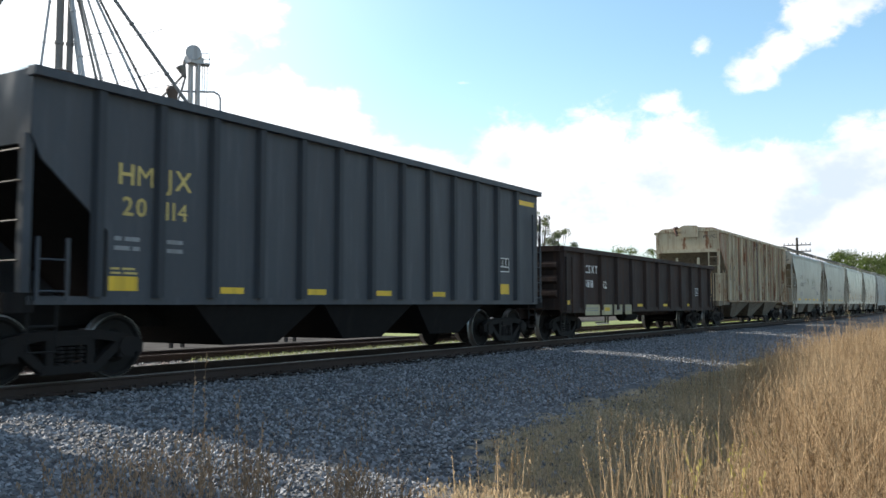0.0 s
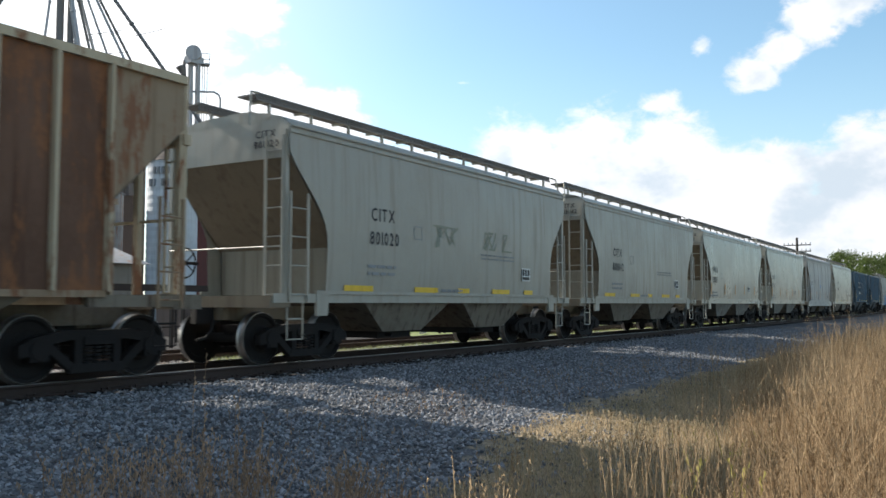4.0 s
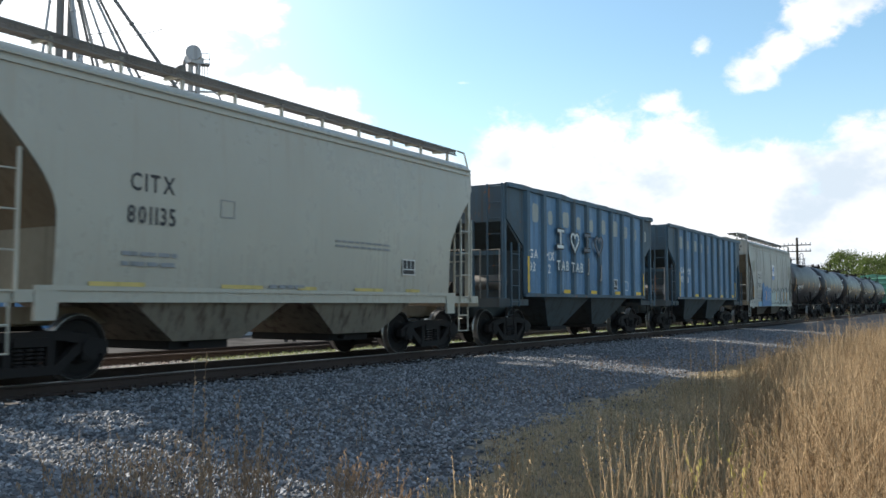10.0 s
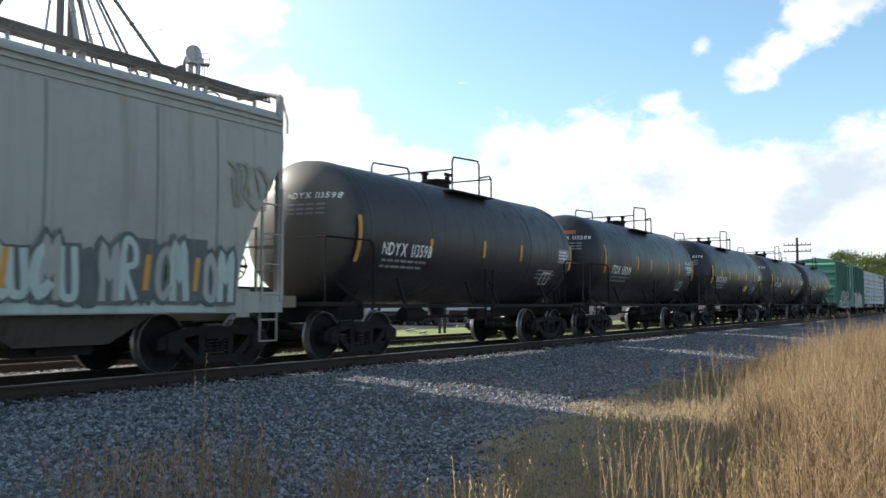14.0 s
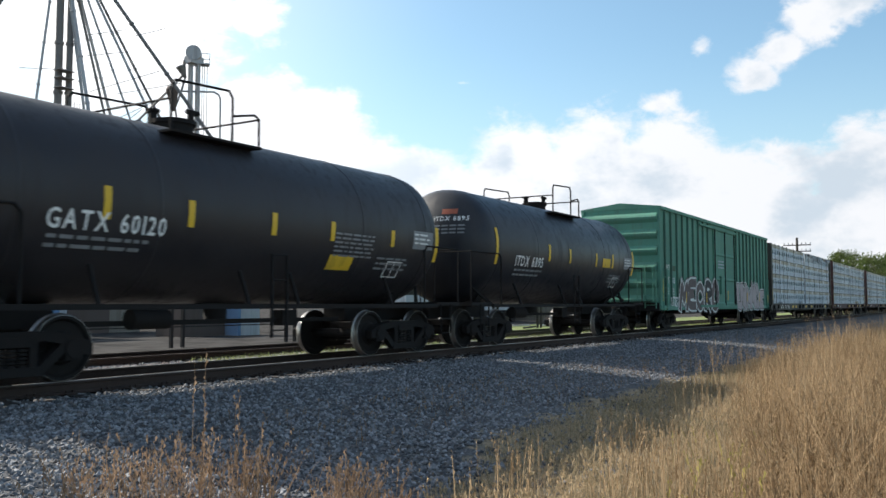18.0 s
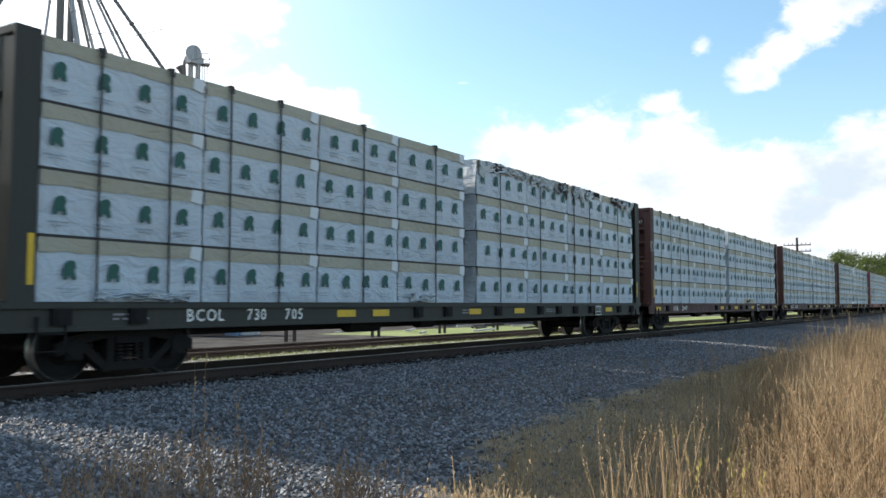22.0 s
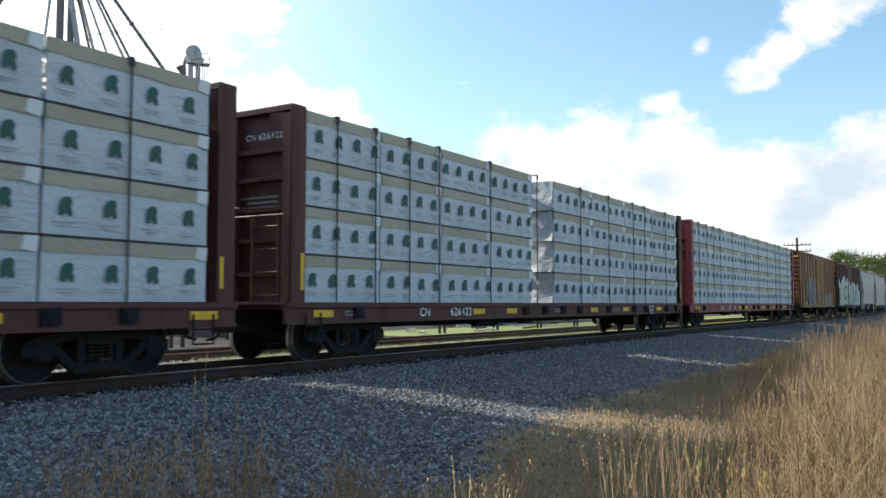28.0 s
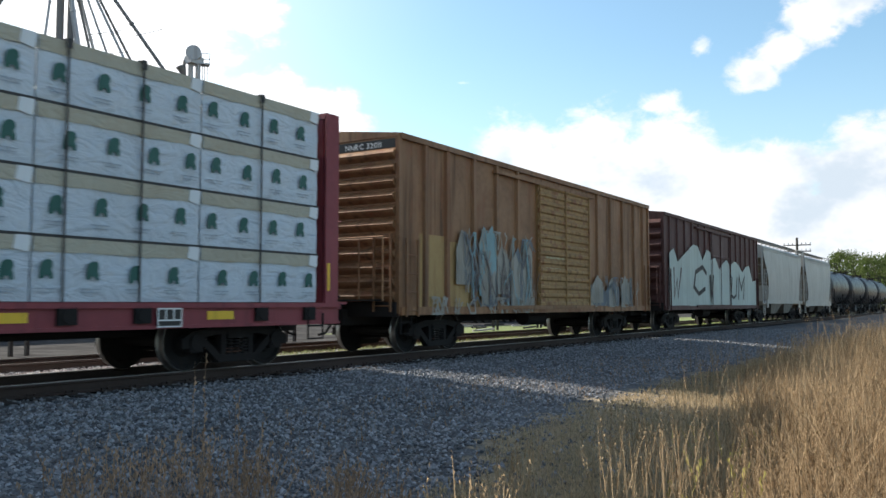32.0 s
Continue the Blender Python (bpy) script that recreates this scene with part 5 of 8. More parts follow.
blades("weed_stalks", 13, at_spots([(3.72, -7.02, 0.02, 1.12), (3.9, -7.2, 0.025, 1.2), (3.9, -7.2, 0.04, 0.9), (4.1, -7.35, 0.03, 0.88), (4.2, -7.5, 0.03, 0.8)]), 1.0, 0.0035, DULLSTRAW, "dry weed stalks in the gravel", 24, 0.05, 1.0, 0.016)
blades("bushy_weeds", 420, at_spots([(3.4, -6.75, 0.12, 0.6), (3.6, -6.95, 0.12, 0.72), (3.8, -7.1, 0.14, 0.72), (4.0, -7.3, 0.14, 0.72), (4.15, -7.45, 0.1, 0.66), (4.45, -7.95, 0.08, 0.62), (4.5, -8.05, 0.1, 0.56), (4.75, -8.2, 0.06, 0.42)]), 0.9, 0.0032, DULLSTRAW, "low bushy dry weeds in the gravel", 29, 0.4, 0.8, 0.014)
blades("near_grass", 210, at_spots([(3.45, -9.5, 0.09, 0.9), (3.6, -9.55, 0.09, 0.8), (5.3, -9.62, 0.12, 0.88), (5.6, -9.6, 0.16, 0.86), (6.1, -9.66, 0.2, 0.8), (6.8, -9.55, 0.3, 0.8), (7.8, -9.5, 0.35, 0.82)]), 1.0, 0.0034, STRAW, "dry straw stalks with feathery heads", 31, 0.22, 0.8, 0.009)
blades("drooping_weeds", 10, at_spots([(6.3, -9.9, 0.3, 0.6), (4.8, -10.0, 0.2, 0.55)]), 1.0, 0.005, WEED, "yellow-green drooping seed heads in the grass", 32, 0.3, 1.0, 0.02)
blades("gravel_weeds", 900, lambda r: (5 + 16 * r.random(), -6.2 + 2.2 * r.random(), 0.5), 0.3, 0.003, DULLSTRAW, "sparse dry tufts in the gravel", 25, 0.5, 0.2)
blades("edge_stalks", 190, at_spots([(6.45, -8.2, 0.12, 0.5), (7.3, -8.95, 0.2, 0.62), (7.8, -9.1, 0.2, 0.62), (12.5, -8.3, 0.4, 0.72), (15.5, -7.6, 0.4, 0.8), (18.5, -7.0, 0.4, 0.85)]), 1.0, 0.004, STRAW, "taller dry stalks at the grass edge", 28, 0.2, 0.9, 0.011)
blades("open_field_grass", 7000, lambda r: (-14 + 50 * r.random(), -12.9 - 16 * r.random() ** 1.4, 0.7 + 0.4 * r.random()), 0.8, 0.006, STRAW, "open dry field of straw grass", 33, 0.25, 0.3)
blades("trodden_grass", 6000, lambda r: (-12 + 15 * r.random(), -9.0 - 4 * r.random(), 0.8), 0.14, 0.005, MATWEED, "short trodden grass beside the line", 34, 0.7, 0.0)

# ---- lumber bundles on the flat cars ----
WRAP = paint("white lumber wrap", (0.47, 0.54, 0.61), 0.42, (0.33, 0.35, 0.36), 0.3, False, bump=0.4, scale=0.7, crease=0.05)
KRAFT = paint("tan upper band of the wrap", (0.37, 0.355, 0.285), 0.55, (0.3, 0.26, 0.19), 0.5, False, crease=0.03)
BOARDS = paint("pale sawn boards", (0.5, 0.42, 0.27), 0.7, (0.3, 0.22, 0.12), 0.5, False)
MARK = paint("green printed mark", (0.025, 0.1, 0.085), 0.6, amount=0.1)
PALEINK = paint("pale grey print", (0.3, 0.36, 0.42), 0.6, amount=0.1)
STRAP = paint("dark strap", (0.02, 0.022, 0.025), 0.5, amount=0.2)
CLEAR = paint("milky wrap corner", (0.6, 0.64, 0.67), 0.35, amount=0.1)
# Greyer than the wrap, so the crumples' shading lies in the colour.
CRUMPLE = paint("grey-white wrap with crumple shading", (0.44, 0.475, 0.5), 0.5, (0.16, 0.17, 0.18), 0.4, False, crease=0.045)
BUNDLE_H, LOADS = 0.865, []


def mark_mesh():
    """The printed mark: a rounded crown over two feet."""
    g = Geo()
    side = [(-0.035, -0.125), (-0.02, -0.085), (0.012, -0.075), (0.04, -0.09), (0.045, -0.125), (0.1, -0.125), (0.098, -0.05), (0.075, -0.005), (0.098, 0.04), (0.088, 0.1), (0.045, 0.128), (-0.01, 0.122), (-0.055, 0.095), (-0.08, 0.045), (-0.092, -0.03), (-0.09, -0.125)]
    g.prism(side, "y", -0.003, 0.0)
    return g.mesh("printed_mark", MARK, 0)


MARKS = mark_mesh()
LINES = Geo().box(0.0, 0.12, 0, 0.005, 0, 0.016).box(0.14, 0.3, 0, 0.005, 0.0, 0.014).box(0.04, 0.2, 0, 0.005, -0.045, -0.033).box(0.22, 0.27, 0, 0.005, -0.045, -0.033).mesh("printed_line", PALEINK, 0)
SEAMS = {}


def seam_mesh(w):
    """Dark strip under a bundle, standing in for the shaded seam between layers."""
    if w not in SEAMS:
        SEAMS[w] = Geo().box(0.0, w + 0.02, -0.628, 0.6, -0.036, 0.004).mesh("dunnage", STRAP, 0)
    return SEAMS[w]


def end_sheet_mesh(seed):
    """Loose crumpled sheet over a bundle's end that shows in the gap of a load."""
    rows = []
    for k in range(15):
        row = []
        for i in range(19):
            y, z = -0.62 + 1.24 * i / 18, (BUNDLE_H - 0.02) * k / 14
            sag = 0.07 * noise.noise((y * 1.6 + seed * 9, z * 1.8, 1)) + 0.02 * noise.noise((y * 3 + z * 3 + seed * 5, z * 4 - y * 2, 4)) + 0.1 * (1 - z / BUNDLE_H) ** 3
            row.append((-0.05 - sag, y, z))
        rows.append(row)
    return Geo().grid(rows).mesh("end_sheet", CRUMPLE, 60)


ENDS = [end_sheet_mesh(k) for k in range(4)]
BUNDLES = {}


def bundle_meshes(w, seed):
    """Wrapped stack of boards w long: body, tan upper band, corner flap."""
    key = (round(w, 2), seed)
    if key in BUNDLES:
        return BUNDLES[key]
    r = random.Random(seed * 31 + int(w * 100))
    off = r.uniform(0, 90)
    h, d, nx, nz = BUNDLE_H - 0.035, 1.2, 14, 7
    front = []
    for k in range(nz + 1):
        row = []
        for i in range(nx + 1):
            x, z = w * i / nx, h * k / nz
            puff = 0.016 * noise.noise((x * 1.6 + off, z * 2.4, seed)) + 0.008 * noise.noise((x * 5 + off, z * 6, seed))
            row.append((x + 0.012, -d / 2 + puff - (0.012 if 0 < i < nx and 0 < k < nz else 0), z))
        front.append(row)
    g = Geo().grid(front)
    g.box(0.012, w + 0.012, -d / 2 + 0.02, d / 2, 0, h)
    body = g.mesh("wrap", WRAP, 50)
    band = Geo()
    rows = []
    for k in range(3):
        rows.append([(w * i / nx + 0.014, -d / 2 - 0.026 - 0.004 * noise.noise((i * 0.7 + off, 0, 3)), h - 0.19 - 0.03 * noise.noise((i * 0.6 + off, 5, 0)) + (0.198 + 0.03 * noise.noise((i * 0.6 + off, 5, 0))) * k / 2) for i in range(nx + 1)])
    band.grid(rows)
    band.box(0.014, w + 0.01, -d / 2 - 0.02, d / 2, h - 0.004, h + 0.006)
    BUNDLES[key] = (body, band.mesh("bare_edge", KRAFT, 0), Geo().prism([(w - 0.23, h - 0.17), (w - 0.02, h - 0.21), (w + 0.01, h + 0.004), (w - 0.2, h + 0.004)], "y", -d / 2 - 0.038, -d / 2 - 0.032).mesh("corner_flap", CLEAR, 0))
    return BUNDLES[key]


def lumber(s, x, w, level, side, seed, torn=False, loose=False):
    b = thing("lumber_bundle", "lumber bundle with torn flapping white wrap" if torn else "white wrapped bundle of sawn lumber with green printed marks", "lumber bundle", "lumber bundles on the flat cars")
    b["start"] = s + x
    b["side"], b["level"] = side, level
    body, band, flap = bundle_meshes(w, seed)
    part("wrap", body, None, b)
    part("bare_edge", band, None, b, "tan band along the bundle's top")
    if level:
        part("dunnage", seam_mesh(round(w, 2)), None, b, "dark strip for the shaded seam between bundles")
    if loose:
        part("end_sheet", ENDS[level], None, b, "loose crumpled end sheet of the wrap")
    if side < 0:
        part("corner_flap", flap, None, b)
        r = random.Random(seed + level * 7 + int(x * 10))
        n = max(2, round(w / 0.62))
        shift = r.uniform(-0.16, 0.16)
        for k in range(n):
            m = part("printed_mark", MARKS, None, b)
            m.location = (w * (k + 0.5) / n + shift, -0.647, 0.4 + 0.02 * r.uniform(-1, 1))
        for k in range(n):
            m = part("printed_line", LINES, None, b)
            m.location = (w * (k + 0.5) / n + shift - 0.16, -0.65, 0.16)
        if torn:
            if level == 0 and s > 280:
                part("exposed_boards", Geo().box(w * 0.1, w * 0.92, -0.634, -0.6, 0.0, 0.22), BOARDS, b, "bare pale boards where the wrap is torn")
            base = BUNDLE_H - 0.02 if level == 3 else 0.02
            way = 1 if level == 3 else -1
            for q in range(2 if level < 3 else 4):
                rag, off = [], r.uniform(0, 50)
                a, e = sorted((r.uniform(0.0, 1.0), r.uniform(0.0, 1.0)))
                e = min(1.0, max(e, a + 0.3))
                drop = r.uniform(0.25, 0.6) if level == 3 else r.uniform(0.15, 0.3)
                for k in range(7):
                    row = []
                    for i in range(15):
                        u = i / 14
                        fall = drop * (0.35 + 0.65 * abs(noise.noise((u * 3.1 + off, 0, 2))) * 1.6) * k / 6
                        bulge = (0.16 if q else 0.1) * abs(noise.noise((u * 5 + off, k * 0.5, 7))) + 0.07 * abs(noise.noise((u * 11 + off, k * 0.9, 3)))
                        row.append((w * (a + (e - a) * u), -0.63 - bulge, base + 0.05 * noise.noise((u * 6 + off, 1, 1)) * (k < 2) - way * fall))
                    rag.append(row)
                # A near-black first flap stands for dark underside and shaded hollows.
                part("torn_flap", Geo().grid(rag), (STRAP if level or s > 280 else WRAP, CRUMPLE, CRUMPLE, CRUMPLE)[q], b, "loose crumpled sheet of torn wrap")
    LOADS.append(b)


def load(s, long, cuts, seed, torn=()):
    """Bundles on both sides of one car; cuts: bundle ends along the car."""
    for side in (-1, 1):
        for i, (a, e) in enumerate(cuts):
            if side > 0 and i in (3, 4) and cuts[4][0] - cuts[3][1] > 0.2:
                # Unseen far-side bundles are lengthened to hold back sun through the gap.
                if seed != 3:
                    mid = (cuts[3][1] + cuts[4][0]) / 2
                    slot = 0.1 if seed == 0 else 0.02
                    a, e = (a, mid - slot) if i == 3 else (mid + slot, e)
            for level in range(4):
                lumber(s, a, e - a - 0.03, level, side, (seed + i) % 5, (i, level) in torn and side < 0, i == 4 and side < 0 and cuts[4][0] - cuts[3][1] > 0.2)


def straps(car, xs):
    for x in xs:
        part("tie_down_cable", Geo().box(x - 0.014, x + 0.014, -1.452, -1.438, 1.05, 4.52).box(x - 0.014, x + 0.014, -1.45, 0, 4.52, 4.535), STRAP, car)
        part("corner_guard", Geo().box(x - 0.04, x + 0.04, -1.46, -1.34, 4.53, 4.55).box(x - 0.04, x + 0.04, -1.465, -1.45, 4.42, 4.55), STRAP, car)


# ---- the train, front to rear ----
PALE = paint("pale grey hopper paint", (0.32, 0.308, 0.265), 0.36, (0.24, 0.205, 0.155), 0.42, dent=0.04)
CREAM = paint("cream grey hopper paint", (0.365, 0.35, 0.298), 0.26, (0.3, 0.26, 0.2), 0.35, dent=0.03)
GREYL = paint("weathered grey hopper paint", (0.31, 0.31, 0.285), 0.5, (0.2, 0.18, 0.15), 0.55, dent=0.05)
GREYW = paint("white grey hopper paint", (0.375, 0.37, 0.345), 0.48, (0.26, 0.24, 0.21), 0.4, dent=0.05)
UNDER = paint("dusty tan primer", (0.195, 0.16, 0.115), 0.8, (0.1, 0.075, 0.055), 0.5)
TAN = paint("rust-streaked tan paint", (0.27, 0.2, 0.13), 0.6, (0.14, 0.085, 0.05), 0.6, rust=0.35)
TANLIGHT = paint("stained cream frame paint", (0.45, 0.385, 0.27), 0.6, (0.2, 0.13, 0.08), 0.5, rust=0.16)
DARKRUST = paint("dark maroon rust", (0.075, 0.04, 0.032), 0.8, (0.045, 0.026, 0.02), 0.6, rust=0.15)
TANPANEL = paint("cream panel paint with rust runs", (0.41, 0.34, 0.235), 0.6, (0.17, 0.1, 0.06), 0.6, rust=0.28, vary=0.3, dent=0.04)
RUSTPANEL = paint("heavily rusted panel", (0.15, 0.08, 0.05), 0.75, (0.07, 0.035, 0.022), 0.8, rust=0.5, vary=0.3, dent=0.04)
BLUEPANEL = paint("streaked blue side panel", (0.085, 0.2, 0.35), 0.5, (0.07, 0.11, 0.14), 0.75, rust=0.0, vary=0.45, dent=0.06, scale=1.4, scuff=(0.2, 0.3, 0.4))
BLUEUNDER = paint("dull slate-teal underframe paint", (0.043, 0.058, 0.066), 0.65, (0.05, 0.045, 0.04), 0.8)
# Base tone is darker than the side panels.
BLUERIB = paint("darker teal-grey rib paint with grime runs", (0.05, 0.105, 0.155), 0.6, (0.085, 0.08, 0.065), 0.7)
# Pale veil on the x = 0 head mixes dust and sunlit tone.
TANKDUSTY = paint("dust-veiled black tank paint", (0.02, 0.018, 0.021), 0.42, (0.048, 0.042, 0.044), 0.35, dusty=0.36)
BLUE = paint("weathered blue hopper paint", (0.04, 0.08, 0.115), 0.6, (0.07, 0.068, 0.06), 0.7, rust=0.05)
TANKBLACK = paint("black tank paint", (0.015, 0.015, 0.02), 0.36, (0.045, 0.045, 0.046), 0.35)
# Posts take a darker green: their shade is painted into the colour.
GREENRIB = paint("darker green post paint with rib shade", (0.045, 0.135, 0.1), 0.6, (0.04, 0.045, 0.04), 0.6)
BOXGREEN = paint("faded green boxcar paint", (0.1, 0.27, 0.2), 0.68, (0.12, 0.14, 0.12), 0.4, spec=0.25, dent=0.05, scuff=(0.12, 0.24, 0.19))
BROWN = paint("weathered ochre brown boxcar", (0.26, 0.13, 0.058), 0.55, (0.07, 0.04, 0.026), 0.75, rust=0.25, vary=0.5, dent=0.05)
RUSTDOOR = paint("rust-stained ochre door", (0.3, 0.18, 0.07), 0.65, (0.09, 0.05, 0.03), 0.7, rust=0.25)
MAROON = paint("dark maroon paint", (0.072, 0.027, 0.024), 0.6, (0.05, 0.034, 0.03), 0.5)
RED = paint("bright red flat car paint", (0.22, 0.04, 0.05), 0.55, (0.1, 0.04, 0.045), 0.5)
FLATBLACK = paint("greenish black flat car paint", (0.03, 0.032, 0.028), 0.6, amount=0.4)

coal_hopper(-9.75, 14.5, "dark blue-black ribbed steel coal hopper")
car_a = coal_hopper(6.3, 14.5, "dark blue-black ribbed steel coal hopper with yellow lettering")
car_b = gondola(22.3, 16.2)
car_c = ribbed_hopper(40.0, 15.7, "rust-streaked tan ribbed covered hopper", TAN, 17, 1.2, 4.42, BAYTAN, True, (1.3, 2.43, 3.66), 1.3, TANLIGHT, TANLIGHT, (TANPANEL, TANPANEL, RUSTPANEL, TANPANEL, RUSTPANEL, TANPANEL, RUSTPANEL, DARKRUST, TANPANEL, RUSTPANEL, TANPANEL, RUSTPANEL, RUSTPANEL, TANPANEL, RUSTPANEL, RUSTPANEL), 0.55)
car_d = smooth_hopper(58.0, 11.5, "round", PALE, "pale grey smooth-sided covered hopper with black lettering", UNDER, low_wall=False)
car_e = smooth_hopper(71.05, 11.5, "round", PALE, "pale grey smooth-sided covered hopper with black lettering", UNDER, low_wall=False)
car_f = smooth_hopper(84.1, 11.5, "round", CREAM, "cream smooth-sided covered hopper with glossy sides", UNDER)
car_g = smooth_hopper(97.1, 11.6, "round", CREAM, "cream smooth-sided covered hopper with orange strips", UNDER)
car_h = smooth_hopper(110.4, 10.7, "straight", GREYW, "white grey covered hopper with a deep side sill", UNDER, seams=(0.78, 2.5, 4.28, 6.05, 7.82, 9.1))
car_i = smooth_hopper(122.4, 11.6, "round", CREAM, "cream smooth-sided covered hopper with black lettering", UNDER, low_wall=False)
car_j = ribbed_hopper(135.8, 11.2, "weathered blue ribbed hopper with painted scrawls", BLUE, 10, 1.3, 4.1, BLUEUNDER, False, rib=BLUERIB, panels=(BLUEPANEL,), wide=1.5)
car_k = ribbed_hopper(149.0, 11.4, "weathered blue ribbed hopper with pale lettering", BLUE, 10, 1.3, 4.1, BLUEUNDER, False, rib=BLUERIB, panels=(BLUEPANEL,), wide=1.5)
car_l = smooth_hopper(162.4, 11.4, "straight", GREYL, "weathered grey covered hopper with spray-painted lower side", UNDER, seams=(1.65, 3.4, 5.25, 7.0, 8.75, 9.9))
TANKS = [tank_car(m, TANKDUSTY if m in (181.05, 219.65) else TANKBLACK, lab, shift={206.7: -1.0, 219.65: -1.0, 232.25: 0.35}.get(m, 0.0)) for m, lab in ((181.05, "black tank car with white lettering and dusty shell"), (193.6, "black tank car with a warning placard"), (206.7, "black tank car with yellow reflective strips"),
                                                    (219.65, "black tank car with yellow reflective strips"), (232.25, "black tank car with bold white lettering"))]
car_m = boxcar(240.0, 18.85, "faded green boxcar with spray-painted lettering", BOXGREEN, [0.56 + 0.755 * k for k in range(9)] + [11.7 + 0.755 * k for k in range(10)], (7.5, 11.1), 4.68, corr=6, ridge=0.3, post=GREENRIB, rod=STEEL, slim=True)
FLATS = []
for k, (s, col, lab) in enumerate(((260.75, FLATBLACK, "black centre-beam flat car loaded with lumber"), (285.0, MAROON, "maroon centre-beam flat car loaded with lumber"), (309.5, MAROON, "maroon centre-beam flat car loaded with lumber"),
                                   (333.8, MAROON, "dark maroon centre-beam flat car loaded with lumber"), (358.1, RED, "bright red centre-beam flat car loaded with lumber"))):
    FLATS.append(bulkhead_flat(s, 22.25, lab, col, ((6.05, 7.15, 10.9, 13.2, 19.5), (0.3, 9.55, 12.2, 15.8, 18.28, 21.76), (0.3, 9.55, 12.2, 15.8, 18.28, 21.76), (0.3, 6.0, 7.7, 13.2, 16.0, 19.5), (0.3, 7.9, 9.3, 13.2, 16.0, 19.5))[k]))
    cuts = [(0.05, 2.78), (2.8, 5.5), (5.52, 8.02), (8.04, 10.7), (11.3, 14.0), (14.02, 16.6), (16.62, 19.3), (19.32, 22.1)]
    if k == 3:
        cuts = [(0.05 + 2.29 * q, 2.32 + 2.29 * q) for q in range(4)] + [(10.55 + 2.89 * q, 13.42 + 2.89 * q) for q in range(4)]
    if k == 4:
        cuts = [(0.05 + 2.756 * q, 0.05 + 2.756 * (q + 1)) for q in range(8)]
    load(s, 22.25, cuts, k, {0: {(4, 3), (5, 3), (6, 3), (7, 3), (3, 0), (0, 0)}, 1: {(5, 0)}}.get(k, ()))
    straps(FLATS[-1], [0.9, 2.1, 3.3, 4.45, 6.8, 9.4, 12.4, 14.7, 17.0, 18.2, 20.6])
car_n = boxcar(382.6, 15.5, "rusty ochre brown boxcar with spray paint", BROWN, [0.96, 1.84, 3.03, 4.15, 5.28, 10.7, 11.8, 12.9, 14.0, 14.9], (6.4, 9.9), 4.55, RUSTDOOR, corr=11, rails=15)
car_o = boxcar(399.9, 15.9, "dark maroon boxcar covered in white spray paint", MAROON, [0.7 + 1.0 * k for k in range(6)] + [10.2 + 1.0 * k for k in range(6)], (6.5, 9.6), 4.5, corr=8)
car_p = smooth_hopper(417.5, 11.6, "round", GREYW, "grey smooth-sided covered hopper", UNDER)
car_q = smooth_hopper(430.6, 11.6, "straight", GREYW, "pale grey covered hopper", UNDER)
for m in (449.3, 462.0, 474.7, 487.4):
    tank_car(m, TANKBLACK, "grimy black tank car")

# ---- behind the line: grain elevator, yard, trees, pole ----


def far(b, e, r):
    """A place seen at bearing b and height e degrees, r metres off on the level."""
    return (EYE[0] + r * math.cos(radians(b)), EYE[1] + r * math.sin(radians(b)), EYE[2] + r * math.tan(radians(e)))


DARKPIPE = paint("dark weathered pipe", (0.2, 0.19, 0.185), 0.6, metal=0.3, scale=0.4)
PALEPIPE = paint("galvanised spout pipe", (0.42, 0.42, 0.43), 0.5, metal=0.15, scale=0.4)
TIN = paint("dull corrugated tin", (0.2, 0.21, 0.22), 0.55, metal=0.4, scale=0.5, rust=0.15)
TINWHITE = paint("white corrugated bin", (0.5, 0.53, 0.56), 0.5, scale=0.5)
BRICK = paint("dark red brick wall", (0.15, 0.06, 0.055), 0.85, scale=0.5)
ROOFTIN = paint("rust brown cone roof", (0.1, 0.075, 0.065), 0.7, scale=0.5)
BEIGE = paint("beige metal shed wall", (0.2, 0.18, 0.15), 0.7)
TARPBLUE = paint("blue printed trailer wall", (0.12, 0.24, 0.42), 0.5)
OFFWHITE = paint("off-white trailer wall", (0.42, 0.45, 0.48), 0.5)
DARKWOOD = paint("dark creosoted post", (0.03, 0.026, 0.024), 0.85)
RANGE = 85.0


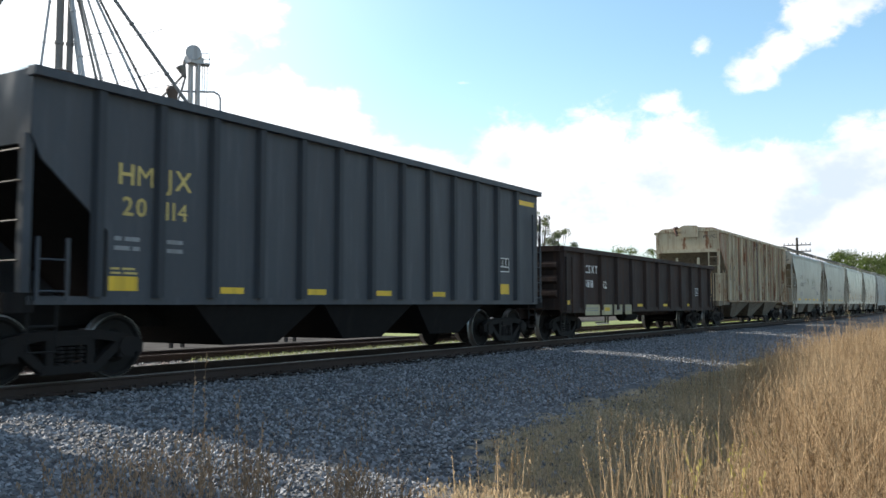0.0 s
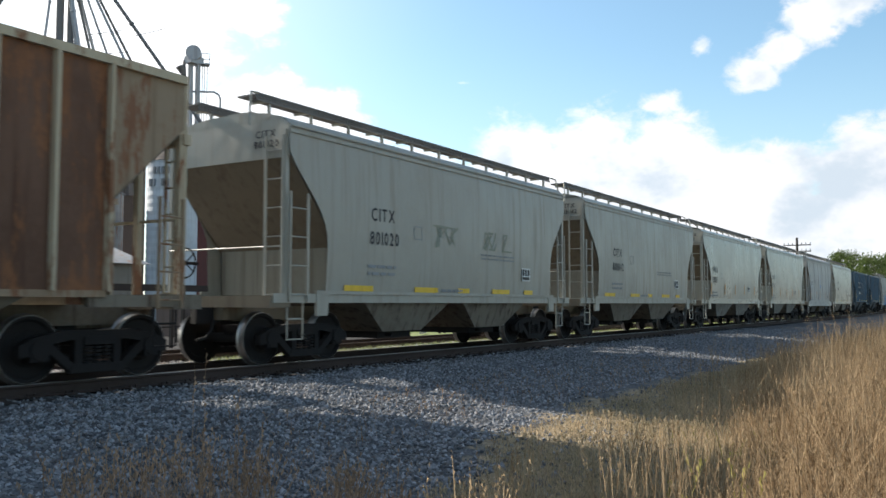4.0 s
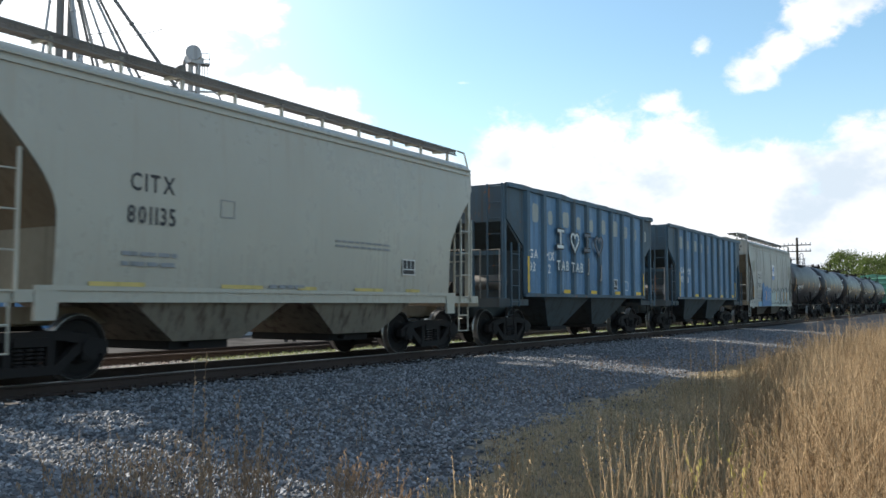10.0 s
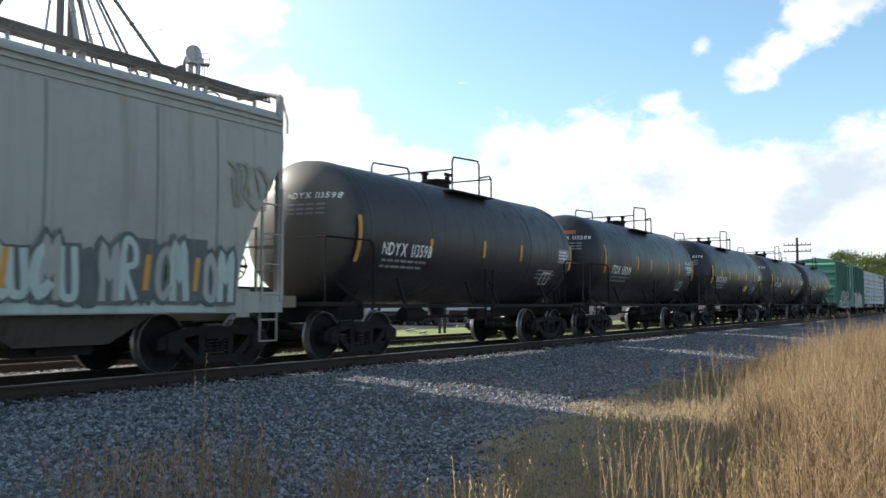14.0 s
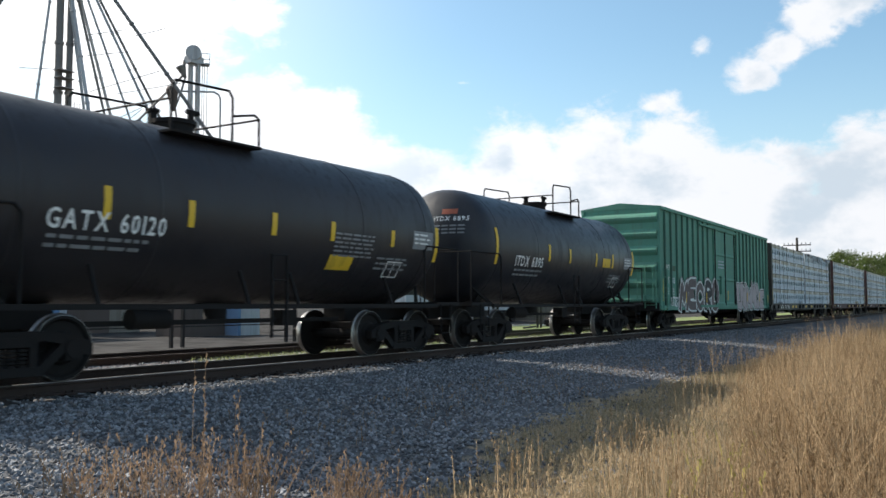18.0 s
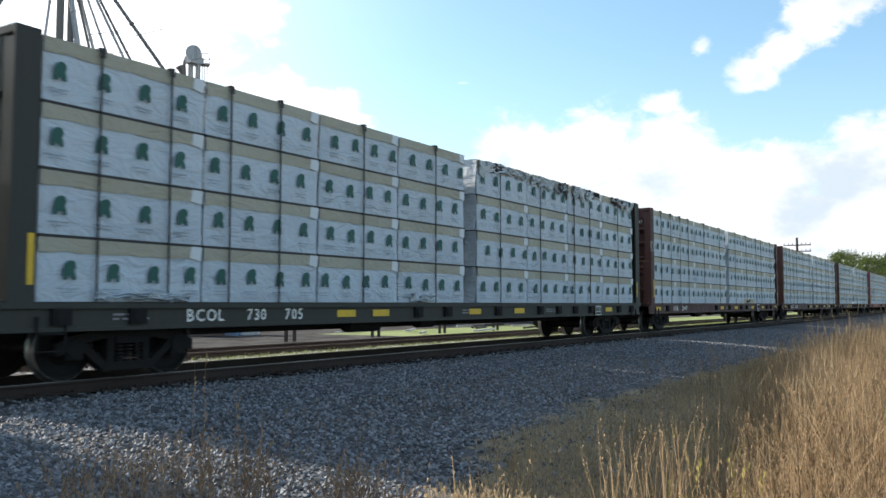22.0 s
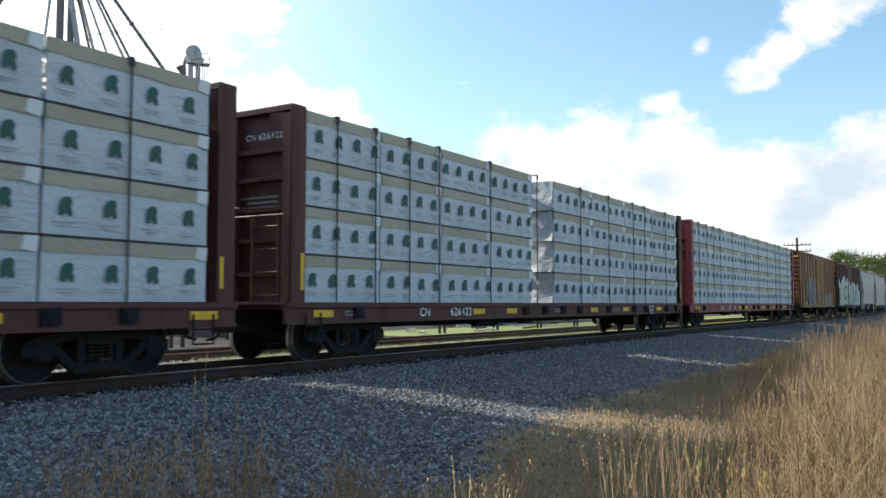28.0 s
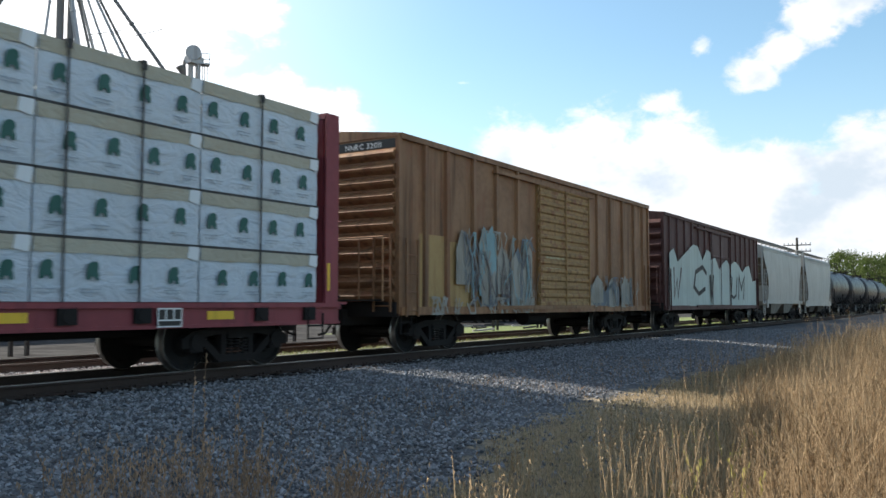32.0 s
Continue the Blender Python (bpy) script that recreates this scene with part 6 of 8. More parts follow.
def elevator():
    e = thing("grain_elevator", "tall grain elevator masts with radiating spout pipes", "grain elevator")
    top = far(56.55, 22.5, RANGE)
    for b, w in ((56.42, 0.34), (55.82, 0.29)):
        x, y, _ = far(b, 0, RANGE)
        m = part("mast", Geo().cyl((x, y, -0.3), (x, y, top[2] - 1), w, n=14), DARKPIPE, e, "dark round mast of a bucket leg")
        for k in range(6):
            z = 11 + 4.6 * k
            part("mast_collar", Geo().cyl((x, y, z), (x, y, z + 0.25), w * 1.25, n=14), DARKPIPE, m)
    x, y, _ = far(56.1, 0, RANGE - 0.6)
    for z in (20.6, 21.5, 22.2):
        part("mast_platform", Geo().box(x - 0.75, x + 0.75, y - 0.5, y + 0.5, z, z + 0.06), DARKPIPE, e)
    for dx in (0.6, 0.9, 1.2, 1.5):
        part("service_cable", Geo().cyl((x + dx, y - 0.3, 4), (x + dx, y - 0.3, 19.5), 0.035, n=5), DARKPIPE, e)
    part("top_house", Geo().box(top[0] - 1.5, top[0] + 1.5, top[1] - 1.5, top[1] + 1.5, top[2] - 1.5, top[2] + 2), TIN, e)
    for b, h, r, thick, mat in ((58.02, 8.06, 82, 0.15, PALEPIPE), (54.46, 8.8, 84, 0.17, PALEPIPE), (53.77, 6.6, 80, 0.2, PALEPIPE), (53.16, 9.4, 86, 0.15, DARKPIPE), (52.77, 9.5, 88, 0.18, PALEPIPE), (51.71, 10.2, 86, 0.13, PALEPIPE),
                                (50.24, 10.3, 85, 0.15, PALEPIPE), (49.76, 10.5, 86, 0.15, DARKPIPE), (43.4, 5.4, 82, 0.2, DARKPIPE), (60.4, 16.5, 84, 0.16, DARKPIPE)):
        end = far(b, h, r)
        s = part("spout_pipe", Geo().cyl(top, end, thick * 0.8, n=8), mat, e)
        a, c = Vector(top), Vector(end)
        for k in range(1, 6):
            p, q = a.lerp(c, k / 6), a.lerp(c, k / 6 + 0.006)
            part("pipe_flange", Geo().cyl(p, q, thick * 1.15, n=8), mat, s)
    # thin guy cables with ties
    for p, q in (((57.6, 12.0), (55.9, 11.6)), ((54.6, 13.0), (50.5, 14.6)), ((53.5, 11.2), (50.6, 12.8)), ((55.0, 16.3), (52.6, 16.9)), ((54.5, 9.4), (51.5, 12.2)), ((58.6, 14.0), (55.6, 14.2)), ((54.9, 15.1), (52.4, 15.6)), ((55.2, 11.0), (53.2, 11.3)), ((53.0, 13.0), (49.0, 14.0)), ((52.0, 16.6), (50.2, 17.2)), ((53.6, 9.9), (51.0, 11.5))):
        part("guy_cable", Geo().cyl(far(*p, 84), far(*q, 84), 0.03, n=4), DARKPIPE, e)
    return e


def leg_tower():
    e = thing("bucket_elevator", "slim bucket elevator leg with round head and railed platform", "grain elevator")
    x, y, z = far(48.38, 15.3, RANGE)
    for b in (48.58, 48.13):
        px, py, _ = far(b, 0, RANGE)
        part("leg_casing", Geo().box(px - 0.17, px + 0.17, py - 0.17, py + 0.17, -0.3, z), PALEPIPE, e)
    part("leg_head", Geo().cyl((x - 0.6, y - 0.55, z + 0.75), (x + 0.5, y + 0.5, z + 0.75), 0.72, n=20).box(x - 0.75, x + 0.75, y - 0.5, y + 0.5, z - 0.2, z + 0.5), PALEPIPE, e)
    a = far(47.95, 15.2, RANGE)
    d = far(47.4, 15.2, RANGE)
    part("head_platform", Geo().beam(a, d, 0.9, 0.12), PALEPIPE, e)
    g = Geo()
    for q in (a, d):
        g.cyl(q, (q[0], q[1], q[2] + 1.1), 0.03, n=5)
    for h in (0.55, 1.1):
        g.cyl((a[0], a[1], a[2] + h), (d[0], d[1], d[2] + h), 0.03, n=5)
    part("platform_railing", g, PALEPIPE, e)
    g = Geo()
    for b in (47.72, 47.85, 47.55):
        p = far(b, 15.2, RANGE)
        g.cyl(p, (p[0], p[1], 12.5 if b < 47.8 else 18), 0.04, n=5)
    part("caged_ladder", g, PALEPIPE, e)
    g = Geo().cyl(far(49.2, 15.0, RANGE), far(48.9, 14.3, RANGE), 0.5, 0.12, n=10).cyl(far(48.95, 15.4, RANGE), far(49.05, 14.9, RANGE), 0.15, n=8)
    part("discharge_spout", g, DARKPIPE, e)
    part("distributor", Geo().cyl(far(49.7, 13.5, RANGE), far(49.6, 12.2, RANGE), 0.62, 0.15, n=12).cyl(far(49.7, 13.7, RANGE), far(49.7, 13.5, RANGE), 0.45, 0.62, n=12), ROOFTIN, e)
    part("link_pipe", Geo().tube([far(49.02, 14.5, RANGE), far(49.7, 13.7, RANGE), far(51.7, 11.5, RANGE)], 0.12, 7).tube([far(48.9, 14.4, RANGE), far(49.1, 13.6, RANGE), far(49.5, 12.4, RANGE), far(49.35, 11.5, RANGE)], 0.1, 7), DARKPIPE, e)
    part("bent_vent_pipe", Geo().tube([far(49.3, 13.46, RANGE), far(47.1, 13.55, RANGE), far(46.8, 13.4, RANGE), far(46.69, 13.1, RANGE), far(46.67, 9.4, RANGE)], 0.1, 7), PALEPIPE, e)
    return e


def bin_tank(b, r, rad, wall, cone, name, label, mat, cap, bands=True):
    x, y, _ = far(b, 0, r)
    e = thing(name, label, "grain bin")
    g, n = Geo(), 36
    rings, z = [], -0.3
    k = 0
    while z < wall:
        rings.append([(x + (rad + (0.03 if k % 2 else 0)) * math.cos(6.283 * i / n), y + (rad + (0.03 if k % 2 else 0)) * math.sin(6.283 * i / n), z) for i in range(n)])
        z += 0.35
        k += 1
    part("bin_wall", g.loft(rings), mat, e, smooth=0)
    part("cone_roof", Geo().cyl((x, y, wall - 0.2), (x, y, cone), rad * 1.05, 0.25, n=n).cyl((x, y, cone - 0.1), (x, y, cone + 0.5), 0.35, n=10), cap, e)
    if bands:
        for k in range(10):
            a = 6.283 * k / 10
            part("roof_rib", Geo().cyl((x + rad * 1.05 * math.cos(a), y + rad * 1.05 * math.sin(a), wall - 0.15), (x + 0.3 * math.cos(a), y + 0.3 * math.sin(a), cone + 0.03), 0.05, n=4), cap, e)
    return e


elevator()
leg_tower()
white_bin = bin_tank(49.55, 80, 2.15, 13.8, 15.6, "grain_bin", "white corrugated grain bin with dark cone roof and faded lettering", TINWHITE, ROOFTIN)
bin_tank(54.5, 82, 2.9, 11.0, 13.4, "grain_bin", "dull grey corrugated grain bin with cone roof", TIN, TIN)
bin_tank(58.3, 82, 2.1, 11.5, 13.3, "grain_bin", "dull grey corrugated grain bin with low cone roof", TIN, TIN)
bin_tank(59.9, 80, 2.4, 11.2, 12.6, "grain_bin", "dull grey corrugated grain bin with low cone roof", TIN, TIN)
g = Geo()
for row, (h0, h1) in enumerate(((12.4, 13.0), (11.3, 11.95))):
    for k in range(11):
        a = radians(49.55 + 180 - 55 + 11 * k)
        x, y, _ = far(49.55, 0, 80)
        px, py = x + 2.2 * math.cos(a), y + 2.2 * math.sin(a)
        if (k * 7 + row) % 5:
            g.box(px - 0.12, px + 0.12, py - 0.12, py + 0.12, h0, h1)
part("faded_lettering", g, GREYINK, white_bin, smooth=0)


def tower_house(b0, b1, top, r, mat, name, label, cat):
    """A tall flat-roofed block between two bearings."""
    x0, y0, _ = far(b0, 0, r)
    x1, y1, _ = far(b1, 0, r)
    e = thing(name, label, cat)
    z = far(b0, top, r)[2]
    d = Vector((x1 - x0, y1 - y0, 0))
    back = Vector((-d.y, d.x, 0)).normalized() * d.length
    if back.dot(Vector((x0, y0 - EYE[1], 0))) < 0:
        back = -back
    foot = [(x0, y0), (x1, y1), (x1 + back.x, y1 + back.y), (x0 + back.x, y0 + back.y)]
    part("wall", Geo().prism(foot, "z", -0.3, z), mat, e)
    part("roof_edge", Geo().prism([(p + (p - (x0 + x1 + back.x) / 2) * 0.03, q + (q - (y0 + y1 + back.y) / 2) * 0.03) for p, q in foot], "z", z, z + 0.25), ROOFTIN, e)
    for k in range(3):
        t = (k + 0.5) / 3
        px, py = x0 + d.x * t, y0 + d.y * t
        part("window", Geo().box(px - 0.3, px + 0.3, py - 0.3, py + 0.3, z - 4.2, z - 3.0), DARKPIPE, e)
    return e


tower_house(48.05, 46.68, 9.45, 86, BRICK, "elevator_house", "dark red brick elevator house", "building")
tower_house(53.07, 51.2, 9.45, 88, ROOFTIN, "elevator_house", "rusty brown elevator house", "building")
tower_house(60.6, 58.88, 9.5, 86, BRICK, "elevator_house", "dark red brick elevator house", "building")
for b, h, rad, foot in ((51.7, 11.5, 0.62, 9.6), (49.5, 11.7, 0.6, 10.1)):
    cx = far(b, h, 84)
    low = far(b, foot, 84)[2]
    h_ = thing("roof_distributor", "spout distributor on braced legs above the bins", "grain elevator")
    part("hood", Geo().cyl((cx[0], cx[1], cx[2] - 0.75), cx, rad * 1.5, 0.25, n=14).cyl((cx[0], cx[1], cx[2] - 0.95), (cx[0], cx[1], cx[2] - 0.75), rad * 1.4, rad * 1.5, n=14), TIN, h_)
    part("turn_drum", Geo().cyl((cx[0], cx[1], cx[2] - 1.6), (cx[0], cx[1], cx[2] - 0.95), rad, n=12), ROOFTIN, h_)
    for k in range(9):
        a = 0.698 * k
        part("brace_leg", Geo().cyl((cx[0] + rad * math.cos(a), cx[1] + rad * math.sin(a), cx[2] - 1.1), (cx[0] + 2.0 * math.cos(a), cx[1] + 2.0 * math.sin(a), low - 0.6), 0.085, n=6), PALEPIPE if k % 2 else DARKPIPE, h_)
    for z in (0.4, 0.75):
        n_, zz = 20, cx[2] - 0.95 + (low - cx[2]) * z
        q = rad + (2.0 - rad) * z
        part("ring_brace", Geo().tube([(cx[0] + q * math.cos(6.283 * i / n_), cx[1] + q * math.sin(6.283 * i / n_), zz) for i in range(n_ + 1)], 0.05, 5), DARKPIPE, h_)
    part("stem", Geo().cyl((cx[0], cx[1], 12.5), (cx[0], cx[1], cx[2] - 1.4), 0.12, n=6), PALEPIPE, h_)


def yard():
    # pipe fence along the siding
    f = thing("pipe_rack", "dark steel post and rail rack beside the siding", "fence")
    for k in range(9):
        x = 13 + 5.2 * k
        for dx in (0, 0.45):
            part("post", Geo().box(x + dx - 0.045, x + dx + 0.045, 9.72, 9.82, -0.3, 1.5), DARKWOOD, f)
    part("rail", Geo().box(12.5, 56, 9.68, 9.86, 1.45, 1.65), DARKWOOD, f)
    part("cable", Geo().cyl((12.5, 9.77, 0.35), (56, 9.77, 0.35), 0.02, n=5), DARKWOOD, f)
    s = thing("shed", "low grey-beige shed across the yard", "building")
    part("wall", Geo().box(22.5, 28.0, 23.5, 29, -0.3, 3.0), BEIGE, s)
    part("roof", Geo().prism([(23.1, 3.0), (26.2, 4.0), (29.4, 3.0)], "x", 22.2, 28.3), TIN, s)
    part("door", Geo().box(24.0, 26.2, 23.43, 23.5, -0.3, 2.5), ROOFTIN, s)
    t = thing("box_trailer", "blue and white printed box trailer parked in the yard", "trailer", "trailers in the yard")
    part("box", Geo().box(14.0, 21.6, 20.0, 22.4, -0.05, 2.6), OFFWHITE, t)
    for k in range(6):
        x = 14.3 + 1.2 * k
        part("blue_panel", Geo().prism([(x, 0.1), (x + 0.85, 0.1), (x + 1.0, 0.42), (x + 0.15, 0.42)], "y", 19.985, 20.0), TARPBLUE, t)
        part("blue_panel", Geo().prism([(x + 0.1, 0.6), (x + 0.95, 0.6), (x + 1.1, 1.9), (x + 0.25, 1.9)], "y", 19.985, 20.0), TARPBLUE, t)
    for x in (15.0, 20.4):
        part("wheel", Geo().cyl((x, 20.1, -0.02), (x, 20.4, -0.02), 0.28, n=16), DARKWOOD, t)
    c = thing("crate", "dark brown wooden crate in the yard", "crate")
    part("side_board", Geo().box(24.4, 26.6, 16.2, 16.3, -0.3, 1.2), ROOFTIN, c)
    part("body", Geo().box(24.42, 26.58, 16.3, 18.0, -0.3, 1.18), ROOFTIN, c)
    c = thing("container_box", "white box with a blue edge in the yard", "container")
    part("body", Geo().box(26.9, 28.1, 15.6, 16.8, -0.3, 1.3), OFFWHITE, c)
    part("blue_edge", Geo().box(26.75, 26.9, 15.55, 16.8, -0.3, 1.3), TARPBLUE, c)
    r = random.Random(44)
    for k in range(16):
        x, y = 30 + 26 * r.random(), 9.0 + 5.5 * r.random()
        p = thing("steel_offcut", "pale steel offcut lying on the yard's gravel", "scrap steel", "offcuts on the yard")
        a, l = r.uniform(-0.4, 0.4), r.uniform(0.8, 2.6)
        part("bar", Geo().beam((x, y, -0.22), (x + l * math.cos(a), y + l * math.sin(a), -0.2), 0.1, 0.08), PALEPIPE if k % 3 else DARKWOOD, p)
    for x, w in ((44.5, 4.5), (53.0, 7.0)):
        t = thing("box_trailer", "off-white box trailer parked in the yard", "trailer", "trailers in the yard")
        part("box", Geo().box(x, x + w, 19, 21.4, 0.6, 3.0), OFFWHITE, t)
        part("chassis", Geo().box(x + 0.1, x + w - 0.1, 19.3, 21.1, 0.35, 0.6), DARKWOOD, t)
        for dx in (0.8, 1.9, w - 1.9, w - 0.8):
            for yy in (19.05, 21.15):
                part("wheel", Geo().cyl((x + dx, yy, 0.15), (x + dx, yy + 0.22, 0.15), 0.45, n=16), DARKWOOD, t)
    for k, (x, y, w, h) in enumerate(((55, 24, 9, 3.4), (70, 30, 10, 4.2), (90, 34, 12, 5), (62, 16.5, 3.2, 2.2))):
        b = thing("house", "small pale house with a low roof beyond the yard", "house", "houses beyond the yard")
        part("wall", Geo().box(x, x + w, y, y + 6, -0.3, h - 1), OFFWHITE if k % 2 == 0 else BEIGE, b)
        part("roof", Geo().prism([(y - 0.4, h - 1), (y + 3, h + 0.4), (y + 6.4, h - 1)], "x", x - 0.3, x + w + 0.3), ROOFTIN, b)
        for q in range(2):
            part("window", Geo().box(x + 1 + q * (w - 3), x + 2 + q * (w - 3), y - 0.03, y, 0.6, 1.6), DARKPIPE, b)
        part("door", Geo().box(x + w / 2 - 0.45, x + w / 2 + 0.45, y - 0.03, y, -0.3, 1.7), ROOFTIN, b)


yard()


def pole():
    p = thing("utility_pole", "dark wooden utility pole with two crossarms and insulators", "utility pole")
    x, y, z = far(9.52, 4.08, 118)
    part("mast", Geo().cyl((x, y, -0.4), (x, y, z), 0.19, 0.15, n=10), DARKWOOD, p)
    for h in (0.95, 1.75):
        a = part("crossarm", Geo().box(x - 0.06, x + 0.06, y - 1.65, y + 1.65, z - h - 0.06, z - h + 0.06), DARKWOOD, p)
        for k in (-1.55, -1.05, -0.55, 0.55, 1.05, 1.55):
            part("insulator", Geo().cyl((x, y + k, z - h + 0.06), (x, y + k, z - h + 0.3), 0.06, n=6), PALEPIPE, a)


pole()


# ---- trees ----
LEAVES = leaf_material("summer leaves", (0.05, 0.078, 0.026), (0.145, 0.18, 0.065), through=0.35)
PALELEAVES = leaf_material("pale sparse leaves", (0.09, 0.11, 0.06), (0.22, 0.24, 0.15), through=0.4)
BARK = paint("grey bark", (0.11, 0.09, 0.075), 0.9, streak=False, bump=0.6)


def tree(x, y, height, wide, seed, mat, label, low=0.25, clumps=26, leaf=0.32, per=120, slim=1.0):
    """Tapered trunk, forking limbs and clumps of leaves round their ends."""
    r = random.Random(seed)
    t = thing("tree", label, "tree", "trees beyond the yard", (x, y, -0.4))
    trunk = Geo().cyl((0, 0, 0), (0.1, 0, height * 0.55), 0.026 * height, 0.012 * height, n=8)
    crown = Geo()
    v, f = [], []
    for k in range(clumps):
        a = r.uniform(0, 6.283)
        h = r.uniform(low, 0.97)
        reach = wide * 0.5 * math.sin(math.pi * min(1, max(0.08, (h - low + 0.12) / (1.16 - low)))) ** (0.7 * slim) * r.uniform(0.45, 1.0)
        c = Vector((math.cos(a) * reach, math.sin(a) * reach, height * h))
        root = Vector((0, 0, height * max(0.15, h - 0.25) * 0.75))
        trunk.cyl(root, c, 0.006 * height, 0.002 * height, n=5)
        rad = wide * r.uniform(0.1, 0.2)
        for q in range(per):
            d = Vector((r.gauss(0, 1), r.gauss(0, 1), r.gauss(0, 0.75)))
            d = d.normalized() * rad * r.random() ** 0.45
            p = c + d
            u = Vector((r.gauss(0, 1), r.gauss(0, 1), r.gauss(0, 1))).normalized() * leaf * r.uniform(0.5, 1.1)
            w = u.cross(Vector((r.gauss(0, 1), r.gauss(0, 1), r.gauss(0, 1)))).normalized() * leaf * 0.5
            i = len(v)
            v += [p - u * 0.5, p + w * 0.6, p + u * 0.5, p - w * 0.6]
            f.append((i, i + 1, i + 2, i + 3))
    part("trunk", trunk, BARK, t)
    me = bpy.data.meshes.new("crown")
    me.from_pydata([tuple(p) for p in v], [], f)
    me.materials.append(mat)
    part("crown", me, None, t)
    return t


def tree_at(b, r, top, wide, seed, mat, label, **k):
    x, y, z = far(b, top, r)
    return tree(x, y, z + 0.4, wide, seed, mat, label, **k)


tree_at(25.4, 150, 6.15, 5.6, 1, PALELEAVES, "tall pale-leaved poplar tree", slim=0.5, low=0.1, clumps=60, per=150)
tree_at(24.1, 152, 5.2, 6.0, 2, PALELEAVES, "pale sparse young tree", low=0.12, clumps=44, per=140)
tree_at(26.6, 155, 5.0, 5.4, 3, LEAVES, "green leafy tree beyond the yard", low=0.1, clumps=50, per=140)
for k, (b, e, w) in enumerate(((22.0, 3.6, 6), (20.6, 4.0, 8), (19.5, 3.7, 7), (18.4, 3.55, 7), (17.2, 3.3, 7), (28.5, 3.4, 9), (31, 3.2, 9), (34, 3.3, 10))):
    tree_at(b, 185, e, w, 10 + k, LEAVES, "dark green tree in the far treeline", clumps=20)
for k, (b, e, w, r) in enumerate(((6.9, 3.15, 11, 230), (5.9, 2.75, 13, 225), (5.0, 2.95, 13, 215), (3.9, 2.6, 14, 220), (8.3, 2.2, 10, 260), (2.6, 2.6, 14, 230), (1.2, 2.4, 14, 240))):
    tree_at(b, r, e, w, 30 + k, LEAVES, "rounded green tree beside the far line", low=0.1, clumps=64, leaf=0.5)

# ---- lettering, plates and spray paint ----


def plate(c, x0, x1, z0, z1, y=-1.512, frame=WHITE):
    """Black consolidated stencil with pale lines."""
    p = patch(x0, x1, z0, z1, PLATE, c, y, "data_plate", "black stencil plate with white lines")
    g = Geo()
    w = 0.02
    for k in range(4):
        xx = x0 + (x1 - x0 - w) * k / 3
        g.box(xx, xx + w, y - 0.004, y - 0.001, z0 + (0 if k in (0, 3) else (z1 - z0) * 0.35), z1)
    for zz in (z0, z0 + (z1 - z0) * 0.33, z1 - w):
        g.box(x0, x1, y - 0.004, y - 0.001, zz, zz + w)
    part("plate_lines", g, frame, p, smooth=0)


def frame_box(c, x0, x1, z0, z1, mat, y):
    part("stencil_box", Geo().box(x0, x1, y, y + 0.003, z0, z0 + 0.018).box(x0, x1, y, y + 0.003, z1 - 0.018, z1).box(x0, x0 + 0.018, y, y + 0.003, z0, z1).box(x1 - 0.018, x1, y, y + 0.003, z0, z1), mat, c, smooth=0)


def strip(c, x, z0, z1, mat, y, wide=0.09, lean=0.05):
    part("reflective_strip", Geo().prism([(x, z0), (x + wide, z0), (x + wide + lean, z1), (x + lean, z1)], "y", y, y + 0.003), mat, c, smooth=0)


def stroke(g, pts, w, y, d=0.002):
    """A brushed line w wide through the points, one connected ribbon with blunt ends."""
    n, h = len(pts), w / 2
    loop = math.dist(pts[0], pts[-1]) < 1e-6
    way = []
    for (x0, z0), (x1, z1) in zip(pts, pts[1:]):
        l = math.hypot(x1 - x0, z1 - z0) or 1
        way.append(((x1 - x0) / l, (z1 - z0) / l))
    vs = []
    for i, (x, z) in enumerate(pts):
        a = way[i - 1] if i or loop else way[0]
        b = way[i] if i < n - 1 else (way[0] if loop else way[-1])
        if i == 0 and loop:
            a = way[-1]
        mx, mz = -(a[1] + b[1]), a[0] + b[0]
        l = math.hypot(mx, mz)
        if l < 0.3:
            mx, mz, k = -a[1], a[0], 1.0
        else:
            mx, mz = mx / l, mz / l
            k = min(1.5, 2 / l)
        push = 0.0 if loop else (-h * 0.8 if i == 0 else h * 0.8 if i == n - 1 else 0.0)
        q = way[0] if i == 0 else way[-1]
        x, z = x + q[0] * push, z + q[1] * push
        vs += [(x + mx * h * k, y - 0.00004 * i, z + mz * h * k), (x - mx * h * k, y - 0.00004 * i, z - mz * h * k)]
    g.add(vs, [(2 * i, 2 * i + 1, 2 * i + 3, 2 * i + 2) for i in range(n - 1)])


# chunky sprayed forms, in a unit square
FORMS = ([(0.05, 0), (0.2, 0.95), (0.5, 0.35), (0.8, 0.95), (0.95, 0)], [(0.9, 0.9), (0.15, 0.85), (0.2, 0.5), (0.75, 0.5), (0.2, 0.5), (0.15, 0.1), (0.9, 0.05)], [(0.9, 0.75), (0.6, 0.95), (0.15, 0.75), (0.12, 0.25), (0.5, 0.02), (0.9, 0.2)],
         [(0.15, 0), (0.15, 0.95), (0.75, 0.9), (0.85, 0.6), (0.3, 0.48), (0.9, 0.0)], [(0.5, 0.95), (0.12, 0.6), (0.2, 0.1), (0.7, 0.03), (0.9, 0.5), (0.5, 0.95)], [(0.1, 0.95), (0.3, 0.05), (0.5, 0.6), (0.7, 0.05), (0.92, 0.95)],
         [(0.15, 0.95), (0.15, 0.15), (0.5, 0.0), (0.85, 0.15), (0.85, 0.95)], [(0.1, 0.0), (0.1, 0.95), (0.5, 0.4), (0.9, 0.95), (0.9, 0.0)])


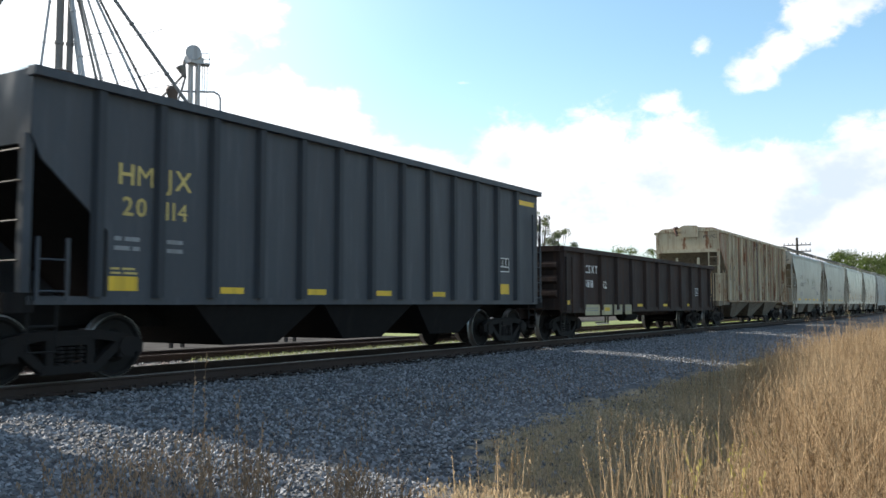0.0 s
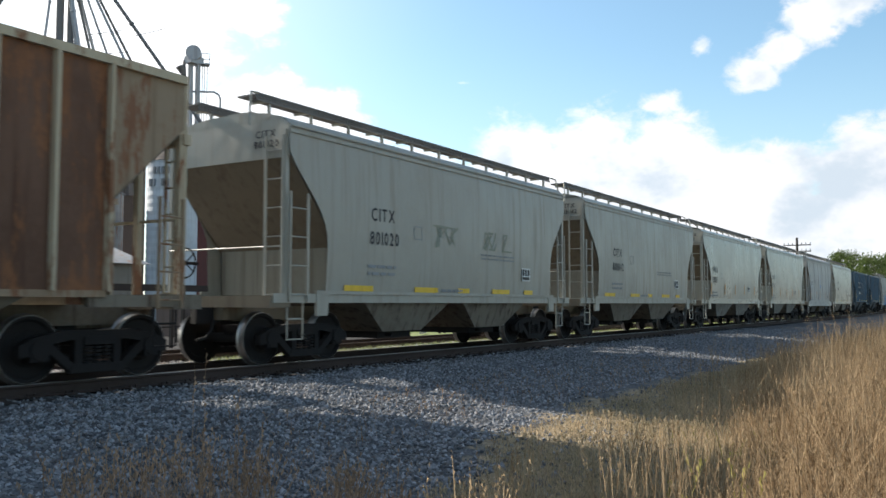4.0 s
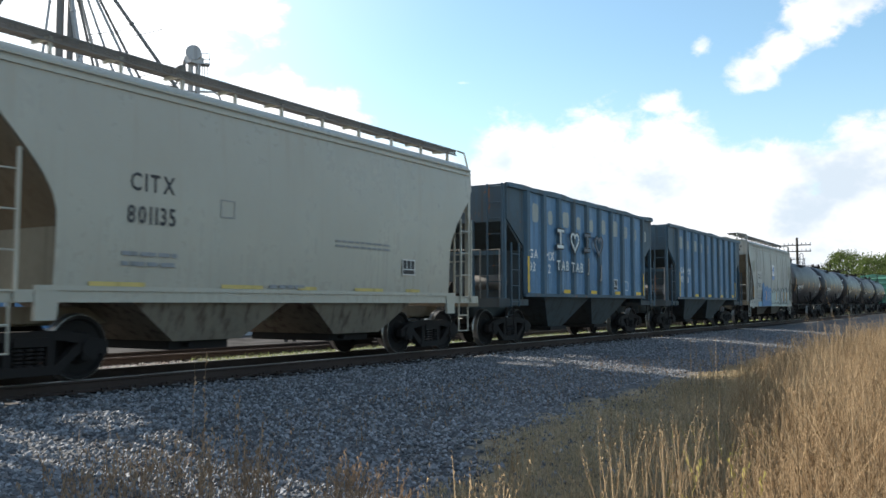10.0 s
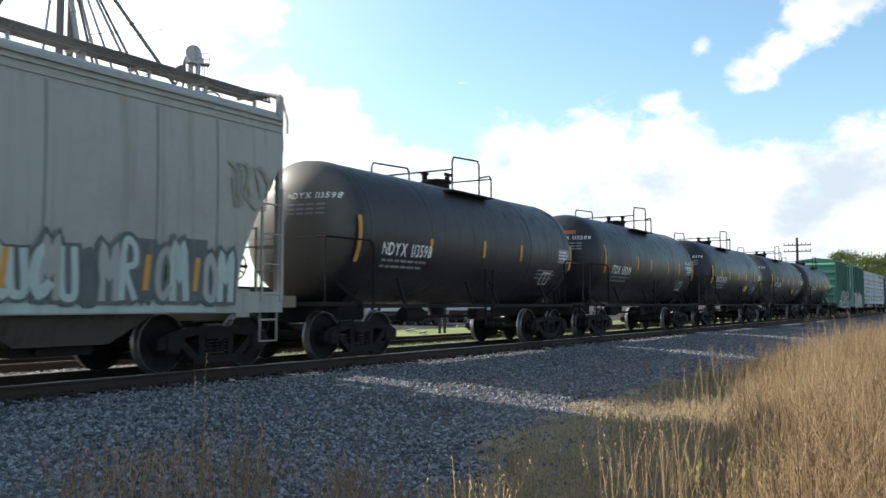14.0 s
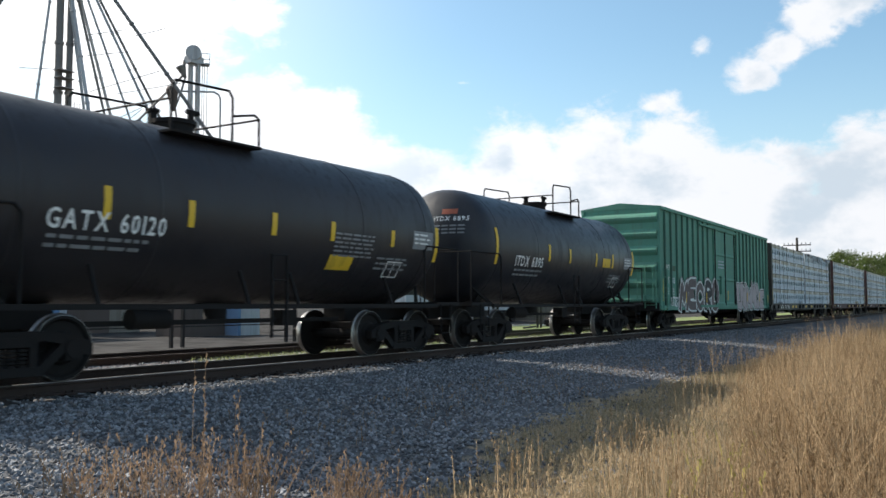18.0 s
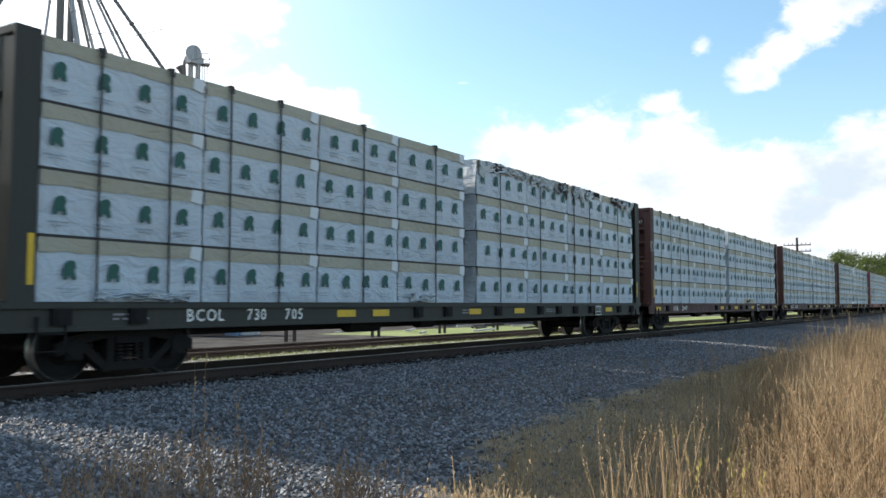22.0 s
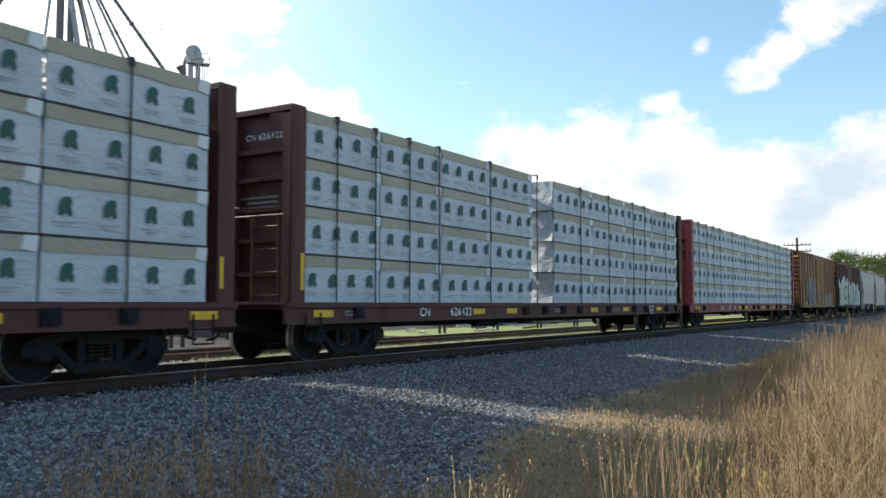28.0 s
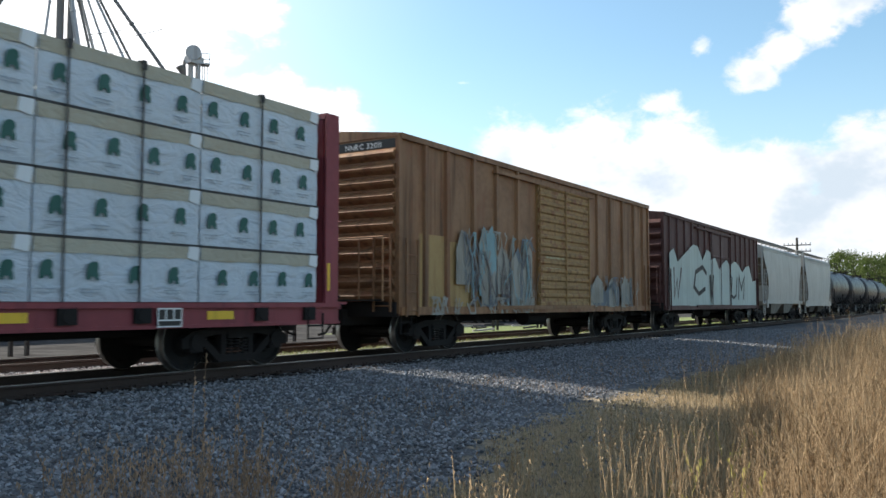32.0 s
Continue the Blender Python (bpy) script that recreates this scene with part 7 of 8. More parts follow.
def rounded(pts, n=5):
    """The same line with its corners drawn as soft bends."""
    loop = math.dist(pts[0], pts[-1]) < 1e-6
    q = [pts[-2] if loop else pts[0]] + list(pts) + [pts[1] if loop else pts[-1]]
    out = []
    for a, b, c, d in zip(q, q[1:], q[2:], q[3:]):
        for i in range(n):
            t = i / n
            out.append(tuple(0.5 * (2 * b[k] + (c[k] - a[k]) * t + (2 * a[k] - 5 * b[k] + 4 * c[k] - d[k]) * t * t + (3 * b[k] - a[k] - 3 * c[k] + d[k]) * t ** 3) for k in (0, 1)))
    return out + [pts[-1]]


def spray(c, x0, x1, z0, z1, n, fill, edge, y, seed, thick=0.3, rise=0.15, order=(), rim=0.1, round_=False, halo=None):
    """A row of overlapping sprayed shapes with a pale outline."""
    r = random.Random(seed)
    w = (x1 - x0) / n
    for k in range(n):
        form = FORMS[order[k % len(order)] if order else (seed + k * 3 + (k // 2)) % len(FORMS)]
        h = (z1 - z0) * (1 - rise * r.random())
        lean = r.uniform(-0.12, 0.2)
        pts = [(x0 + w * (k + 0.06 + 0.94 * a * 0.95) + lean * b * w, z0 + h * (0.1 + 0.8 * b)) for a, b in form]
        t = thick * min(w, h * 0.8) * r.uniform(0.85, 1.15)
        if round_:
            pts = rounded(pts)
        g = Geo()
        if halo:
            stroke(g, pts, t + rim + 0.09, y + 0.003, 0.002)
            part("sprayed_halo", g, halo, c, smooth=0)
            g = Geo()
        stroke(g, pts, t + rim, y, 0.002)
        p = part("sprayed_outline", g, edge, c, smooth=0)
        g = Geo()
        stroke(g, pts, t, y - 0.003, 0.002)
        part("sprayed_fill", g, fill[k % len(fill)], p, smooth=0)


def washed(c, x0, x1, z0, heights, mat, y, name="sprayed_wash"):
    """A broad sprayed field with an uneven upper edge."""
    n = len(heights)
    part(name, Geo().prism([(x0, z0), (x1, z0)] + [(x1 - (x1 - x0) * i / (n - 1), h) for i, h in enumerate(heights[::-1])], "y", y, y + 0.002), mat, c, smooth=0)


def bend(ob, rad=1.468, zc=2.52):
    for v in ob.data.vertices:
        d = min(abs(v.co.z - zc), rad * 0.98)
        v.co.y = -math.sqrt(rad * rad - d * d) + (v.co.y + 1.56)
    return ob


def heart(c, x, z, w, mat, y):
    pts = []
    for i in range(25):
        a = 6.2832 * i / 24
        pts.append((x + w * 0.03 * 16 * math.sin(a) ** 3, z + w * 0.03 * (13 * math.cos(a) - 5 * math.cos(2 * a) - 2 * math.cos(3 * a) - math.cos(4 * a))))
    g = Geo()
    stroke(g, pts, 0.07, y)
    part("sprayed_heart", g, mat, c, smooth=0)


SPRAYWHITE = paint("white spray paint", (0.62, 0.66, 0.64), 0.6, (0.25, 0.24, 0.22), 0.35)
SPRAYDARK = paint("dark plum spray paint", (0.1, 0.075, 0.075), 0.6, amount=0.25)
SPRAYDULL = paint("worn off-white spray paint", (0.29, 0.285, 0.255), 0.65, (0.2, 0.15, 0.1), 0.6)
SPRAYSLATE = paint("slate blue spray paint", (0.12, 0.15, 0.18), 0.65, (0.18, 0.12, 0.08), 0.6)
SPRAYPALE = paint("pale grey-green spray paint", (0.4, 0.47, 0.44), 0.6, (0.25, 0.25, 0.23), 0.5)
LETTERWHITE = paint("clean white lettering", (0.82, 0.82, 0.8), 0.5, (0.4, 0.4, 0.38), 0.2)
LIGHTBLUE = paint("light blue spray paint", (0.16, 0.32, 0.46), 0.6, (0.3, 0.33, 0.35), 0.5)
CHARCOAL = paint("thin charcoal spray paint", (0.075, 0.088, 0.088), 0.6, (0.2, 0.2, 0.19), 0.6)
SPRAYBLUE = paint("blue spray paint", (0.07, 0.18, 0.36), 0.6, (0.3, 0.35, 0.4), 0.3)
SPRAYGREY = paint("pinkish grey spray paint", (0.38, 0.33, 0.33), 0.6, (0.15, 0.14, 0.14), 0.3)
SPRAYTEAL = paint("pale teal spray paint", (0.2, 0.33, 0.36), 0.6, amount=0.3)
SPRAYBLACK = paint("black spray paint", (0.015, 0.015, 0.018), 0.6, amount=0.1)
ORANGEPANEL = paint("faded orange warning sheet", (0.4, 0.1, 0.05), 0.5)
CREAMPANEL = paint("stained cream panel", (0.42, 0.38, 0.24), 0.7, (0.12, 0.09, 0.05), 0.6)
OCHREPANEL = paint("faded ochre panel", (0.36, 0.24, 0.1), 0.7, (0.15, 0.08, 0.04), 0.5)
WHITEPANEL = paint("fresh white-grey repaint", (0.405, 0.405, 0.395), 0.5, (0.3, 0.28, 0.25), 0.3)
FADEDTAG = paint("faded olive spray lines", (0.24, 0.25, 0.19), 0.7, (0.3, 0.3, 0.27), 0.5)
LOGOBLUE = paint("pale blue printed panel", (0.16, 0.27, 0.5), 0.5)
PALELOGO = paint("faded blue-white print", (0.42, 0.47, 0.55), 0.5)
PALEYELLOW = paint("faded cream block paint", (0.33, 0.35, 0.32), 0.65, (0.1, 0.16, 0.21), 0.6)

# coal hopper
for w, x, z, h in (("HM", 1.3, 2.72, 0.3), ("JX", 2.1, 2.73, 0.3), ("20", 1.37, 2.29, 0.27), ("114", 2.1, 2.28, 0.27)):
    words(w, x, z, h, DULLYELLOW, car_a, -1.506)
bars(1.25, 1.93, 0.42, 2, GREYINK, car_a, 0.06, 0.13, -1.506, 1)
bars(2.15, 1.93, 0.4, 2, GREYINK, car_a, 0.06, 0.13, -1.506, 2)
bars(1.2, 1.53, 0.44, 2, DULLYELLOW, car_a, 0.03, 0.06, -1.506, 3)
patch(1.17, 1.65, 1.24, 1.44, YELLOW, car_a, -1.506)
patch(13.45, 14.3, 3.62, 3.74, YELLOW, car_a, -1.506)
patch(12.4, 12.85, 1.3, 1.55, YELLOW, car_a, -1.506)
plate(car_a, 12.35, 12.85, 1.85, 2.2, -1.508)
# gondola
for w, x, z, h in (("CSXT", 1.76, 1.99, 0.24), ("4818", 1.72, 1.56, 0.23), ("32", 3.17, 1.55, 0.23)):
    words(w, x, z, h, WHITE, car_b, -1.506, spread=1.15)
for x0, x1 in ((1.62, 2.76), (2.94, 3.82), (4.0, 4.72), (5.0, 5.6)):
    patch(x0, x1, 0.72, 1.04, CREAMPANEL, car_b, -1.567, "cream_panel", "stained cream stencil panel")
    bars(x0 + 0.08, 0.92, x1 - x0 - 0.2, 2, GREYINK, car_b, 0.03, 0.07, -1.572, int(x0 * 9))
for x0, x1, z0, z1 in ((0.2, 0.62, 1.04, 1.16), (9.2, 9.7, 0.97, 1.06), (3.13, 3.6, 0.84, 0.95), (12.3, 12.75, 0.97, 1.06), (15.62, 15.98, 1.18, 1.42), (6.4, 6.9, 0.97, 1.06)):
    patch(x0, x1, z0, z1, YELLOW, car_b, -1.576 if z0 < 0.96 else -1.507)
plate(car_b, 13.45, 13.9, 1.4, 1.7, -1.508)
washed(car_b, 15.45, 16.15, 1.5, (2.5, 2.45, 2.35, 2.5), OCHREPANEL, -1.507, "peeling_stain")
# smooth hoppers
for c, mark, num, x, z, y in ((car_d, "CITX", "801020", 2.3, 2.68, -1.562), (car_e, "CITX", "801042", 2.2, 2.6, -1.562), (car_f, "MHLX", "12082", 1.3, 2.47, -1.562), (car_g, "MHLX", "12097", 1.12, 2.45, -1.562), (car_i, "CITX", "801135", 2.1, 2.65, -1.562),
                              (car_h, "CKIX", "7182", 0.92, 2.4, -1.54), (car_l, "CKIX", "7068", 1.83, 2.4, -1.54)):
    words(mark, x, z, 0.26, INK, c, y, spread=1.2, narrow=0.8)
    words(num, x - 0.04, z - 0.46, 0.26, INK, c, y, spread=1.12, narrow=0.8)
    if c in (car_h, car_l):
        patch(x - 0.14, x + 0.9, z - 0.6, z + 0.4, GREYW if c is car_l else WHITEPANEL, c, y + 0.004, "repaint_panel")
    bars(x - 0.1, z - 0.92, 0.95, 2, GREYINK, c, 0.06, 0.14, y + 0.012, len(num))
    words(mark, -0.012, 3.98, 0.13, INK, c, -0.72, end=True)
    words(num, -0.012, 3.8, 0.13, INK, c, -0.68, end=True)
for c in (car_d, car_e, car_i):
    plate(c, 8.75, 9.2, 1.65, 1.97, -1.555)
    bars(6.6, 2.2, 1.7, 2, GREYINK, c, 0.035, 0.09, -1.563, 4)
    frame_box(c, 3.78, 4.08, 2.4, 2.68, GREYINK, -1.563)
    for k, x in enumerate((1.5, 3.85, 5.6, 7.2, 8.9)):
        patch(x, x + (0.9 if k in (0, 1, 3) else 0.5), 1.3, 1.36 if c is car_i else 1.41, DULLYELLOW if c is car_i else YELLOW, c, -1.536)
    bars(4.9, 1.32, 0.9, 1, GREYINK, c, 0.06, 0.1, -1.536, 9)
for c in (car_f, car_g):
    plate(c, 8.0, 8.4, 1.66, 1.9, -1.555)
    frame_box(c, 2.62, 2.9, 2.2, 2.46, GREYINK, -1.563)
    for x in (1.0, 3.35, 5.3, 7.2, 9.4):
        strip(c, x, 1.5, 1.98, ORANGE, -1.553)
    bars(1.0, 1.4, 0.4, 1, GREYINK, c, 0.05, 0.1, -1.545, 5)
for c in (car_h, car_l):
    for x in (0.72, 3.2, 4.75, 7.1, 9.25):
        strip(c, x, 1.4, 1.95, ORANGE, -1.542)
    plate(c, 8.25, 8.7, 1.5, 1.72, -1.54)
    for k, x in enumerate((0.8, 2.6, 4.6, 6.3, 8.0)):
        bars(x, 1.16, 0.55, 2, GREYINK, c, 0.035, 0.07, -1.537, 20 + k)
    frame_box(c, 2.72, 3.0, 2.46, 2.74, GREYINK, -1.543)
    part("pale_repair_patch", Geo().prism([(-0.2 + 0.5 * math.cos(6.283 * i / 18) * (1 + 0.2 * math.sin(i * 2.3)), 3.55 + 0.2 * math.sin(6.283 * i / 18)) for i in range(18)], "x", -0.012, -0.004), CREAMPANEL, c)
patch(4.75, 5.2, 2.2, 2.45, LOGOBLUE, car_h, -1.548, "blue_print", "faded blue printed panel")
patch(4.82, 5.08, 2.5, 3.2, PALELOGO, car_h, -1.546, "blue_print")
lg = patch(5.5, 6.1, 2.66, 3.26, WHITE, car_l, -1.546, "printed_panel", "white panel with a blue diamond")
part("blue_diamond", Geo().prism([(5.8, 2.72), (6.06, 2.98), (5.8, 3.22), (5.54, 2.98)], "y", -1.552, -1.549), LOGOBLUE, lg)
patch(5.5, 6.1, 2.42, 2.64, LOGOBLUE, car_l, -1.546, "printed_panel")
washed(car_l, 2.8, 5.1, 0.94, (2.1, 2.25, 2.05, 1.8, 2.1, 2.0, 1.85, 2.05, 1.6), SPRAYBLUE, -1.552)
spray(car_l, 3.3, 5.0, 1.25, 2.0, 3, [SPRAYBLUE], PALELOGO, -1.556, 3, 0.3, 0.2, (3, 4, 1), 0.04, True)
washed(car_l, 1.9, 4.9, 0.94, (1.16, 1.22, 1.12, 1.25), LIGHTBLUE, -1.549)
washed(car_l, 5.2, 9.9, 0.94, (1.16, 1.1, 1.22, 1.12, 1.18), SPRAYPALE, -1.549)
spray(car_l, 5.05, 7.1, 1.1, 1.95, 7, [SPRAYPALE], CHARCOAL, -1.556, 5, 0.42, 0.3, (), 0.08, True)
spray(car_l, 6.9, 10.2, 1.05, 2.1, 11, [GREYL, SPRAYPALE, CHARCOAL], CHARCOAL, -1.556, 8, 0.36, 0.3, (0, 6, 4, 7, 3, 5, 2), 0.12, True)
for x in (3.65, 6.4, 8.5, 9.4):
    strip(car_l, x, 1.25, 1.75, ORANGE, -1.562)


def worn_block(c, x, w, h, z=3.24):
    """One of the faded pale blocks high on the blue panels."""
    k = 0.07
    part("pale_block", Geo().prism([(x + k, z), (x + w - k, z), (x + w, z + k), (x + w, z + h - k), (x + w - k, z + h), (x + k, z + h), (x, z + h - k), (x, z + k)], "y", -1.51, -1.507), PALEYELLOW, c, smooth=0)


# blue hoppers: the old owner's faded name as plain pale blocks, one to a panel
for c, first in ((car_j, 1.2), (car_k, 1.6)):
    for k in range(10):
        w, h = ((0.36, 0.5), (0.28, 0.38), (0.42, 0.44), (0.28, 0.38), (0.28, 0.38), (0.32, 0.46), (0.4, 0.5), (0.34, 0.4), (0.28, 0.38), (0.28, 0.38))[k]
        worn_block(c, 1.45 + 0.985 * k, w, h)
    dx = first - 1.2
    words("GA", 1.26 + dx * 0.6, 2.28, 0.24, WHITE, c, -1.51, spread=1.2)
    words("MX", 2.28 + dx * 0.2, 2.26, 0.24, WHITE, c, -1.51, spread=1.2)
    words("93", 1.27 + dx * 0.6, 1.93, 0.24, WHITE, c, -1.51, spread=1.2)
    words("2" if c is car_j else "8", 2.42, 1.91, 0.24, WHITE, c, -1.51)
    strip(c, 1.0 + dx * 0.3, 1.36, 2.3, YELLOW, -1.594, 0.1, 0.0)
    strip(c, 10.0, 1.36, 2.1, YELLOW, -1.594, 0.07, 0.0)
    for x in (3.3, 5.3, 7.3, 9.3):
        patch(x, x + 0.45, 1.36, 1.46, YELLOW, c, -1.584)
    plate(c, 7.3, 7.7, 1.5, 1.85, -1.508)
    frame_box(c, 8.3, 8.7, 1.5, 1.8, WHITE, -1.508)
for x, z, w, h in ((2.76, 1.98, "TAB", 0.3), (3.78, 1.96, "TAB", 0.3), (4.95, 2.02, "J", 0.42), (5.95, 1.86, "J", 0.42)):
    words(w, x, z, h, SPRAYBLACK, car_j, -1.6, "sprayed_word", 1.0)
    words(w, x + 0.02, z + 0.02, h * 0.94, SPRAYWHITE if h < 0.4 else SPRAYDULL, car_j, -1.606, "sprayed_word", 1.1)
for x, mat in ((3.05, SPRAYWHITE), (5.0, SPRAYSLATE)):
    for m, w, y in ((SPRAYBLACK, 0.17, -1.6), (mat, 0.09, -1.606)):
        g = Geo()
        stroke(g, [(x - 0.2, 2.66), (x + 0.2, 2.66), (x, 2.66), (x, 3.1), (x - 0.2, 3.1), (x + 0.2, 3.1)], w, y)
        part("sprayed_letter", g, m, car_j, smooth=0)
for x in (4.05, 5.9):
    heart(car_j, x, 2.85, 0.72, SPRAYBLACK, -1.6)
    heart(car_j, x, 2.87, 0.58, SPRAYWHITE if x < 5 else SPRAYSLATE, -1.606)
# rust-streaked hopper
for w, x, z in (("M", 1.62, 2.66), ("W", 2.33, 2.66), ("X", 3.9, 2.66), ("40", 1.52, 2.2), ("06", 2.3, 2.16)):
    words(w, x, z, 0.24, INK, car_c, -1.51)
words("MWCX", -0.012, 4.1, 0.15, INK, car_c, -0.75, end=True)
bars(1.6, 1.95, 0.4, 3, GREYINK, car_c, 0.03, 0.1, -1.51, 77)
bars(2.4, 1.95, 0.3, 3, GREYINK, car_c, 0.03, 0.1, -1.51, 78)
spray(car_c, 2.95, 3.6, 1.72, 1.98, 3, [SPRAYDULL], SPRAYDULL, -1.51, 3, 0.12, 0.2, (), 0.01)
# tank cars
for c, text, x in ((TANKS[0], "NDYX 113598", 1.4), (TANKS[1], "ITDX 135209", 1.5), (TANKS[2], "GATX 8479", 1.4), (TANKS[3], "GATX 60120", 1.4), (TANKS[4], "ITDX 6895", 1.9)):
    bend(words(text, x, 2.05, 0.27, LETTERWHITE, c, spread=1.0, narrow=0.72 if len(text) > 10 else 0.8))
    bend(bars(x + 0.05, 1.92, 1.6, 2, GREYINK, c, 0.05, 0.12, -1.56, 3))
    bend(bars(8.6, 1.95, 1.1, 3, GREYINK, c, 0.04, 0.1, -1.56, 6))
    marks = [(0.8, -19, 17), (3.85, -11, 7), (5.26, -11, 5), (7.27, -12, 4), (8.66, -12, 5), (10.55, -20, 12)]
    if c in TANKS[2:4]:
        marks = [(0.6, -22, 10), (2.22, -12, 6), (3.7, -12, 4), (5.5, -12, 3), (7.05, -12, 2), (8.95, -12, 1), (10.6, -22, 8)]
    elif c is TANKS[0]:
        marks = [(0.55, -26, 10), (3.1, -18, -2), (5.45, -14, 2), (7.4, -14, 2), (10.55, -20, 8)]
    for xx, a0, a1 in marks:
        on_tank(c, xx, xx + 0.12, a0, a1, ORANGE if c in TANKS[:2] else YELLOW)
    if c in TANKS[2:4]:
        on_tank(c, 7.15, 7.85, -34, -22, YELLOW, name="yellow_panel")
        bend(bars(7.2, 2.35, 1.2, 6, GREYINK, c, 0.035, 0.08, -1.56, 12))
    elif c is TANKS[4]:
        on_tank(c, 7.86, 8.5, -12, -1, YELLOW, name="yellow_panel")
    g = Geo()
    for x0, x1, z0, z1 in ((9.0, 9.5, 1.6, 1.625), (9.0, 9.5, 1.9, 1.925), (9.0, 9.025, 1.6, 1.925), (9.24, 9.26, 1.6, 1.925), (9.475, 9.5, 1.6, 1.925)):
        g.box(x0, x1, -1.562, -1.56, z0, z1)
    bend(part("stencil_box", g, WHITE, c, smooth=0))
    on_tank(c, 9.75, 10.5, -12, 3, GREYINK, name="pale_panel")
    bend(bars(9.8, 2.5, 0.6, 3, WHITE, c, 0.04, 0.09, -1.565, 8))


def on_head(ob, rad=1.46, zc=2.52):
    """Presses flat writing onto the dished tank end."""
    dish = ((0.0, 0.05), (0.04, 0.3), (0.1, 0.52), (0.22, 0.74), (0.42, 0.91), (0.62, 0.98), (0.85, 1.0))
    for v in ob.data.vertices:
        q = min(math.hypot(v.co.y, v.co.z - zc) / rad, 0.99)
        for (xa, ra), (xb, rb) in zip(dish, dish[1:]):
            if ra <= q <= rb:
                v.co.x = xa + (xb - xa) * (q - ra) / (rb - ra) - 0.012
    return ob


for c, text in ((TANKS[0], "NDYX 113598"), (TANKS[1], "ITDX 135209"), (TANKS[2], "GATX 8479"), (TANKS[3], "GATX 60120"), (TANKS[4], "ITDX 6895")):
    on_head(words(text, 0, 3.1, 0.12, LETTERWHITE, c, -0.1, end=True))
    for k in range(3):
        g = Geo()
        for q in range(4):
            y = -0.12 - 0.21 * q
            g.grid([[(0, y, 2.96 - 0.09 * k), (0, y - 0.17, 2.96 - 0.09 * k)], [(0, y, 3.0 - 0.09 * k), (0, y - 0.17, 3.0 - 0.09 * k)]])
        on_head(part("small_lettering", g, GREYINK, c, smooth=0))
    if text[0] == "I":
        on_head(part("warning_panel", Geo().grid([[(0, -0.3 - 0.1 * i, 3.27 + 0.13 * k) for i in range(5)] for k in range(2)]), ORANGEPANEL, c, "faded orange warning panel", 0))
bend(words("MOLTEN", 9.5, 2.62, 0.14, WHITE, TANKS[1]))
bend(words("SULPHUR", 9.5, 2.42, 0.14, WHITE, TANKS[1]))
# green boxcar
words("IBT", 0.72, 2.34, 0.22, WHITE, car_m, -1.506, spread=1.1)
words("195", 0.74, 1.87, 0.22, WHITE, car_m, -1.506)
words("42", 1.52, 1.86, 0.22, WHITE, car_m, -1.506)
patch(1.45, 1.95, 2.32, 2.52, paint("dark green touch-up", (0.03, 0.09, 0.05), 0.6), car_m, -1.506, "touch_up_patch")
bars(0.75, 1.62, 0.35, 3, WHITE, car_m, 0.03, 0.1, -1.506, 4)
bars(1.5, 1.62, 0.3, 4, WHITE, car_m, 0.03, 0.1, -1.506, 5)
spray(car_m, 2.1, 8.0, 0.8, 2.25, 5, [SPRAYDARK, SPRAYDARK, SPRAYDARK, SPRAYBLACK, SPRAYDARK], SPRAYWHITE, -1.585, 0, 0.33, 0.25, (0, 1, 2, 3, 4), 0.14, True, SPRAYDARK)
spray(car_m, 11.6, 17.4, 0.85, 2.15, 6, [SPRAYGREY], SPRAYDARK, -1.585, 4, 0.36, 0.3, (6, 5, 7, 0, 4, 1), 0.13, True, SPRAYWHITE)
bars(8.2, 2.95, 1.0, 3, PALELOGO, car_m, 0.06, 0.14, -1.57, 71)
part("door_lock_box", Geo().box(8.35, 8.75, -1.66, -1.56, 1.5, 2.3), BOXGREEN, car_m)
for x, z0 in ((0.1, 1.15), (3.0, 1.12), (6.0, 1.12), (9.7, 1.25), (13.6, 1.2), (16.4, 1.2), (18.5, 1.15)):
    strip(car_m, x, z0, z0 + (0.85 if x < 1 else 0.42), YELLOW, -1.6, 0.1, 0.0)
words("IBT 19542", -0.012, 4.15, 0.12, WHITE, car_m, -0.75, end=True)
# flat cars
for c, text in zip(FLATS, (((2.5, "BCOL"), (3.75, "730"), (4.65, "705")), ((2.4, "AOK"), (3.55, "29417")), ((2.5, "BCRY"), (3.9, "60009")), ((3.75, "CN"), (5.0, "626422")), ((4.4, "DWC"), (5.9, "627"), (6.9, "459")))):
    for x, w in text:
        words(w, x, 0.8, 0.19, LETTERWHITE, c, -1.408, spread=1.1)
    if c in FLATS[1:3]:
        plate(c, 16.8, 17.3, 0.68, 1.04, -1.475)
    else:
        plate(c, 18.5, 18.95, 0.72, 1.0, -1.475)
    strip(c, -0.12, 1.3, 1.95, YELLOW, -1.466, 0.09, 0.0)
    strip(c, 22.3, 1.3, 1.8, YELLOW, -1.466, 0.07, 0.0)
    for k, x in enumerate((1.2, 10.6, 15.1)):
        bars(x, 0.9, 0.6, 2, GREYINK, c, 0.03, 0.06, -1.408, 40 + k)
words("AOK 29417", -0.215, 4.02, 0.12, WHITE, FLATS[1], -0.2, end=True)
words("CN 626422", -0.215, 4.02, 0.12, WHITE, FLATS[3], -0.2, end=True)
words("IL 73-0", 17.2, 0.84, 0.13, WHITE, FLATS[2], -1.408)
frame_box(FLATS[1], -0.36, -0.1, 3.0, 3.32, WHITE, -1.466)
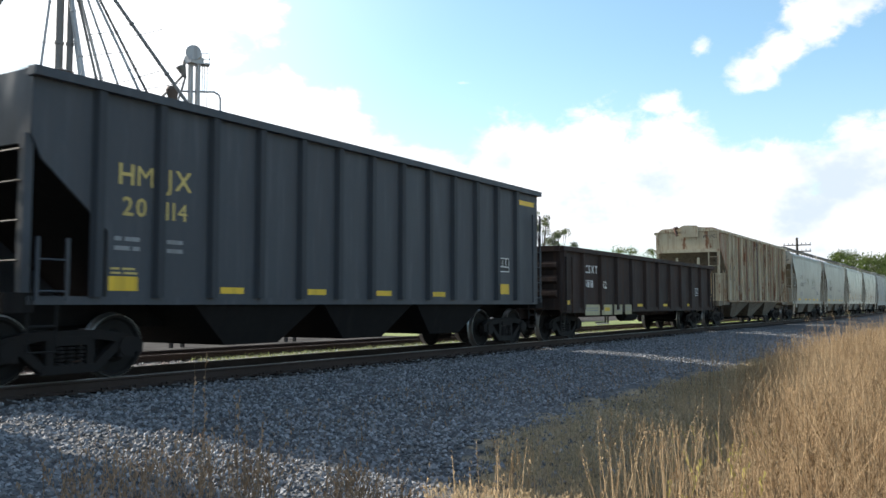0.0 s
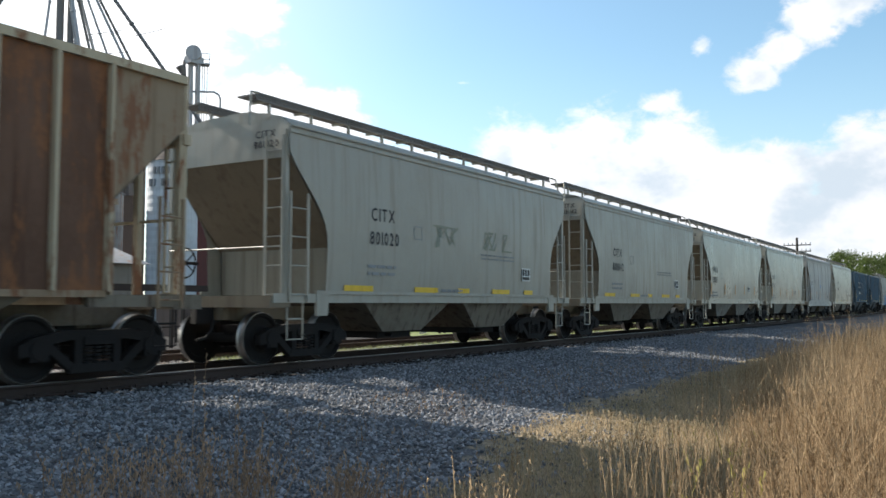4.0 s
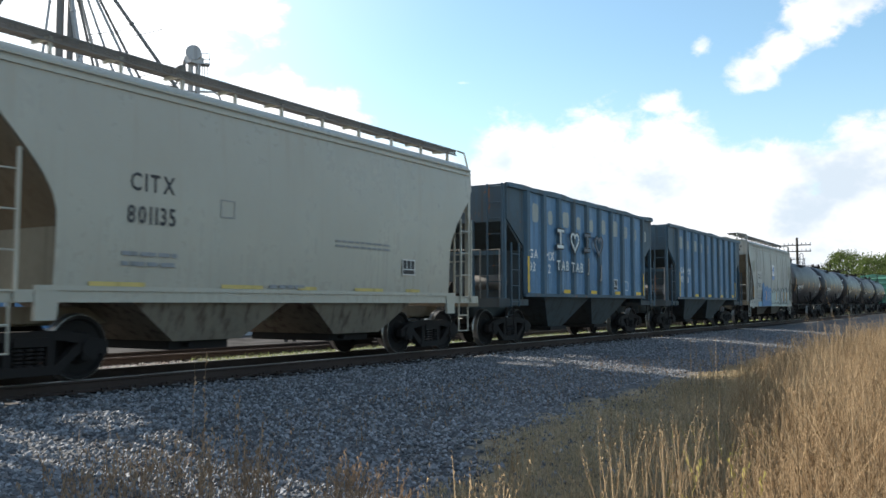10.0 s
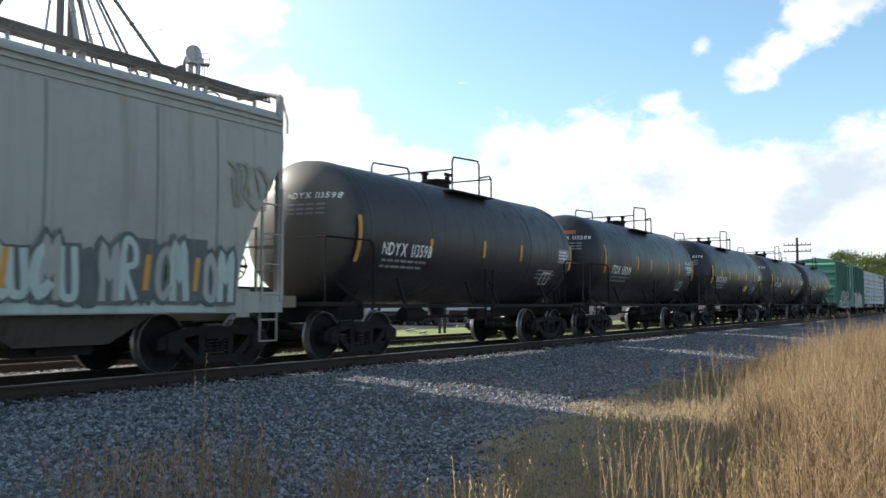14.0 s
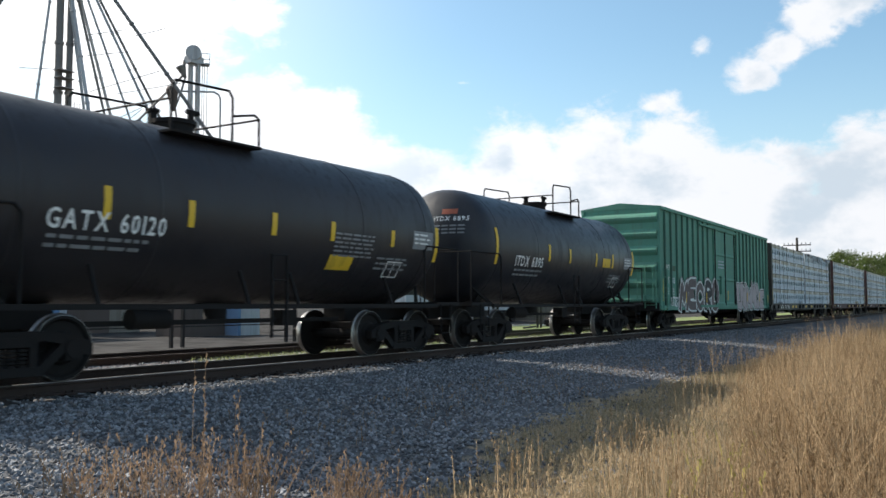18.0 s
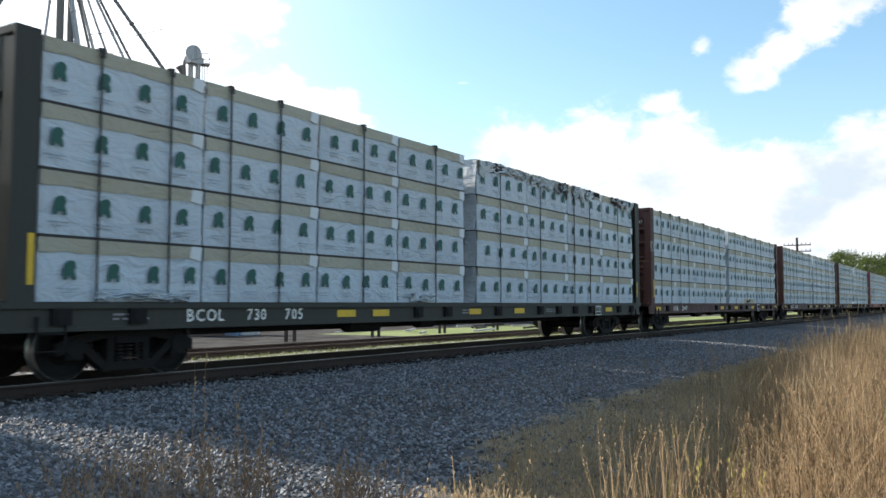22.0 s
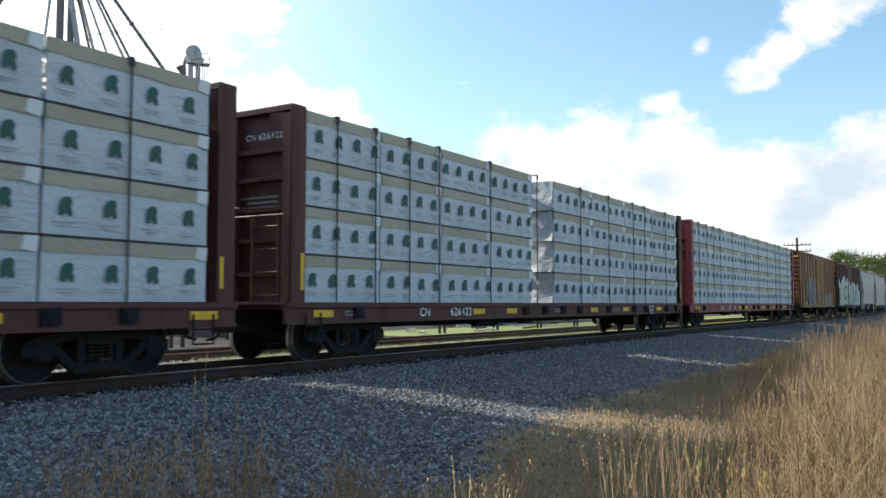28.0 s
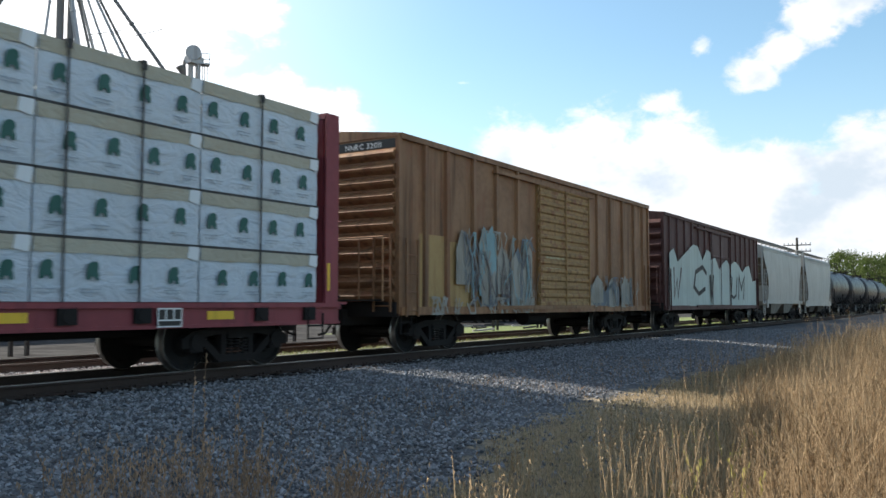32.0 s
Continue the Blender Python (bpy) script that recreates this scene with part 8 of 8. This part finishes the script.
for k in range(4):
    part("small_lettering", Geo().box(-0.216, -0.206, -1.0, -0.1 - 0.15 * (k % 2), 2.95 - 0.09 * k, 2.99 - 0.09 * k), GREYINK, FLATS[3], smooth=0)
# brown and maroon boxcars
for x0, x1, z1 in ((0.75, 1.75, 2.55), (1.93, 2.95, 2.45), (3.12, 4.05, 1.6), (10.0, 10.55, 1.2)):
    patch(x0, x1, 1.0, z1, OCHREPANEL, car_n, -1.505, "faded_panel", "faded ochre panel")
washed(car_n, 3.2, 4.05, 1.25, (2.5, 2.9, 2.75, 2.95, 2.6), SPRAYTEAL, -1.574)
washed(car_n, 4.3, 4.75, 1.1, (1.9, 2.3, 2.1), SPRAYSLATE, -1.574)
washed(car_n, 5.0, 5.6, 1.15, (2.3, 2.5, 2.2, 2.6), SPRAYSLATE, -1.574)
washed(car_n, 10.0, 12.4, 0.98, (1.5, 1.7, 1.45, 1.8, 1.6), SPRAYSLATE, -1.574)


def scribble(c, x0, x1, z0, z1, count, mat, y, seed):
    """Thin looping spray lines."""
    r = random.Random(seed)
    for k in range(count):
        x, z = r.uniform(x0, x1), r.uniform(z0, z1)
        pts = []
        for q in range(r.randint(4, 7)):
            pts.append((x, z))
            x += r.uniform(-0.18, 0.28)
            z = min(max(z + r.choice((-1, 1)) * r.uniform(0.15, 0.6), z0), z1)
        g = Geo()
        stroke(g, pts, r.uniform(0.03, 0.055), y - 0.0006 * k)
        part("sprayed_line", g, mat, c, smooth=0)


scribble(car_d, 4.6, 5.6, 2.3, 2.75, 7, FADEDTAG, -1.563, 14)
scribble(car_d, 6.7, 7.8, 2.35, 2.75, 7, FADEDTAG, -1.563, 15)
scribble(car_l, 0.5, 1.5, 2.75, 3.3, 5, FADEDTAG, -1.55, 16)
scribble(car_l, 10.2, 10.9, 2.6, 3.3, 5, FADEDTAG, -1.55, 17)
scribble(car_m, 1.1, 1.9, 0.98, 1.3, 8, SPRAYWHITE, -1.578, 9)
scribble(car_n, 0.8, 6.2, 0.85, 1.2, 24, SPRAYDULL, -1.585, 4)
scribble(car_n, 2.1, 6.0, 1.15, 2.8, 26, SPRAYDULL, -1.578, 5)
scribble(car_n, 2.6, 6.0, 1.2, 2.3, 9, SPRAYDARK, -1.6, 6)
scribble(car_n, 9.9, 14.2, 0.98, 1.9, 20, SPRAYDULL, -1.578, 7)
for x0, x1, z0, top, mat in ((2.15, 2.9, 1.5, (2.3, 2.75, 2.6, 2.2), SPRAYDULL), (3.3, 4.0, 0.95, (1.6, 1.9, 1.7, 1.9), SPRAYDULL), (4.1, 4.7, 1.3, (2.2, 2.5, 2.35, 2.1), SPRAYDULL), (4.8, 5.3, 1.0, (2.1, 2.35, 2.0), SPRAYDULL), (5.45, 6.0, 0.95, (2.3, 2.75, 2.6, 2.4), SPRAYDULL),
                             (10.1, 11.0, 1.1, (1.6, 1.95, 1.7), SPRAYDULL), (11.5, 12.2, 1.0, (1.7, 1.9, 1.6, 1.8), SPRAYDULL), (12.6, 13.6, 1.05, (1.6, 2.0, 1.75, 1.9), SPRAYDULL)):
    washed(car_n, x0, x1, z0, top, mat, -1.576)
scribble(car_n, 2.2, 5.9, 1.0, 2.7, 14, SPRAYSLATE, -1.604, 21)
scribble(car_n, 2.2, 5.9, 1.0, 2.7, 8, SPRAYTEAL, -1.612, 22)
scribble(car_n, 10.0, 13.8, 1.0, 1.9, 12, SPRAYSLATE, -1.604, 23)
part("number_panel", Geo().box(-0.011, -0.004, -1.42, 0.55, 4.28, 4.47), PLATE, car_n, "black number panel", 0)
for k in range(3):
    bars(6.9, 2.3 - 0.3 * k, 1.4, 1, CREAMPANEL, car_n, 0.05, 0.1, -1.57, 60 + k)
words("NNRC 32011", -0.016, 4.31, 0.12, WHITE, car_n, -0.12, end=True)
washed(car_o, 0.5, 3.1, 0.98, (3.0, 3.2, 2.7, 2.9, 3.1, 3.25), SPRAYPALE, -1.579)
washed(car_o, 3.1, 6.4, 0.98, (3.3, 3.5, 3.45, 2.9, 3.4, 3.3), SPRAYPALE, -1.581)
washed(car_o, 6.4, 9.7, 0.98, (3.0, 3.1, 2.6, 2.9, 3.1, 2.8), SPRAYPALE, -1.605)
washed(car_o, 10.0, 15.2, 0.98, (2.9, 3.1, 2.95, 2.6, 2.9, 3.0, 2.2, 2.3), SPRAYPALE, -1.579)
spray(car_o, 0.6, 1.9, 1.1, 2.8, 1, [MAROON], SPRAYBLACK, -1.584, 2, 0.12, 0.1, (5,), 0.02)
spray(car_o, 3.2, 5.6, 1.3, 3.0, 1, [SPRAYBLACK], SPRAYDULL, -1.584, 2, 0.16, 0.1, (2,), 0.04)
spray(car_o, 6.0, 6.6, 1.2, 2.5, 1, [SPRAYBLACK], SPRAYBLACK, -1.61, 2, 0.5, 0.1, (5,), 0.02)
spray(car_o, 9.6, 12.6, 1.2, 2.6, 2, [SPRAYBLACK], SPRAYDULL, -1.586, 2, 0.14, 0.1, (6, 7), 0.03)


for c in (car_h, car_l):
    for ob in c.children:
        if ob.name.split(".")[0] in ("lettering", "small_lettering", "reflective_strip", "data_plate", "stencil_box", "blue_print", "printed_panel", "sprayed_wash", "sprayed_outline", "sprayed_halo", "repaint_panel", "sprayed_line") and min(v.co.x for v in ob.data.vertices) > 0.2 and max(v.co.z for v in ob.data.vertices) > 1.3:
            ob.location.y = -0.027


def motions():
    """The train rolls by; wheels turn with the ground they cover."""
    for car in CARS:
        walk(car, [(t, pose(car["start"] - gone(t), 0, 0)) for t in range(0, 33, 4)])
    for b in LOADS:
        side = b["side"]
        walk(b, [(t, pose(b["start"] - gone(t), side * 0.78, 1.09 + b["level"] * BUNDLE_H)) for t in range(0, 33, 4)])
    first = SPUN[0]
    walk(first, [(k / FPS, Euler((0, -gone(k / FPS) / WHEEL_R, 0)).to_matrix().to_4x4()) for k in range(0, 32 * FPS + 1)])
    roll = first.animation_data
    for w in SPUN[1:]:
        w.rotation_mode = "QUATERNION"
        own = w.animation_data_create()
        own.action = roll.action
        own.action_slot = roll.action_slot


motions()
